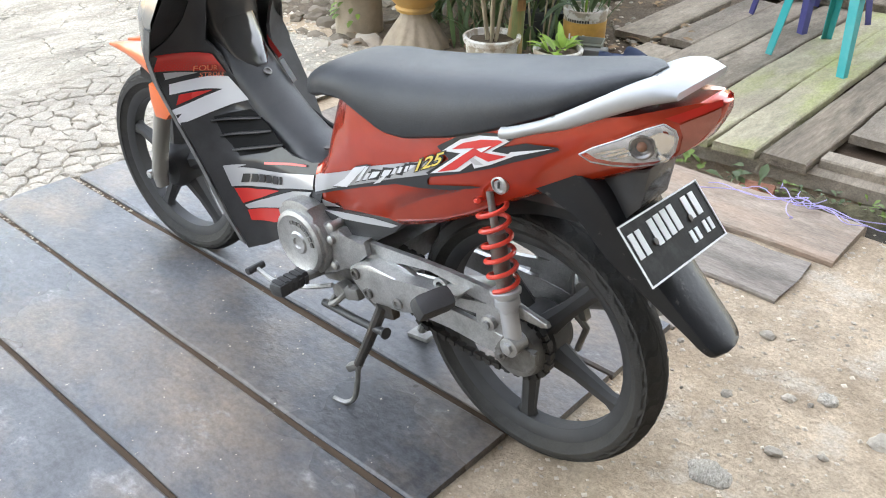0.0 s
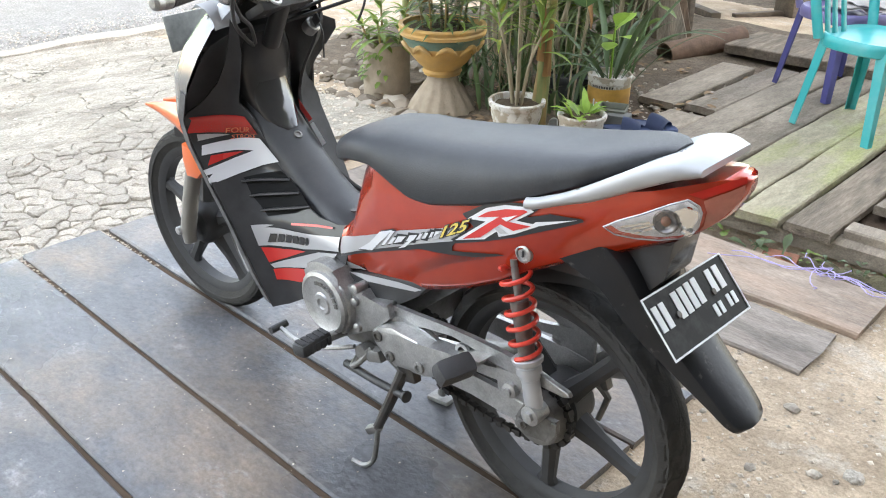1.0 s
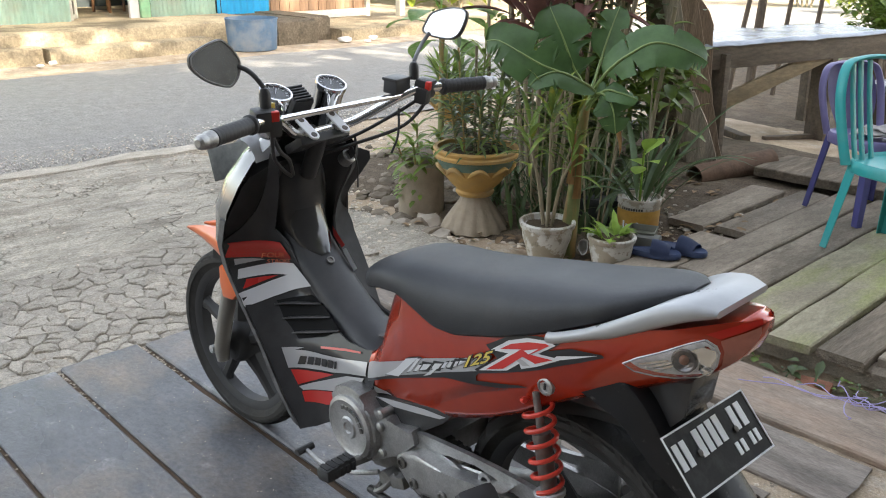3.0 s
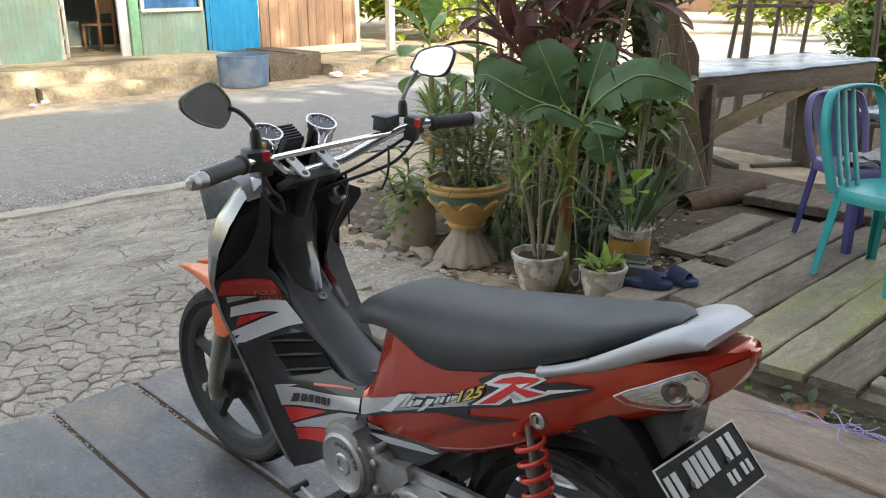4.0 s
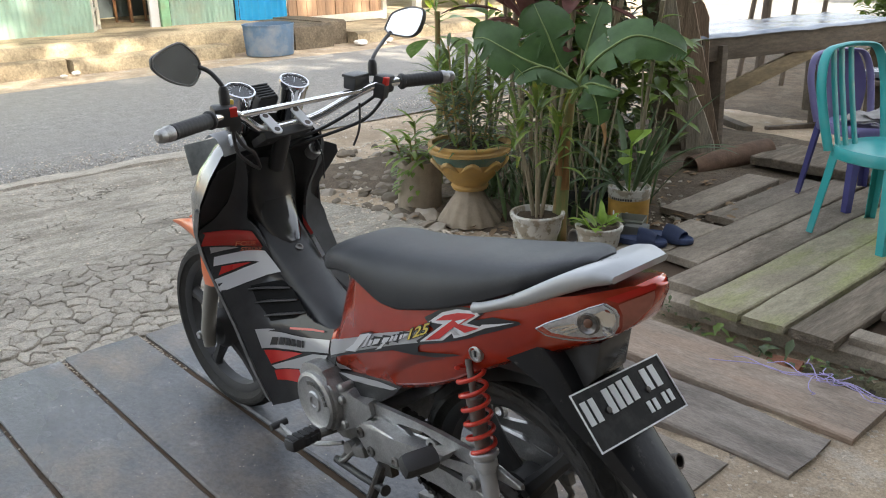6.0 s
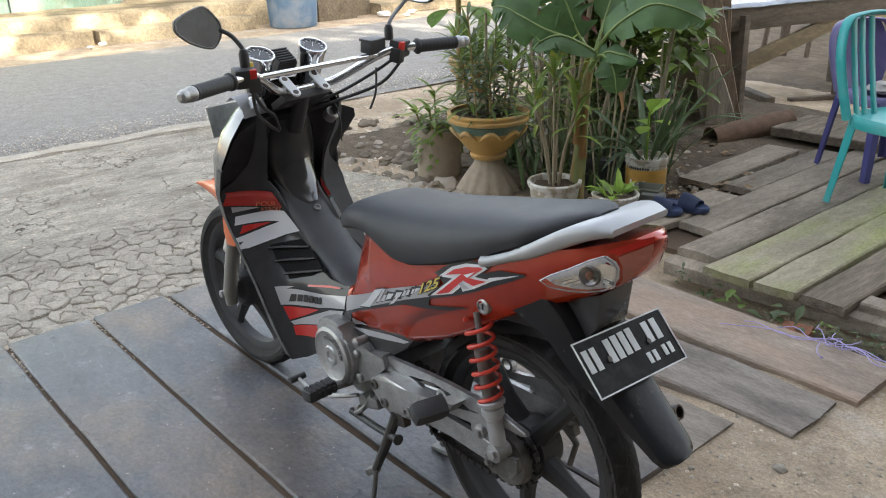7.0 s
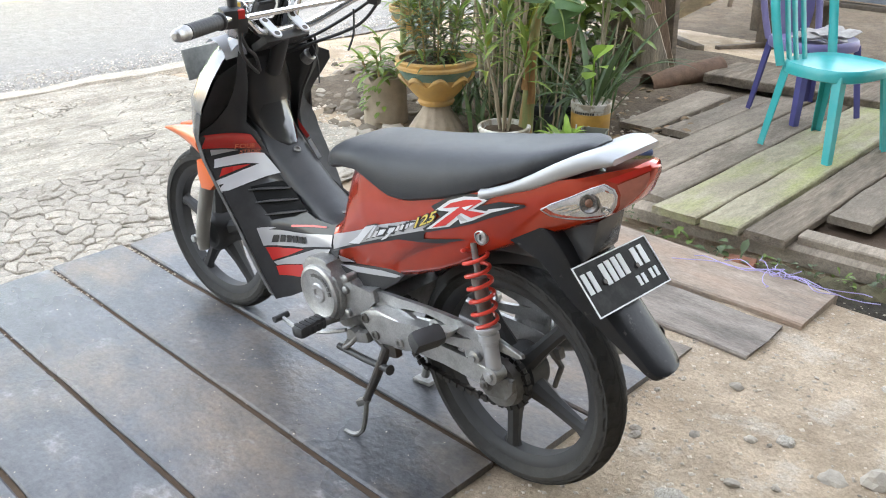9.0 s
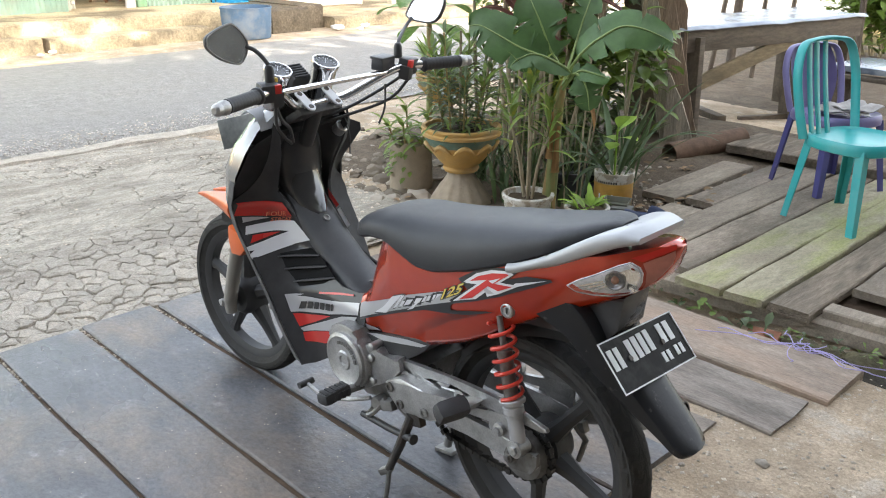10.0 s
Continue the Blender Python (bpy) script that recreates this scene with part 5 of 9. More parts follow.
# swing arm, two beams with a pierced plate between them
def arm(s):
    bm = bmesh.new()
    y0, y1 = (0.096 * s, 0.108 * s)
    prism(bm, [(0.42, 0.418), (0.366, 0.430), (0.28, 0.440), (0.199, 0.449), (0.123, 0.455), (0.037, 0.457), (-0.044, 0.453), (-0.112, 0.442), (-0.116, 0.434), (-0.10, 0.427), (-0.019, 0.426), (0.057, 0.419), (0.123, 0.436), (0.176, 0.434), (0.252, 0.419), (0.31, 0.397), (0.42, 0.385)], y0, y1, bevel=0.004)
    prism(bm, [(0.36, 0.36), (0.24, 0.360), (0.139, 0.366), (0.039, 0.369), (-0.008, 0.367), (-0.03, 0.362), (-0.03, 0.312), (0.004, 0.317), (0.045, 0.317), (0.125, 0.318), (0.189, 0.312), (0.25, 0.312), (0.36, 0.315)], y0, y1, bevel=0.004)
    prism(bm, [(0.42, 0.42), (0.34, 0.43), (0.30, 0.40), (0.31, 0.35), (0.36, 0.325), (0.42, 0.34)], y0, y1, bevel=0.005)
    prism(bm, [(0.31, 0.415), (0.24, 0.408), (0.213, 0.402), (0.175, 0.393), (0.131, 0.398), (0.085, 0.408), (0.052, 0.414), (0.03, 0.425), (-0.03, 0.425), (-0.02, 0.39), (0.047, 0.389), (0.139, 0.377), (0.2, 0.374), (0.31, 0.378)], y0, y1, bevel=0.003)
    prism(bm, [(0.06, 0.42), (0.05, 0.34), (-0.03, 0.34), (-0.03, 0.42)], y0 + 0.002 * s, y1 - 0.002 * s)
    lathe(bm, [(0.019, 0), (0.019, 0.015), (0.011, 0.015), (0.011, 0.0)], 20, axis_to((0.146, y0 if s > 0 else y1, 0.411), (0, 1, 0)), close=True)
    return part("swing_arm", bm, ALU, bike, "grey cast aluminium swing arm")


arm(1)
arm(-1)
# chain adjuster and axle nut
bm = bmesh.new()
prism(bm, [(-0.030, 0.392), (-0.052, 0.394), (-0.066, 0.380), (-0.072, 0.366), (-0.097, 0.374), (-0.101, 0.344), (-0.081, 0.316), (-0.022, 0.302), (0.0, 0.316), (-0.004, 0.345), (-0.018, 0.372)], 0.106, 0.117, bevel=0.003)
prism(bm, [(-0.101, 0.372), (-0.101, 0.345), (-0.083, 0.318), (-0.075, 0.318), (-0.090, 0.348), (-0.088, 0.370)], 0.117, 0.122, bevel=0.002)
lathe(bm, [(0.021, 0), (0.021, 0.002), (0.013, 0.003), (0.013, 0.012), (0.008, 0.013), (0.007, 0.019), (0.002, 0.019)], 6, axis_to((-0.023, 0.116, 0.337), (0, 1, 0)))
part("chain_adjuster", bm, ALUDIRTY, bike, "dirty chain adjuster with axle nut")
# rear sprocket
bm = bmesh.new()
N = 36
outline = []
for k in range(N * 2):
    a = math.pi * k / N
    r = 0.0755 if k % 2 else 0.070
    outline.append((RC[0] + r * math.cos(a), RC[2] + r * math.sin(a)))
prism(bm, outline, 0.031, 0.037)
sprocket = part("sprocket", bm, OILY, bike, "oily steel rear sprocket")
# chain: links along both runs and round the sprocket
FS = (0.36, 0.365)
loop = [(FS[0], FS[1] + 0.03), (RC[0] + 0.008, RC[2] + 0.072)]
loop += [(RC[0] + 0.0725 * math.cos(radians(a)), RC[2] + 0.0725 * math.sin(radians(a))) for a in range(105, 276, 15)]
loop += [(0.06, 0.216), (0.14, 0.213), (0.27, 0.219), (0.33, 0.27), (FS[0], FS[1] - 0.035)]
bm = bmesh.new()
pts = [Vector((p[0], 0, p[1])) for p in loop]
step, carry, count = 0.0127, 0.0, 0
for a, b in zip(pts, pts[1:]):
    d = (b - a)
    L = d.length
    d.normalize()
    t = carry
    while t < L:
        p = a + d * t
        rot = Matrix(((d.x, 0, -d.z), (0, 1, 0), (d.z, 0, d.x)))
        wide = 0.016 if count % 2 else 0.010
        box(bm, (p.x, 0.036, p.z), (0.0135 if count % 2 else 0.009, wide, 0.013 if count % 2 else 0.009), rot)
        t += step
        count += 1
    carry = t - L
part("chain", bm, OILY, bike, "black oily drive chain", smooth=False)

# shock absorbers
def shock(s):
    top, low = Vector((0.028, 0.106 * s, 0.665)), Vector((-0.053, 0.124 * s, 0.378))
    d = (top - low).normalized()
    L = (top - low).length
    sh = tagged(new("shock_absorber"), "red coil-over shock absorber")
    sh.parent = bike
    m = axis_to(low, d)
    bm = bmesh.new()
    lathe(bm, [(0.012, 0.0), (0.0165, 0.012), (0.0175, 0.02), (0.0175, 0.068), (0.0195, 0.07), (0.0195, 0.078), (0.024, 0.080), (0.024, 0.094), (0.0215, 0.096), (0.0215, 0.100), (0.029, 0.103), (0.030, 0.110), (0.027, 0.113), (0.018, 0.114)], 22, m)
    part("damper_body", bm, SILVER, sh, "silver damper tube")
    bm = bmesh.new()
    lathe(bm, [(0.016, 0.114), (0.0165, 0.14), (0.0165, 0.205), (0.018, 0.208), (0.018, 0.222), (0.008, 0.225), (0.0065, L), (0.002, L)], 16, m)
    part("damper_rod", bm, ALUDIRTY, sh)
    bm = bmesh.new()
    pts = []
    for k in range(0, 6 * 20 + 1):
        a = 2 * math.pi * k / 20
        r = 0.0272 * (0.95 if k < 10 or k > 110 else 1)
        pts.append(m @ Vector((r * math.cos(a), r * math.sin(a), 0.115 + (L - 0.125) * k / 120)))
    tube(bm, pts, 0.0047, 8)
    part("spring", bm, REDSPRING, sh, "red coil spring")
    bm = bmesh.new()
    lathe(bm, [(0.02, -0.018), (0.02, 0.018), (0.008, 0.02), (0.002, 0.02)], 18, axis_to(low, (0, s, 0)))
    lathe(bm, [(0.012, 0.018), (0.012, 0.026), (0.003, 0.028)], 6, axis_to(low, (0, s, 0)))
    part("lower_eye", bm, ALU, sh)


shock(1)
shock(-1)
bm = bmesh.new()
lathe(bm, [(0.016, 0), (0.016, 0.012), (0.009, 0.014), (0.009, 0.02), (0.002, 0.02)], 18, axis_to((0.017, 0.106, 0.386), (0, 1, 0)))
part("chain_guard_boss", bm, ALU, bike)

# engine
eng = tagged(new("engine"), "grey aluminium engine with round side cover")
eng.parent = bike
bm = bmesh.new()
prism(bm, [(0.60, 0.44), (0.50, 0.450), (0.44, 0.420), (0.37, 0.415), (0.33, 0.40), (0.34, 0.33), (0.42, 0.28), (0.52, 0.255), (0.62, 0.29), (0.65, 0.36)], -0.11, 0.095, bevel=0.012)
part("crankcase", bm, ALUDIRTY, eng, "dirty cast crankcase")
bm = bmesh.new()
m = axis_to((0.545, 0.09, 0.372), (0, 1, 0))
prism(bm, [(0.545 + (0.085 if not (40 < a < 120) else 0.098) * math.cos(radians(a)), 0.372 + (0.085 if not (40 < a < 120) else 0.1) * math.sin(radians(a))) for a in range(0, 360, 10)], 0.09, 0.138, bevel=0.008)
lathe(bm, [(0.078, 0.046), (0.077, 0.056), (0.068, 0.060), (0.062, 0.057), (0.028, 0.057), (0.024, 0.061), (0.014, 0.061), (0.012, 0.057), (0.002, 0.057)], 36, m)
gen_cover = part("generator_cover", bm, ALU, eng, "round machined generator cover")
for k in range(7):
    bm = bmesh.new()
    a = radians(70 + 16 * k)
    box(bm, (0.545 + 0.05 * math.cos(a), 0.1485, 0.372 + 0.05 * math.sin(a)), (0.011, 0.003, 0.009), turn(0, 90 - math.degrees(a), 0))
    part("mark", bm, ALUDIRTY, gen_cover, smooth=False)
for x, z in ((0.45, 0.44), (0.455, 0.405), (0.45, 0.34)):
    bm = bmesh.new()
    lathe(bm, [(0.011, 0), (0.011, 0.045), (0.006, 0.048), (0.002, 0.048)], 12, axis_to((x, 0.085, z), (0, 1, 0)))
    part("case_bolt", bm, ALU, eng)
bm = bmesh.new()
prism(bm, [(0.53, 0.430), (0.433, 0.436), (0.416, 0.420), (0.353, 0.438), (0.345, 0.405), (0.40, 0.350), (0.445, 0.325), (0.498, 0.290), (0.53, 0.330)], 0.09, 0.122, bevel=0.008)
part("case_cover", bm, ALU, eng)
bm = bmesh.new()
prism(bm, [(0.385, 0.37), (0.36, 0.388), (0.321, 0.404), (0.244, 0.400), (0.154, 0.410), (0.107, 0.433), (0.069, 0.440), (0.096, 0.405), (0.181, 0.343), (0.223, 0.325), (0.315, 0.306), (0.340, 0.318), (0.378, 0.341)], 0.095, 0.142, bevel=0.009)
step_holder = part("step_holder", bm, ALU, eng, "cast aluminium step holder")
for x, z in ((0.362, 0.365), (0.325, 0.33), (0.235, 0.345)):
    bm = bmesh.new()
    lathe(bm, [(0.013, 0), (0.013, 0.008), (0.008, 0.009), (0.007, 0.005), (0.002, 0.005)], 14, axis_to((x, 0.139, z), (0, 1, 0)))
    part("bolt", bm, ALUDIRTY, step_holder)
bm = bmesh.new()
prism(bm, [(0.52, 0.446), (0.425, 0.473), (0.302, 0.505), (0.257, 0.506), (0.285, 0.475), (0.345, 0.430), (0.386, 0.412), (0.461, 0.400), (0.52, 0.405)], -0.09, 0.097, bevel=0.006)
lower = part("lower_cover", bm, BLACKPL, bike, "black plastic cover under the body")
sheet("stripe", [(0.505, 0.452), (0.46, 0.464), (0.34, 0.490), (0.270, 0.499), (0.29, 0.487), (0.36, 0.470), (0.44, 0.452)], lambda x, z: 0.0985, DSILVER, lower)
bm = bmesh.new()
tube(bm, smooth_path([(0.60, 0.0, 0.42), (0.70, 0, 0.40), (0.78, 0, 0.44)]), 0.055, 16)
part("cylinder", bm, STEEL, eng)

# foot pegs, gear lever, stands
bm = bmesh.new()
box(bm, (0.508, 0.212, 0.312), (0.042, 0.088, 0.032), turn(0, 8, 4), 0.011)
peg = part("foot_peg", bm, GRIPRUB, bike, "black rubber foot peg")
for k in range(5):
    bm = bmesh.new()
    prism(bm, [(0.180 + 0.016 * k - 0.005, 0.325), (0.180 + 0.016 * k - 0.005, 0.3305), (0.180 + 0.016 * k + 0.005, 0.3305), (0.180 + 0.016 * k + 0.005, 0.325)], 0.493, 0.523, "x", 0.002)
    part("tread_rib", bm, GRIPRUB, peg)
    bm = bmesh.new()
    box(bm, (0.488, 0.180 + 0.016 * k, 0.312), (0.006, 0.010, 0.020), turn(0, 8, 4), 0.002)
    part("tread_rib", bm, GRIPRUB, peg)
bm = bmesh.new()
box(bm, (0.090, 0.192, 0.440), (0.048, 0.082, 0.044), turn(0, -32, -14), 0.017)
part("foot_peg", bm, GRIPRUB, bike, "black rubber passenger peg")
bm = bmesh.new()
tube(bm, smooth_path([(0.46, 0.13, 0.285), (0.53, 0.155, 0.262), (0.63, 0.16, 0.232), (0.71, 0.16, 0.240)]), [0.006] * 25, 8)
gear = part("gear_lever", bm, ALU, bike, "gear lever")
bm = bmesh.new()
tube(bm, [(0.712, 0.138, 0.241), (0.712, 0.186, 0.240)], 0.0095, 10)
part("lever_rubber", bm, GRIPRUB, gear)
bm = bmesh.new()
tube(bm, [(0.505, 0.10, 0.30), (0.505, 0.17, 0.308)], 0.012, 10)
tube(bm, smooth_path([(0.47, 0.11, 0.25), (0.46, 0.14, 0.238), (0.44, 0.13, 0.255), (0.41, 0.12, 0.30)]), 0.007, 8)
lathe(bm, [(0.02, 0), (0.02, 0.03), (0.01, 0.032)], 14, axis_to((0.44, 0.10, 0.275), (0, 1, 0)))
box(bm, (0.40, 0.115, 0.285), (0.05, 0.03, 0.03), turn(0, 20, 0), 0.006)
box(bm, (0.345, 0.105, 0.30), (0.05, 0.02, 0.05), turn(0, -20, 0), 0.006)
part("linkage", bm, ALUDIRTY, bike, "dirty lever linkage")
bm = bmesh.new()
tube(bm, [(0.495, 0.13, 0.222), (0.38, 0.14, 0.235), (0.276, 0.15, 0.254)], [0.010, 0.0095, 0.0095], 12)
lathe(bm, [(0.010, -0.004), (0.0135, 0.002), (0.0135, 0.006), (0.003, 0.006)], 14, axis_to((0.274, 0.1502, 0.2543), (-0.9, 0.085, 0.16)))
part("stand_bar", bm, BLACKPL, bike, "black stand bar")
bm = bmesh.new()
box(bm, (0.285, 0.13, 0.318), (0.05, 0.022, 0.07), turn(0, 15, 0), 0.005)
tube(bm, [(0.29, 0.135, 0.31), (0.325, 0.15, 0.21), (0.352, 0.165, 0.135)], [0.014, 0.013, 0.011], 10)
stand = part("side_stand", bm, STEEL, bike, "dark steel side stand, folded out")
bm = bmesh.new()
box(bm, (0.36, 0.168, 0.128), (0.04, 0.02, 0.018), turn(0, 30, 20), 0.004)
tube(bm, smooth_path([(0.35, 0.166, 0.14), (0.345, 0.178, 0.09), (0.345, 0.19, 0.055), (0.365, 0.20, 0.036), (0.40, 0.205, 0.033)]), 0.0065, 8)
part("stand_foot", bm, ALUDIRTY, stand)
bm = bmesh.new()
tube(bm, [(0.33, -0.085, 0.28), (0.40, -0.095, 0.06)], 0.013, 10)
box(bm, (0.405, -0.10, 0.04), (0.07, 0.04, 0.012), turn(0, 10, 0), 0.003)
tube(bm, [(0.33, 0.07, 0.29), (0.33, -0.10, 0.29)], 0.013, 10)
part("centre_stand", bm, ALUDIRTY, bike, "worn centre stand leg")

# exhaust on the far side
bm = bmesh.new()
tube(bm, smooth_path([(0.62, -0.10, 0.22), (0.35, -0.14, 0.20), (0.12, -0.155, 0.28), (-0.06, -0.155, 0.36), (-0.20, -0.15, 0.41)]), [0.02] * 9 + [0.03] * 5 + [0.042] * 16 + [0.04] * 3, 18)
exh = part("exhaust", bm, ALUDIRTY, bike, "dull metal exhaust silencer")
bm = bmesh.new()
lathe(bm, [(0.016, 0), (0.016, 0.10), (0.0125, 0.10), (0.0125, 0.0)], 16, axis_to((-0.20, -0.15, 0.41), (-0.9, -0.12, 0.45)), close=True)
part("exhaust_tip", bm, STEEL, exh)

# fork, front mudguard
bm = bmesh.new()
for s in (1, -1):
    y = 0.078 * s + 0.008
    tube(bm, [(1.232, y, 0.262), (1.235, y, 0.30), (1.19, y, 0.42), (1.13, y, 0.56)], [0.018, 0.0225, 0.0225, 0.0225], 14)
    tube(bm, [(1.13, y, 0.56), (1.00, y, 0.86)], 0.0145, 12)
fork = part("fork", bm, shader("grey_fork_paint", (0.28, 0.27, 0.25), 0.5, vary=0.12, stain=(0.2, 0.17, 0.13), stain_amt=0.4), bike, "grey telescopic fork")
bm = bmesh.new()
tube(bm, [(1.248, -0.10, 0.30), (1.248, 0.11, 0.30)], 0.008, 8)
lathe(bm, [(0.012, 0), (0.012, 0.014), (0.003, 0.016)], 6, axis_to((1.248, 0.10, 0.30), (0, 1, 0)))
part("axle", bm, ALU, fork)
bm = bmesh.new()
rows = []
for a in np.linspace(84, 150, 14):
    c, s = math.cos(radians(a)), math.sin(radians(a))
    r = 0.30 + 0.05 * max(0, (60 - a) / 40) ** 1.2
    w = 0.052 * min(1, 0.22 + (a - 20) / 34)
    rows.append([(1.245 + r * c + (-d) * c, 0.008 + w * q + 0.085 * (r * c), 0.303 + (r - d) * s) for q, d in ((1, 0.035), (0.95, 0.01), (0.6, 0), (0, -0.003), (-0.6, 0), (-0.95, 0.01), (-1, 0.035))])
rings(bm, rows, False)
bmesh.ops.solidify(bm, geom=bm.faces[:], thickness=0.003)
part("front_mudguard", bm, BLACKPL, bike, "black inner mudguard")
bm = bmesh.new()
for s in (1, -1):
    rows = []
    for t in np.linspace(0, 1, 6):
        x, z, y = 1.13 + 0.225 * t, 0.645 + 0.03 * t - 0.028 * t * t, s * (0.07 - 0.025 * t) * (1 - 0.4 * t) + 0.01 + 0.05 * t
        w, h = 0.034 * (1 - t) + 0.005, 0.040 * (1 - t) + 0.004
        rows.append([(x, y + w * math.cos(a), z + h * math.sin(a)) for a in np.linspace(0, 2 * math.pi, 10, endpoint=False)])
    rings(bm, rows)
part("mudguard_beak", bm, ORANGE, bike, "pointed orange mudguard tip")
bm = bmesh.new()
prism(bm, [(1.13, 0.60), (1.05, 0.585), (1.045, 0.54), (1.075, 0.515), (1.125, 0.51), (1.135, 0.55)], 0.095, 0.125, bevel=0.008)
part("fork_reflector", bm, ORANGE, bike, "orange fork reflector")

# handlebar and what sits on it
bar = tagged(new("handlebar"), "chrome cross-braced handlebar")
bar.parent = bike
bar.matrix_basis = Matrix.Translation((0.80, -0.005, 1.005)) @ turn(0, 0, 5).to_4x4()
bm = bmesh.new()
tube(bm, smooth_path([(-0.165, 0.42, 0.075), (-0.115, 0.255, 0.078), (-0.085, 0.19, 0.065), (-0.02, 0.10, 0.012), (0, 0.05, 0.0), (0, -0.05, 0.0), (-0.02, -0.10, 0.012), (-0.085, -0.19, 0.065), (-0.115, -0.255, 0.078), (-0.165, -0.42, 0.075)], 6), 0.0111, 14)
part("bar_tube", bm, CHROME, bar, "chrome tube")
bm = bmesh.new()
tube(bm, [(-0.085, 0.185, 0.066), (-0.085, -0.185, 0.066)], 0.0072, 12)
part("cross_brace", bm, CHROME, bar)
for s in (1, -1):
    d = Vector((-0.05, 0.165 * s, -0.003)).normalized()
    p0 = Vector((-0.125, 0.285 * s, 0.0775))
    bm = bmesh.new()
    m = axis_to(p0, d)
    prof = [(0.0165, 0), (0.021, 0.004), (0.021, 0.010), (0.0165, 0.013)]
    for k in range(9):
        prof += [(0.0165, 0.014 + k * 0.0115), (0.0175, 0.018 + k * 0.0115), (0.0165, 0.0245 + k * 0.0115)]
    prof += [(0.0175, 0.118), (0.0175, 0.124), (0.012, 0.125)]
    lathe(bm, prof, 18, m)
    part("grip", bm, GRIPRUB, bar, "ribbed black rubber grip")
    bm = bmesh.new()
    lathe(bm, [(0.012, 0.124), (0.0165, 0.126), (0.0175, 0.136), (0.014, 0.148), (0.0155, 0.152), (0.013, 0.163), (0.007, 0.168), (0.002, 0.168)], 18, m)
    part("bar_end", bm, ALU, bar, "silver bar end")
    bm = bmesh.new()
    c = Vector((-0.108, 0.245 * s, 0.078))
    box(bm, c, (0.042, 0.05, 0.046), turn(0, -10, -17 * s), 0.009)
    box(bm, c + Vector((-0.008, -0.018 * s, -0.016)), (0.034, 0.03, 0.04), turn(0, -10, -17 * s), 0.008)
    sw = part("switch_block", bm, BLACKPL, bar, "black switch block")
    bm = bmesh.new()
    box(bm, c + Vector((-0.022, -0.012 * s, 0.008)), (0.012, 0.018, 0.022), turn(0, -10, -17 * s), 0.003)
    part("button", bm, REDBTN, sw, "red switch")
    if s > 0:
        bm = bmesh.new()
        box(bm, c + Vector((0.0, -0.022, 0.026)), (0.012, 0.012, 0.012), None, 0.003)
        part("button", bm, YELLOWBTN, sw, "yellow switch")
    # lever
    bm = bmesh.new()
    tube(bm, smooth_path([(-0.07, 0.235 * s, 0.076), (-0.06, 0.28 * s, 0.068), (-0.075, 0.35 * s, 0.06), (-0.10, 0.41 * s, 0.058)]), [0.007] * 20 + [0.006] * 5, 8, flat=0.6)
    if s < 0:
        part("brake_lever", bm, BLACKPL, bar)
    else:
        bm.free()
    # mirror
    st = [(-0.105, 0.235 * s, 0.10), (-0.105, 0.235 * s, 0.135), (-0.095, 0.24 * s, 0.155), (-0.075, 0.25 * s, 0.175), (-0.05, 0.265 * s, 0.185)] if s > 0 else \
         [(-0.09, -0.225, 0.10), (-0.09, -0.225, 0.135), (-0.06, -0.27, 0.155), (-0.01, -0.345, 0.17), (0.022, -0.414, 0.193)]
    bm = bmesh.new()
    tube(bm, smooth_path(st, 6), 0.0052, 10)
    lathe(bm, [(0.012, 0), (0.012, 0.03), (0.008, 0.04), (0.004, 0.042)], 14, axis_to(st[0], (0, 0, 1)))
    mir = part("mirror", bm, BLACKPL, bar, "angular black mirror on a bent stem")
    mc = Vector((-0.055, 0.312, 0.192)) if s > 0 else Vector((-0.03, -0.41, 0.213))
    face = Vector((-0.97, 0.02, 0.08)).normalized() if s > 0 else Vector((-0.118, 0.944, 0.31)).normalized()
    right = Vector((0, 0, 1)).cross(face).normalized()
    up = face.cross(right)
    corners = [(-0.059, 0.010), (-0.050, 0.027), (0.004, 0.047), (0.027, 0.043), (0.054, 0.010), (0.055, -0.018), (0.034, -0.045), (0.012, -0.046), (-0.026, -0.030), (-0.054, -0.006)] if s > 0 else \
              [(-0.068, -0.018), (-0.062, 0.0), (-0.046, 0.026), (0.008, 0.042), (0.052, 0.040), (0.066, 0.022), (0.054, -0.022), (0.026, -0.040), (-0.036, -0.036), (-0.06, -0.028)]
    outl = [tuple(v.xy) for v in smooth_path([(*q, 0) for q in corners[-2:] + corners + corners[:2]], 4)[8:48]]
    bm = bmesh.new()
    def lay(k, d):
        return [mc + right * (u * k) + up * (v * k) + face * d for u, v in outl]
    rings(bm, [lay(0.5, -0.026), lay(0.85, -0.018), lay(1.0, -0.004), lay(1.0, 0.004), lay(0.93, 0.005), lay(0.92, 0.002)])
    part("mirror_shell", bm, BLACKPL, mir)
    bm = bmesh.new()
    rings(bm, [lay(0.925, 0.0025), lay(0.925, 0.0035)])
    part("mirror_glass", bm, MIRROR, mir, "mirror glass", smooth=False)
    bm = bmesh.new()
    tube(bm, lay(0.945, 0.005) + lay(0.945, 0.005)[:2], 0.0018, 6)
    part("mirror_bead", bm, ALUDIRTY, mir, "worn bright edge")
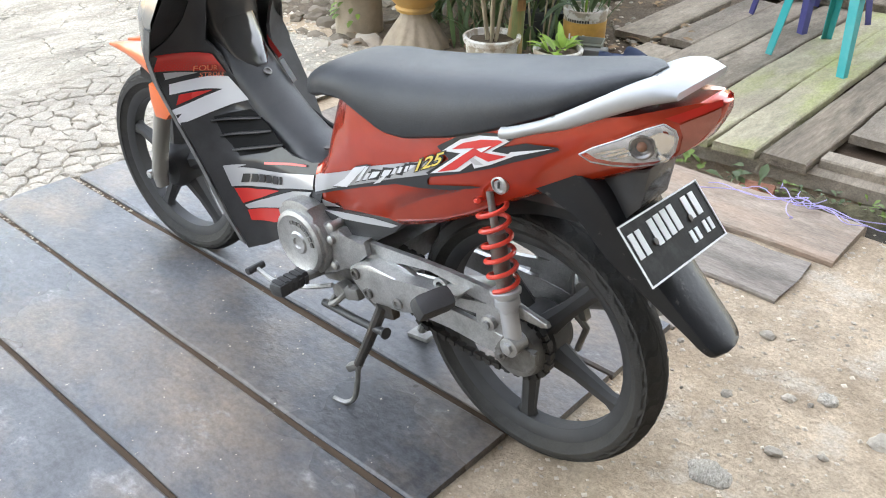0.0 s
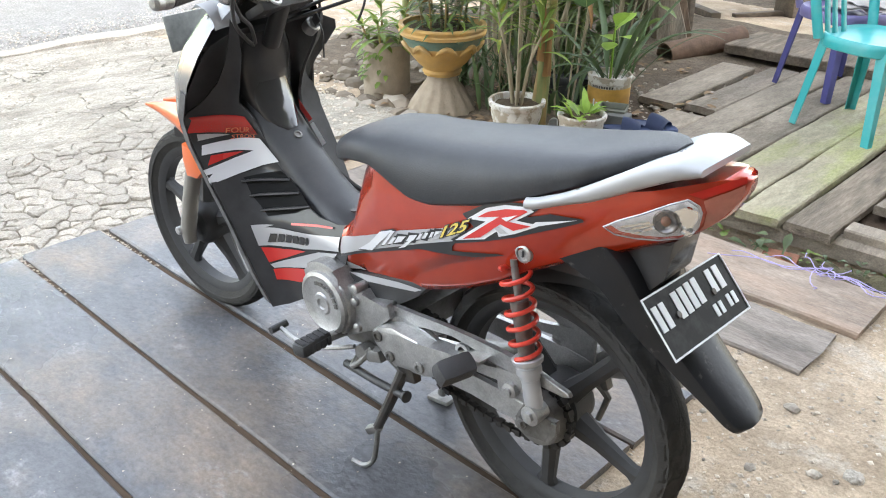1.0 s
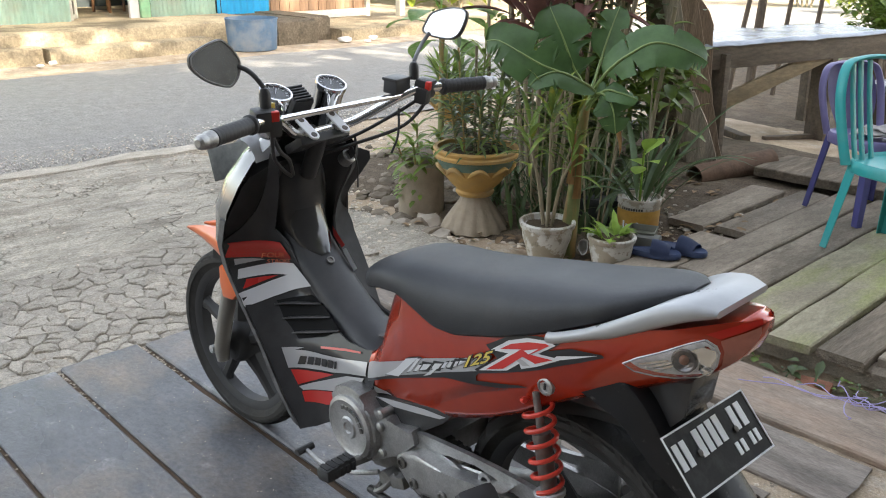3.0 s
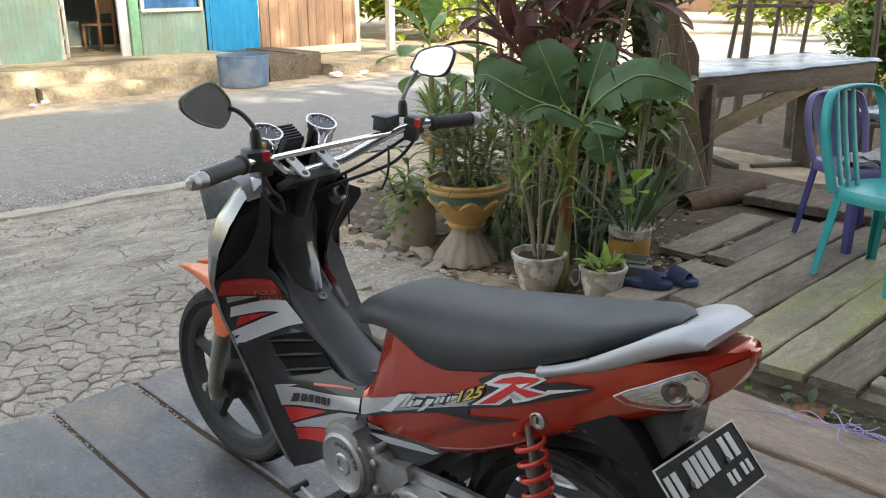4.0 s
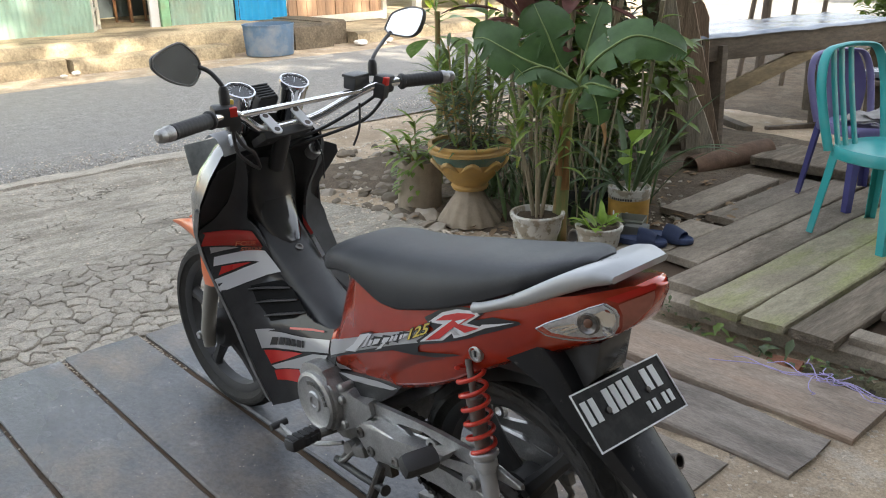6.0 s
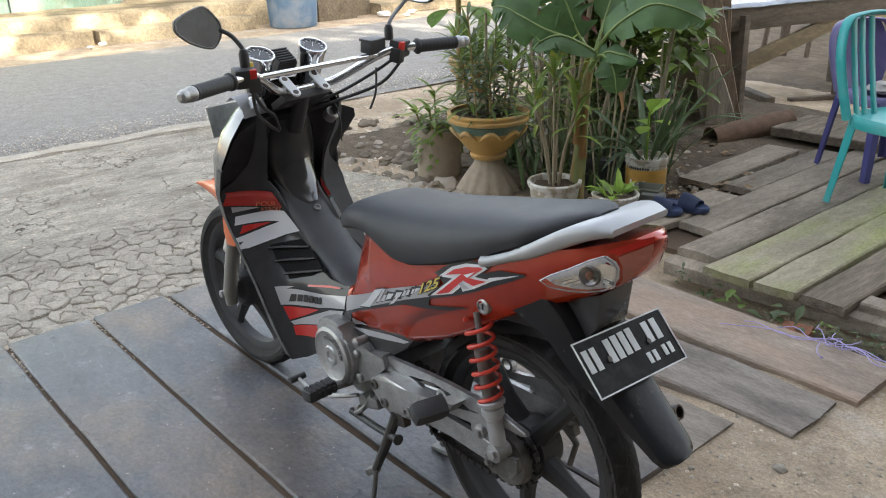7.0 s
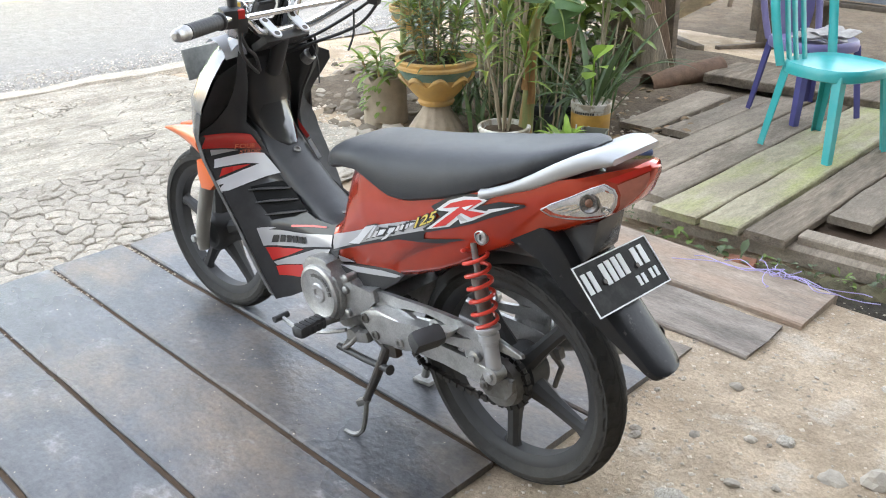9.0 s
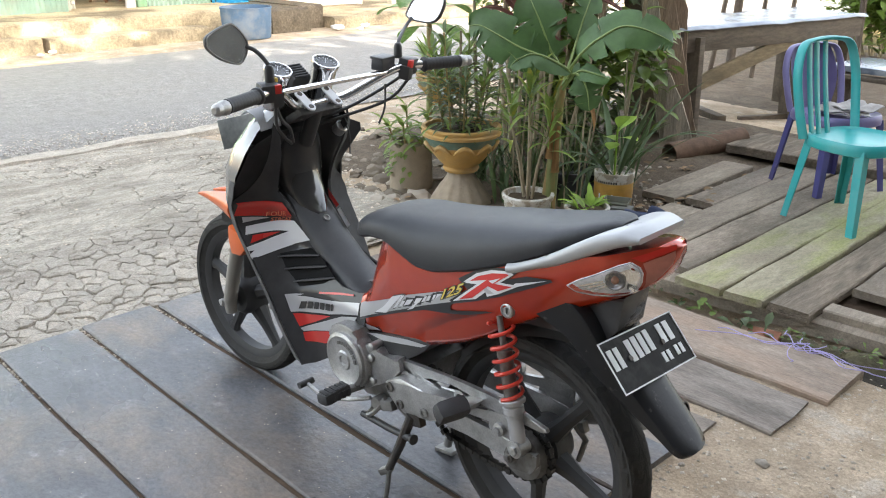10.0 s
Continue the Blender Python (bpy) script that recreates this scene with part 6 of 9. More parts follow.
# brake fluid box
bm = bmesh.new()
box(bm, (-0.075, -0.18, 0.088), (0.04, 0.06, 0.032), turn(0, -6, 10), 0.005)
box(bm, (-0.075, -0.18, 0.106), (0.043, 0.064, 0.008), turn(0, -6, 10), 0.003)
part("brake_reservoir", bm, BLACKPL, bar, "black brake fluid reservoir")
# bar clamps: thin white caps over the bar, bolted ahead and behind, square to the steering head
for y in (0.05, -0.045):
    tilt = Matrix.Translation((0.0, y, 0.0)) @ turn(0, -32, 0).to_4x4()
    bm = bmesh.new()
    prism(bm, [(0.026 * sg + 0.0135 * math.cos(a), 0.0135 * math.sin(a)) for sg, a0 in ((1, -90), (-1, 90)) for a in np.radians(np.linspace(a0, a0 + 180, 9))], 0.013, 0.018, "z", 0.0012)
    bm.transform(tilt)
    cl = part("bar_clamp", bm, PLATEWHITE, bar, "white metal bar clamp")
    bm = bmesh.new()
    lathe(bm, [(0.016, -0.011), (0.016, 0.011)], 16, axis_to((0, y, 0), (0, 1, 0)), close=False)
    tube(bm, [tilt @ Vector((0, 0, -0.01)), tilt @ Vector((0, 0, -0.04))], 0.012, 12)
    part("clamp_post", bm, ALU, cl)
    for x in (-0.026, 0.026):
        bm = bmesh.new()
        lathe(bm, [(0.0075, 0), (0.0075, 0.0012), (0.001, 0.0012)], 12, tilt @ axis_to((x, 0, 0.018), (0, 0, 1)))
        part("clamp_bolt", bm, STEEL, cl)
# instruments
for y, tilt in ((0.11, 0), (-0.055, 0)):
    m = axis_to((0.045, y, 0.045), (-0.40, 0, 0.91))
    bm = bmesh.new()
    lathe(bm, [(0.026, -0.05), (0.033, -0.04), (0.035, 0.045), (0.038, 0.05), (0.038, 0.062), (0.034, 0.063), (0.033, 0.056), (0.002, 0.056)], 28, m)
    g = part("gauge", bm, CHROME, bar, "small chrome-cased round gauge")
    bm = bmesh.new()
    lathe(bm, [(0.032, 0.0565), (0.032, 0.0575), (0.001, 0.0575)], 28, m)
    dial = part("dial", bm, DBLACK, g)
    bm = bmesh.new()
    for k in range(11):
        a = radians(-40 + 26 * k)
        box(bm, m @ Vector((0.026 * math.cos(a), 0.026 * math.sin(a), 0.058)), (0.006, 0.0015, 0.001), m.to_3x3() @ turn(0, 0, math.degrees(a)))
    box(bm, m @ Vector((0.006, 0.008, 0.0585)), (0.026, 0.0015, 0.001), m.to_3x3() @ turn(0, 0, 50))
    part("dial_mark", bm, DWHITE, dial, smooth=False)
    bm = bmesh.new()
    lathe(bm, [(0.034, 0.0615), (0.034, 0.0625), (0.001, 0.0628)], 28, m)
    gl = part("gauge_glass", bm, THINGLASS, g)
    gl.visible_shadow = False
bm = bmesh.new()
m = axis_to((0.065, 0.02, 0.06), (-0.55, 0, 0.83))
box(bm, m.translation, (0.062, 0.055, 0.05), m.to_3x3(), 0.008)
inst = part("instrument_box", bm, BLACKPL, bar, "ribbed black instrument box")
for k in range(6):
    bm = bmesh.new()
    box(bm, m @ Vector((0, -0.022 + 0.009 * k, 0.027)), (0.05, 0.004, 0.006), m.to_3x3(), 0.001)
    part("rib", bm, BLACKPL, inst)
# cables
for k, p in enumerate([[(-0.11, -0.235, 0.06), (-0.06, -0.20, 0.02), (0.0, -0.12, -0.03), (0.05, -0.04, -0.06)], [(-0.12, -0.24, 0.05), (-0.085, -0.19, -0.01), (-0.01, -0.09, -0.05), (0.06, 0.0, -0.08)],
                       [(-0.10, 0.225, 0.055), (-0.055, 0.17, -0.01), (-0.01, 0.11, -0.05), (0.03, 0.07, -0.10)], [(-0.10, 0.22, 0.05), (-0.06, 0.19, -0.02), (0.0, 0.12, -0.075), (0.05, 0.06, -0.11)],
                       [(-0.07, -0.19, 0.03), (-0.085, -0.17, -0.03), (-0.075, -0.155, -0.075)]]):
    bm = bmesh.new()
    tube(bm, smooth_path(p, 7), 0.0045 if k < 4 else 0.003, 8)
    part("cable", bm, BLACKPL, bar)
# steering stem
bm = bmesh.new()
tube(bm, [(0.80, 0, 0.995), (0.862, 0, 0.885)], 0.021, 16)
box(bm, (0.812, 0, 0.978), (0.07, 0.15, 0.022), turn(0, 28, 5), 0.006)
part("steering_stem", bm, BLACKPL, bike)
# ignition lock and key
bm = bmesh.new()
d = (-0.72, -0.1, 0.62)
lathe(bm, [(0.019, -0.02), (0.019, 0.006), (0.014, 0.009), (0.010, 0.006), (0.002, 0.006)], 20, axis_to((0.835, -0.105, 0.915), d))
ign = part("ignition_lock", bm, ALU, bike, "round ignition lock")
bm = bmesh.new()
box(bm, (0.822, -0.107, 0.928), (0.026, 0.003, 0.022), turn(0, 40, 0), 0.001)
tube(bm, smooth_path([(0.815, -0.107, 0.925), (0.805, -0.11, 0.90), (0.806, -0.11, 0.84)]), 0.002, 6)
part("key", bm, BLACKPL, ign)
# plate holder ahead of the cowl
bm = bmesh.new()
box(bm, (1.085, 0.03, 0.895), (0.006, 0.23, 0.085), turn(0, 14, 6), 0.002)
part("front_plate", bm, shader("grey_plate_back", (0.22, 0.23, 0.215), 0.35, vary=0.1, stain=(0.03, 0.03, 0.03), stain_amt=0.6, stain_scale=14, coat=0.3), bike, "grey back of a front plate")

# ---- plants ----
def leafy(name, color, back=0.25, vary=0.25, rough=0.45, stain=None, stain_scale=8):
    """A leaf surface that lets some light through."""
    m = shader(name, color, rough, vary=vary, scale=14, bump=0.15, bump_scale=60, island=0.28, stain=stain, stain_amt=0.7, stain_scale=stain_scale)
    nt = m.node_tree
    b, out = nt.nodes["Principled BSDF"], nt.nodes["Material Output"]
    tr = nt.nodes.new("ShaderNodeBsdfTranslucent")
    mx = nt.nodes.new("ShaderNodeMixShader")
    mx.inputs[0].default_value = back
    nt.links.new(b.inputs["Base Color"].links[0].from_socket, tr.inputs["Color"])
    nt.links.new(b.outputs[0], mx.inputs[1])
    nt.links.new(tr.outputs[0], mx.inputs[2])
    nt.links.new(mx.outputs[0], out.inputs["Surface"])
    return m


BANANA = leafy("banana_leaf", (0.085, 0.165, 0.055), 0.3)
DARKLEAF = leafy("dark_leaf", (0.098, 0.138, 0.048))
MIDLEAF = leafy("green_leaf", (0.168, 0.246, 0.047), 0.3)
LIGHTLEAF = leafy("light_leaf", (0.277, 0.422, 0.07), 0.35)
REDLEAF = leafy("dark_red_leaf", (0.185, 0.082, 0.068), 0.28)
CROTON = leafy("croton_leaf", (0.148, 0.229, 0.042), 0.25, stain=(0.42, 0.36, 0.05), stain_scale=20)
SPOTLEAF = leafy("spotted_leaf", (0.179, 0.334, 0.083), 0.3, stain=(0.45, 0.5, 0.25), stain_scale=30)
HEDGE = leafy("sunlit_hedge_leaf", (0.215, 0.278, 0.041), 0.35)
STEM = shader("grey_stem", (0.30, 0.25, 0.17), 0.85, vary=0.25, scale=20, bump=0.3, stretch=(3, 3, 0.6))
STRAP = leafy("dark_strap_leaf", (0.085, 0.135, 0.055), 0.25)
GREENSTEM = shader("green_stem", (0.21, 0.235, 0.085), 0.6, vary=0.25, scale=20, bump=0.2, stain=(0.36, 0.21, 0.09), stain_amt=0.8, stain_scale=9, stain_lo=0.46, stain_hi=0.56, stretch=(2, 2, 0.4))
BARK = shader("bark", (0.13, 0.10, 0.075), 0.95, vary=0.35, scale=20, bump=1.0, bump_scale=30, stretch=(2, 2, 0.5))


def blade(bm, base, way, length, width, droop=0.5, fold=0.25, seg=7, peak=0.45, twist=0.0, stalk=0.0, wave=0.0, torn=0.0, rnd=random, full=0.75):
    """One leaf: an arching strip, folded along its midrib, pointed at the tip."""
    p, d = Vector(base), Vector(way).normalized()
    s = d.cross(Vector((0, 0, 1)))
    s = s.normalized() if s.length > 1e-3 else Vector((1, 0, 0))
    s = Matrix.Rotation(twist, 3, d) @ s
    rows = []
    step = length / seg
    ph = rnd.random() * 6
    for k in range(seg + 1):
        t = k / seg
        up = s.cross(d).normalized()
        u = max(0.0, (t - stalk) / (1 - stalk)) if stalk else t
        w = width / 2 * (math.sin(math.pi * u ** (math.log(0.5) / math.log(peak))) ** full if 0 < u < 1 else 0) + (0.004 if stalk and u == 0 else 0.0005)
        wv = wave * width * math.sin(ph + 9 * t)
        wl, wr = w * (1 - torn * rnd.random()), w * (1 - torn * rnd.random())
        rows.append([p - s * wl + up * (fold * wl + wv), p - s * wl * 0.5 + up * (fold * 0.35 * wl), p, p + s * wr * 0.5 + up * (fold * 0.35 * wr), p + s * wr + up * (fold * wr - wv)])
        d = (d + Vector((0, 0, -1)) * droop * step / length * (0.6 + t)).normalized()
        s = (s - d * s.dot(d)).normalized()
        p = p + d * step
    rings(bm, rows, False)
    return rows


def aim(az, el):
    return Vector((math.cos(az) * math.cos(el), math.sin(az) * math.cos(el), math.sin(el)))


def foliage(name, centre, size, count, leaf, material, parent, seed, droop=0.6, hollow=0.35, kind=""):
    """A crown of many small leaves in uneven clumps."""
    rnd = random.Random(seed)
    bm = bmesh.new()
    clumps = [(Vector((rnd.gauss(0, 0.42), rnd.gauss(0, 0.42), rnd.gauss(0, 0.42))), rnd.uniform(0.16, 0.36)) for _ in range(max(5, count // 45))]
    for k in range(count):
        c, r = clumps[k % len(clumps)]
        o = c + Vector((rnd.gauss(0, r), rnd.gauss(0, r), rnd.gauss(0, r))) * 0.75
        p = Vector(centre) + Vector((o.x * size[0], o.y * size[1], o.z * size[2]))
        L = leaf * rnd.uniform(0.6, 1.3)
        blade(bm, p, aim(rnd.uniform(0, 6.28), rnd.uniform(-0.3, 0.9)), L, L * rnd.uniform(0.28, 0.5), droop, 0.2, 3, rnd=rnd)
    ob = part(name, bm, material, parent)
    if kind:
        ob["kind"] = kind
    return ob


POTWHITE = shader("dirty_white_plastic", (0.58, 0.56, 0.51), 0.65, vary=0.15, scale=10, bump=0.3, stain=(0.30, 0.245, 0.17), stain_amt=0.85, stain_scale=13, stain_lo=0.46, stain_hi=0.53, second=(0.20, 0.17, 0.12), second_amt=0.7, second_scale=30, second_lo=0.56, second_hi=0.62)


def pot(name, label, x, y, z, r0, r1, h, material=POTWHITE):
    t = thing(name, label, "flower pot", "pots beside the path", m=pose(x, y, z))
    bm = bmesh.new()
    lathe(bm, [(r0 * 0.9, 0), (r0 * 0.98, 0.004), (r0 * 1.10, h * 0.16), (r0 * 1.20, h * 0.36), (r1 * 0.93, h * 0.58), (r1 * 0.965, h * 0.80), (r1 * 0.97, h * 0.83), (r1 * 1.04, h * 0.86), (r1 * 1.08, h * 0.97), (r1 * 1.05, h), (r1 * 0.95, h), (r1 * 0.9, h * 0.86), (0.01, h * 0.84)], 36)
    part("pot_body", bm, material, t)
    bm = bmesh.new()
    rows = []
    lathe(bm, [(r1 * 0.9, h * 0.86), (r1 * 0.6, h * 0.9), (r1 * 0.3, h * 0.88), (0.004, h * 0.9)], 24)
    for v in bm.verts:
        v.co.z += 0.012 * noise.noise(v.co * 40)
    part("soil", bm, SOIL, t)
    return t


# banana plant
ban = thing("banana_plant", "young banana plant with broad green leaves", "plant", m=pose(-2.32, 3.14, 0.0))
BRIGHT, BUP, BFRONT = Vector((0.805, 0.593, 0)), Vector((0, 0, 1)), Vector((0.593, -0.805, 0.0))
bm = bmesh.new()
tube(bm, smooth_path([BRIGHT * a + BUP * h for a, h in ((-0.05, -0.05), (-0.042, 0.14), (-0.03, 0.31), (-0.02, 0.53), (0.0, 0.73))]), [0.043 - 0.0007 * j for j in range(33)], 14)
trunk = part("trunk", bm, GREENSTEM, ban, "green and rust-brown banana stem")
SHEATH = shader("dry_sheath", (0.42, 0.24, 0.10), 0.85, vary=0.3, scale=14, bump=0.4, bump_scale=40, stretch=(3, 3, 0.4), stain=(0.16, 0.09, 0.05), stain_amt=0.6, stain_scale=6)
rnd = random.Random(3)
for k in range(3):                      # dry sheaths peeling from the stem
    bm = bmesh.new()
    a0, z0 = 1.1 + 1.0 * k, 0.26 + 0.07 * k
    rows = []
    for t in np.linspace(0, 1, 8):
        c = BRIGHT * (-0.045 + 0.035 * (z0 + 0.24 * t)) + BUP * (z0 + 0.24 * t)
        r = 0.044 - 0.014 * t + 0.012 * max(0.0, t - 0.7) / 0.3
        rows.append([c + BRIGHT * (r * math.cos(a0 + q)) + BFRONT * (r * math.sin(a0 + q)) for q in np.linspace(-0.55 * (1 - 0.6 * t), 0.55 * (1 - 0.6 * t), 5)])
    rings(bm, rows, False)
    bmesh.ops.solidify(bm, geom=bm.faces[:], thickness=0.002)
    part("dry_sheath", bm, SHEATH, trunk)
VEIN = shader("pale_midrib", (0.22, 0.30, 0.10), 0.5, vary=0.15)


def broad_leaf(parent, spine, width, lean, seed, cup=0.15, start=0.12):
    """A banana leaf: a torn, wavy sheet either side of a curved midrib; spine points are (across, height, forward)."""
    rnd = random.Random(seed)
    pts = smooth_path([BRIGHT * a + BUP * h + BFRONT * f for a, h, f in spine], 9)
    n = len(pts) - 1
    face = (BFRONT + BUP * lean).normalized()
    rows, ph = [], rnd.random() * 6
    for k, p in enumerate(pts):
        t = k / n
        tg = (pts[min(k + 1, n)] - pts[max(k - 1, 0)]).normalized()
        s = tg.cross(face).normalized()
        u = max(0.0, (t - start) / (1 - start))
        w = width / 2 * (math.sin(math.pi * min(1, u) ** 0.8) ** 0.45 if 0 < u < 1 else 0) + 0.004
        wl, wr = w * rnd.choice((1.0,) * 12 + (0.97, 0.94, 0.5, 0.35)), w * rnd.choice((1.0,) * 12 + (0.97, 0.94, 0.5, 0.35))
        up = s.cross(tg).normalized()
        up = up if up.dot(face) > 0 else -up
        row = []
        for q in (-1, -0.8, -0.6, -0.4, -0.2, 0, 0.2, 0.4, 0.6, 0.8, 1):
            ww = wl if q < 0 else wr
            row.append(p + s * (q * ww) + up * (cup * abs(q) ** 1.3 * ww + 0.05 * width * q * q * math.sin(ph + 11 * t + 2 * q) + 0.006 * width * (k % 2) * abs(q)))
        rows.append(row)
    bm = bmesh.new()
    rings(bm, rows, False)
    lf = part("leaf", bm, BANANA, parent)
    bm = bmesh.new()
    tube(bm, [r[5] + face * 0.003 for r in rows], [0.009 * (1 - 0.85 * k / n) for k in range(n + 1)], 6)
    part("midrib", bm, VEIN, lf)


broad_leaf(ban, [(0, 0.70, 0), (-0.05, 0.80, 0.03), (-0.12, 0.845, 0.05), (-0.21, 0.880, 0.06), (-0.316, 0.934, 0.05), (-0.408, 0.975, 0.02), (-0.47, 0.97, -0.02)], 0.22, 0.3, 1, 0.08, 0.26)
broad_leaf(ban, [(0, 0.70, 0), (-0.03, 0.80, -0.02), (-0.068, 0.857, -0.03), (-0.122, 0.98, -0.05), (-0.161, 1.056, -0.07), (-0.195, 1.12, -0.10)], 0.25, 0.3, 2, 0.1, 0.3)
broad_leaf(ban, [(0, 0.70, 0.02), (0.05, 0.814, 0.05), (0.111, 0.892, 0.08), (0.173, 0.943, 0.10), (0.258, 0.990, 0.10), (0.345, 0.985, 0.10), (0.45, 0.945, 0.09), (0.50, 0.915, 0.08)], 0.21, 0.9, 3, -0.15, 0.2)
broad_leaf(ban, [(0, 0.70, 0.04), (0.03, 0.77, 0.09), (-0.041, 0.826, 0.13), (-0.133, 0.862, 0.15), (-0.211, 0.838, 0.17), (-0.25, 0.80, 0.17)], 0.13, 2.5, 4, -0.45, 0.22)
broad_leaf(ban, [(0, 0.70, 0.03), (0.05, 0.765, 0.08), (0.095, 0.745, 0.12), (0.12, 0.69, 0.14), (0.134, 0.60, 0.14)], 0.17, 0.3, 5, -0.2, 0.22)
broad_leaf(ban, [(0, 0.68, 0.04), (0.07, 0.775, 0.09), (0.14, 0.775, 0.12), (0.22, 0.75, 0.13)], 0.10, 1.6, 6, -0.3, 0.25)
broad_leaf(ban, [(0, 0.70, -0.03), (0.04, 0.85, -0.08), (0.08, 1.0, -0.14), (0.12, 1.12, -0.2)], 0.15, 0.3, 7, 0.1, 0.45)
# dry leaf hanging from the stem
bm = bmesh.new()
blade(bm, BRIGHT * 0.0 + BUP * 0.68, BRIGHT * 0.7 + BUP * 0.2 + BFRONT * 0.3, 0.30, 0.05, 3.2, 0.5, 10, 0.5, 0, 0.1, rnd=rnd)
part("dry_leaf", bm, SHEATH, ban, "dry brown hanging leaf")

# red cordyline behind it
cor = thing("cordyline", "tall cordyline with dark red sword leaves", "plant", m=pose(-2.95, 3.55, 0.0))
rnd = random.Random(7)
for hx, hy, hz, n, L in [(0.0, 0, 0.92, 16, 0.42), (-0.22, 0.1, 1.02, 16, 0.44), (0.20, 0.12, 1.12, 14, 0.42), (0.02, 0.22, 1.3, 14, 0.42), (-0.42, 0.2, 1.2, 14, 0.42), (0.42, 0.3, 1.32, 12, 0.42)]:
    bm = bmesh.new()
    tube(bm, smooth_path([(hx * 0.4, hy * 0.5, -0.02), (hx * 0.7, hy * 0.8, hz * 0.5), (hx, hy, hz)]), 0.013, 8)
    part("stem", bm, STEM, cor)
    bm = bmesh.new()
    for k in range(n):
        a = 2.4 * k + rnd.random() * 0.5
        blade(bm, (hx, hy, hz + 0.006 * k - 0.05), aim(a, 0.1 + 1.2 * k / n), L * rnd.uniform(0.7, 1.1), 0.085 * rnd.uniform(0.8, 1.15), 0.9 - 0.5 * k / n, 0.35, 8, 0.5, 0, 0.12, rnd=rnd)
    part("leaf_rosette", bm, REDLEAF, cor)

# croton in a white pot
p1 = pot("flower_pot", "dirty white plastic pot with a thin-stemmed croton", -2.40, 3.0, -0.035, 0.085, 0.125, 0.19)
rnd = random.Random(11)
for k in range(6):
    a, tip = 1.05 * k, Vector((0.12 * math.cos(1.05 * k), 0.10 * math.sin(1.05 * k), 0.50 + 0.09 * (k % 3)))
    bm = bmesh.new()
    tube(bm, smooth_path([(0.02 * math.cos(a), 0.02 * math.sin(a), 0.15), (tip.x * 0.5, tip.y * 0.5, 0.36), tip]), [0.008] * 8 + [0.006] * 9, 7)
    part("stem", bm, STEM, p1)
    bm = bmesh.new()
    for j in range(11):
        blade(bm, tip - Vector((0, 0, 0.013 * (11 - j) - 0.07)), aim(2.4 * j + k, 0.35 + 0.09 * j), rnd.uniform(0.14, 0.25), rnd.uniform(0.016, 0.026), 1.0, 0.3, 6, rnd=rnd)
    part("foliage", bm, CROTON if k % 2 else MIDLEAF, p1)

# small white pot
p2 = pot("flower_pot", "small dirty white plastic pot with short leafy plants", -2.10, 3.10, -0.03, 0.075, 0.105, 0.165)
bm = bmesh.new()
for k in range(26):
    a = rnd.uniform(0, 6.28)
    blade(bm, (0.06 * math.cos(a) * rnd.random(), 0.06 * math.sin(a), 0.15), aim(a, rnd.uniform(0.4, 1.3)), rnd.uniform(0.07, 0.15), rnd.uniform(0.025, 0.042), 0.9, 0.2, 4, rnd=rnd)
part("foliage", bm, LIGHTLEAF, p2)

# paint can used as a pot
can = thing("paint_can", "used paint can with a red and yellow label, planted with lilies", "paint can", "pots beside the path", m=pose(-2.24, 3.52, -0.03))
bm = bmesh.new()
lathe(bm, [(0.098, 0), (0.1, 0.005), (0.104, 0.20), (0.108, 0.205), (0.109, 0.235), (0.104, 0.24), (0.098, 0.238), (0.096, 0.21), (0.01, 0.20)], 40)
part("can_body", bm, POTWHITE, can)
def band(name, z0, z1, a0, a1, material, dr=0.0012):
    bm = bmesh.new()
    rows = [[((0.1 + 0.02 * z + dr) * math.cos(a), (0.1 + 0.02 * z + dr) * math.sin(a), z) for z in (z0, z1)] for a in np.linspace(a0, a1, 24)]
    rings(bm, rows, False)
    return part(name, bm, material, can)
LABELY = shader("yellow_label", (0.52, 0.29, 0.06), 0.5, vary=0.3, scale=12, bump=0.05, stain=(0.34, 0.17, 0.05), stain_amt=0.7, stain_scale=9)
LABELR = shader("red_label", (0.45, 0.10, 0.05), 0.5, vary=0.2, scale=14, stain=(0.45, 0.33, 0.2), stain_amt=0.6, stain_scale=12)
band("label", 0.02, 0.184, -2.9, 0.7, LABELY)
band("label_patch", 0.015, 0.080, -1.35, -0.2, LABELR, 0.0024)
for k in range(6):
    band("label_bar", 0.088, 0.118 + 0.012 * (k in (0, 4)), -1.75 + 0.17 * k, -1.65 + 0.17 * k, DWHITE, 0.0034)
for k in range(9):
    band("label_bar", 0.186, 0.198, -1.85 + 0.12 * k, -1.77 + 0.12 * k, DBLACK, 0.0024)
bm = bmesh.new()
for k in range(7):
    a = 2.4 * k
    blade(bm, (0.05 * math.cos(a), 0.05 * math.sin(a), 0.2), aim(a, rnd.uniform(0.85, 1.4)), rnd.uniform(0.34, 0.68), 0.032, rnd.uniform(0.5, 1.3), 0.3, 9, 0.4, rnd=rnd)
for across, fore, L, droop in ((0.55, 0.1, 0.62, 1.5), (0.35, 0.3, 0.5, 0.9), (-0.75, 0.3, 0.42, 1.1), (-0.95, 0.2, 0.40, 1.5), (-0.6, 0.6, 0.36, 1.8)):
    blade(bm, (0.02, -0.02, 0.2), (BRIGHT * across + BFRONT * fore + BUP * 0.9).normalized(), L, 0.034, droop, 0.3, 12, 0.5, rnd=rnd)
part("strap_foliage", bm, STRAP, can)
bm = bmesh.new()
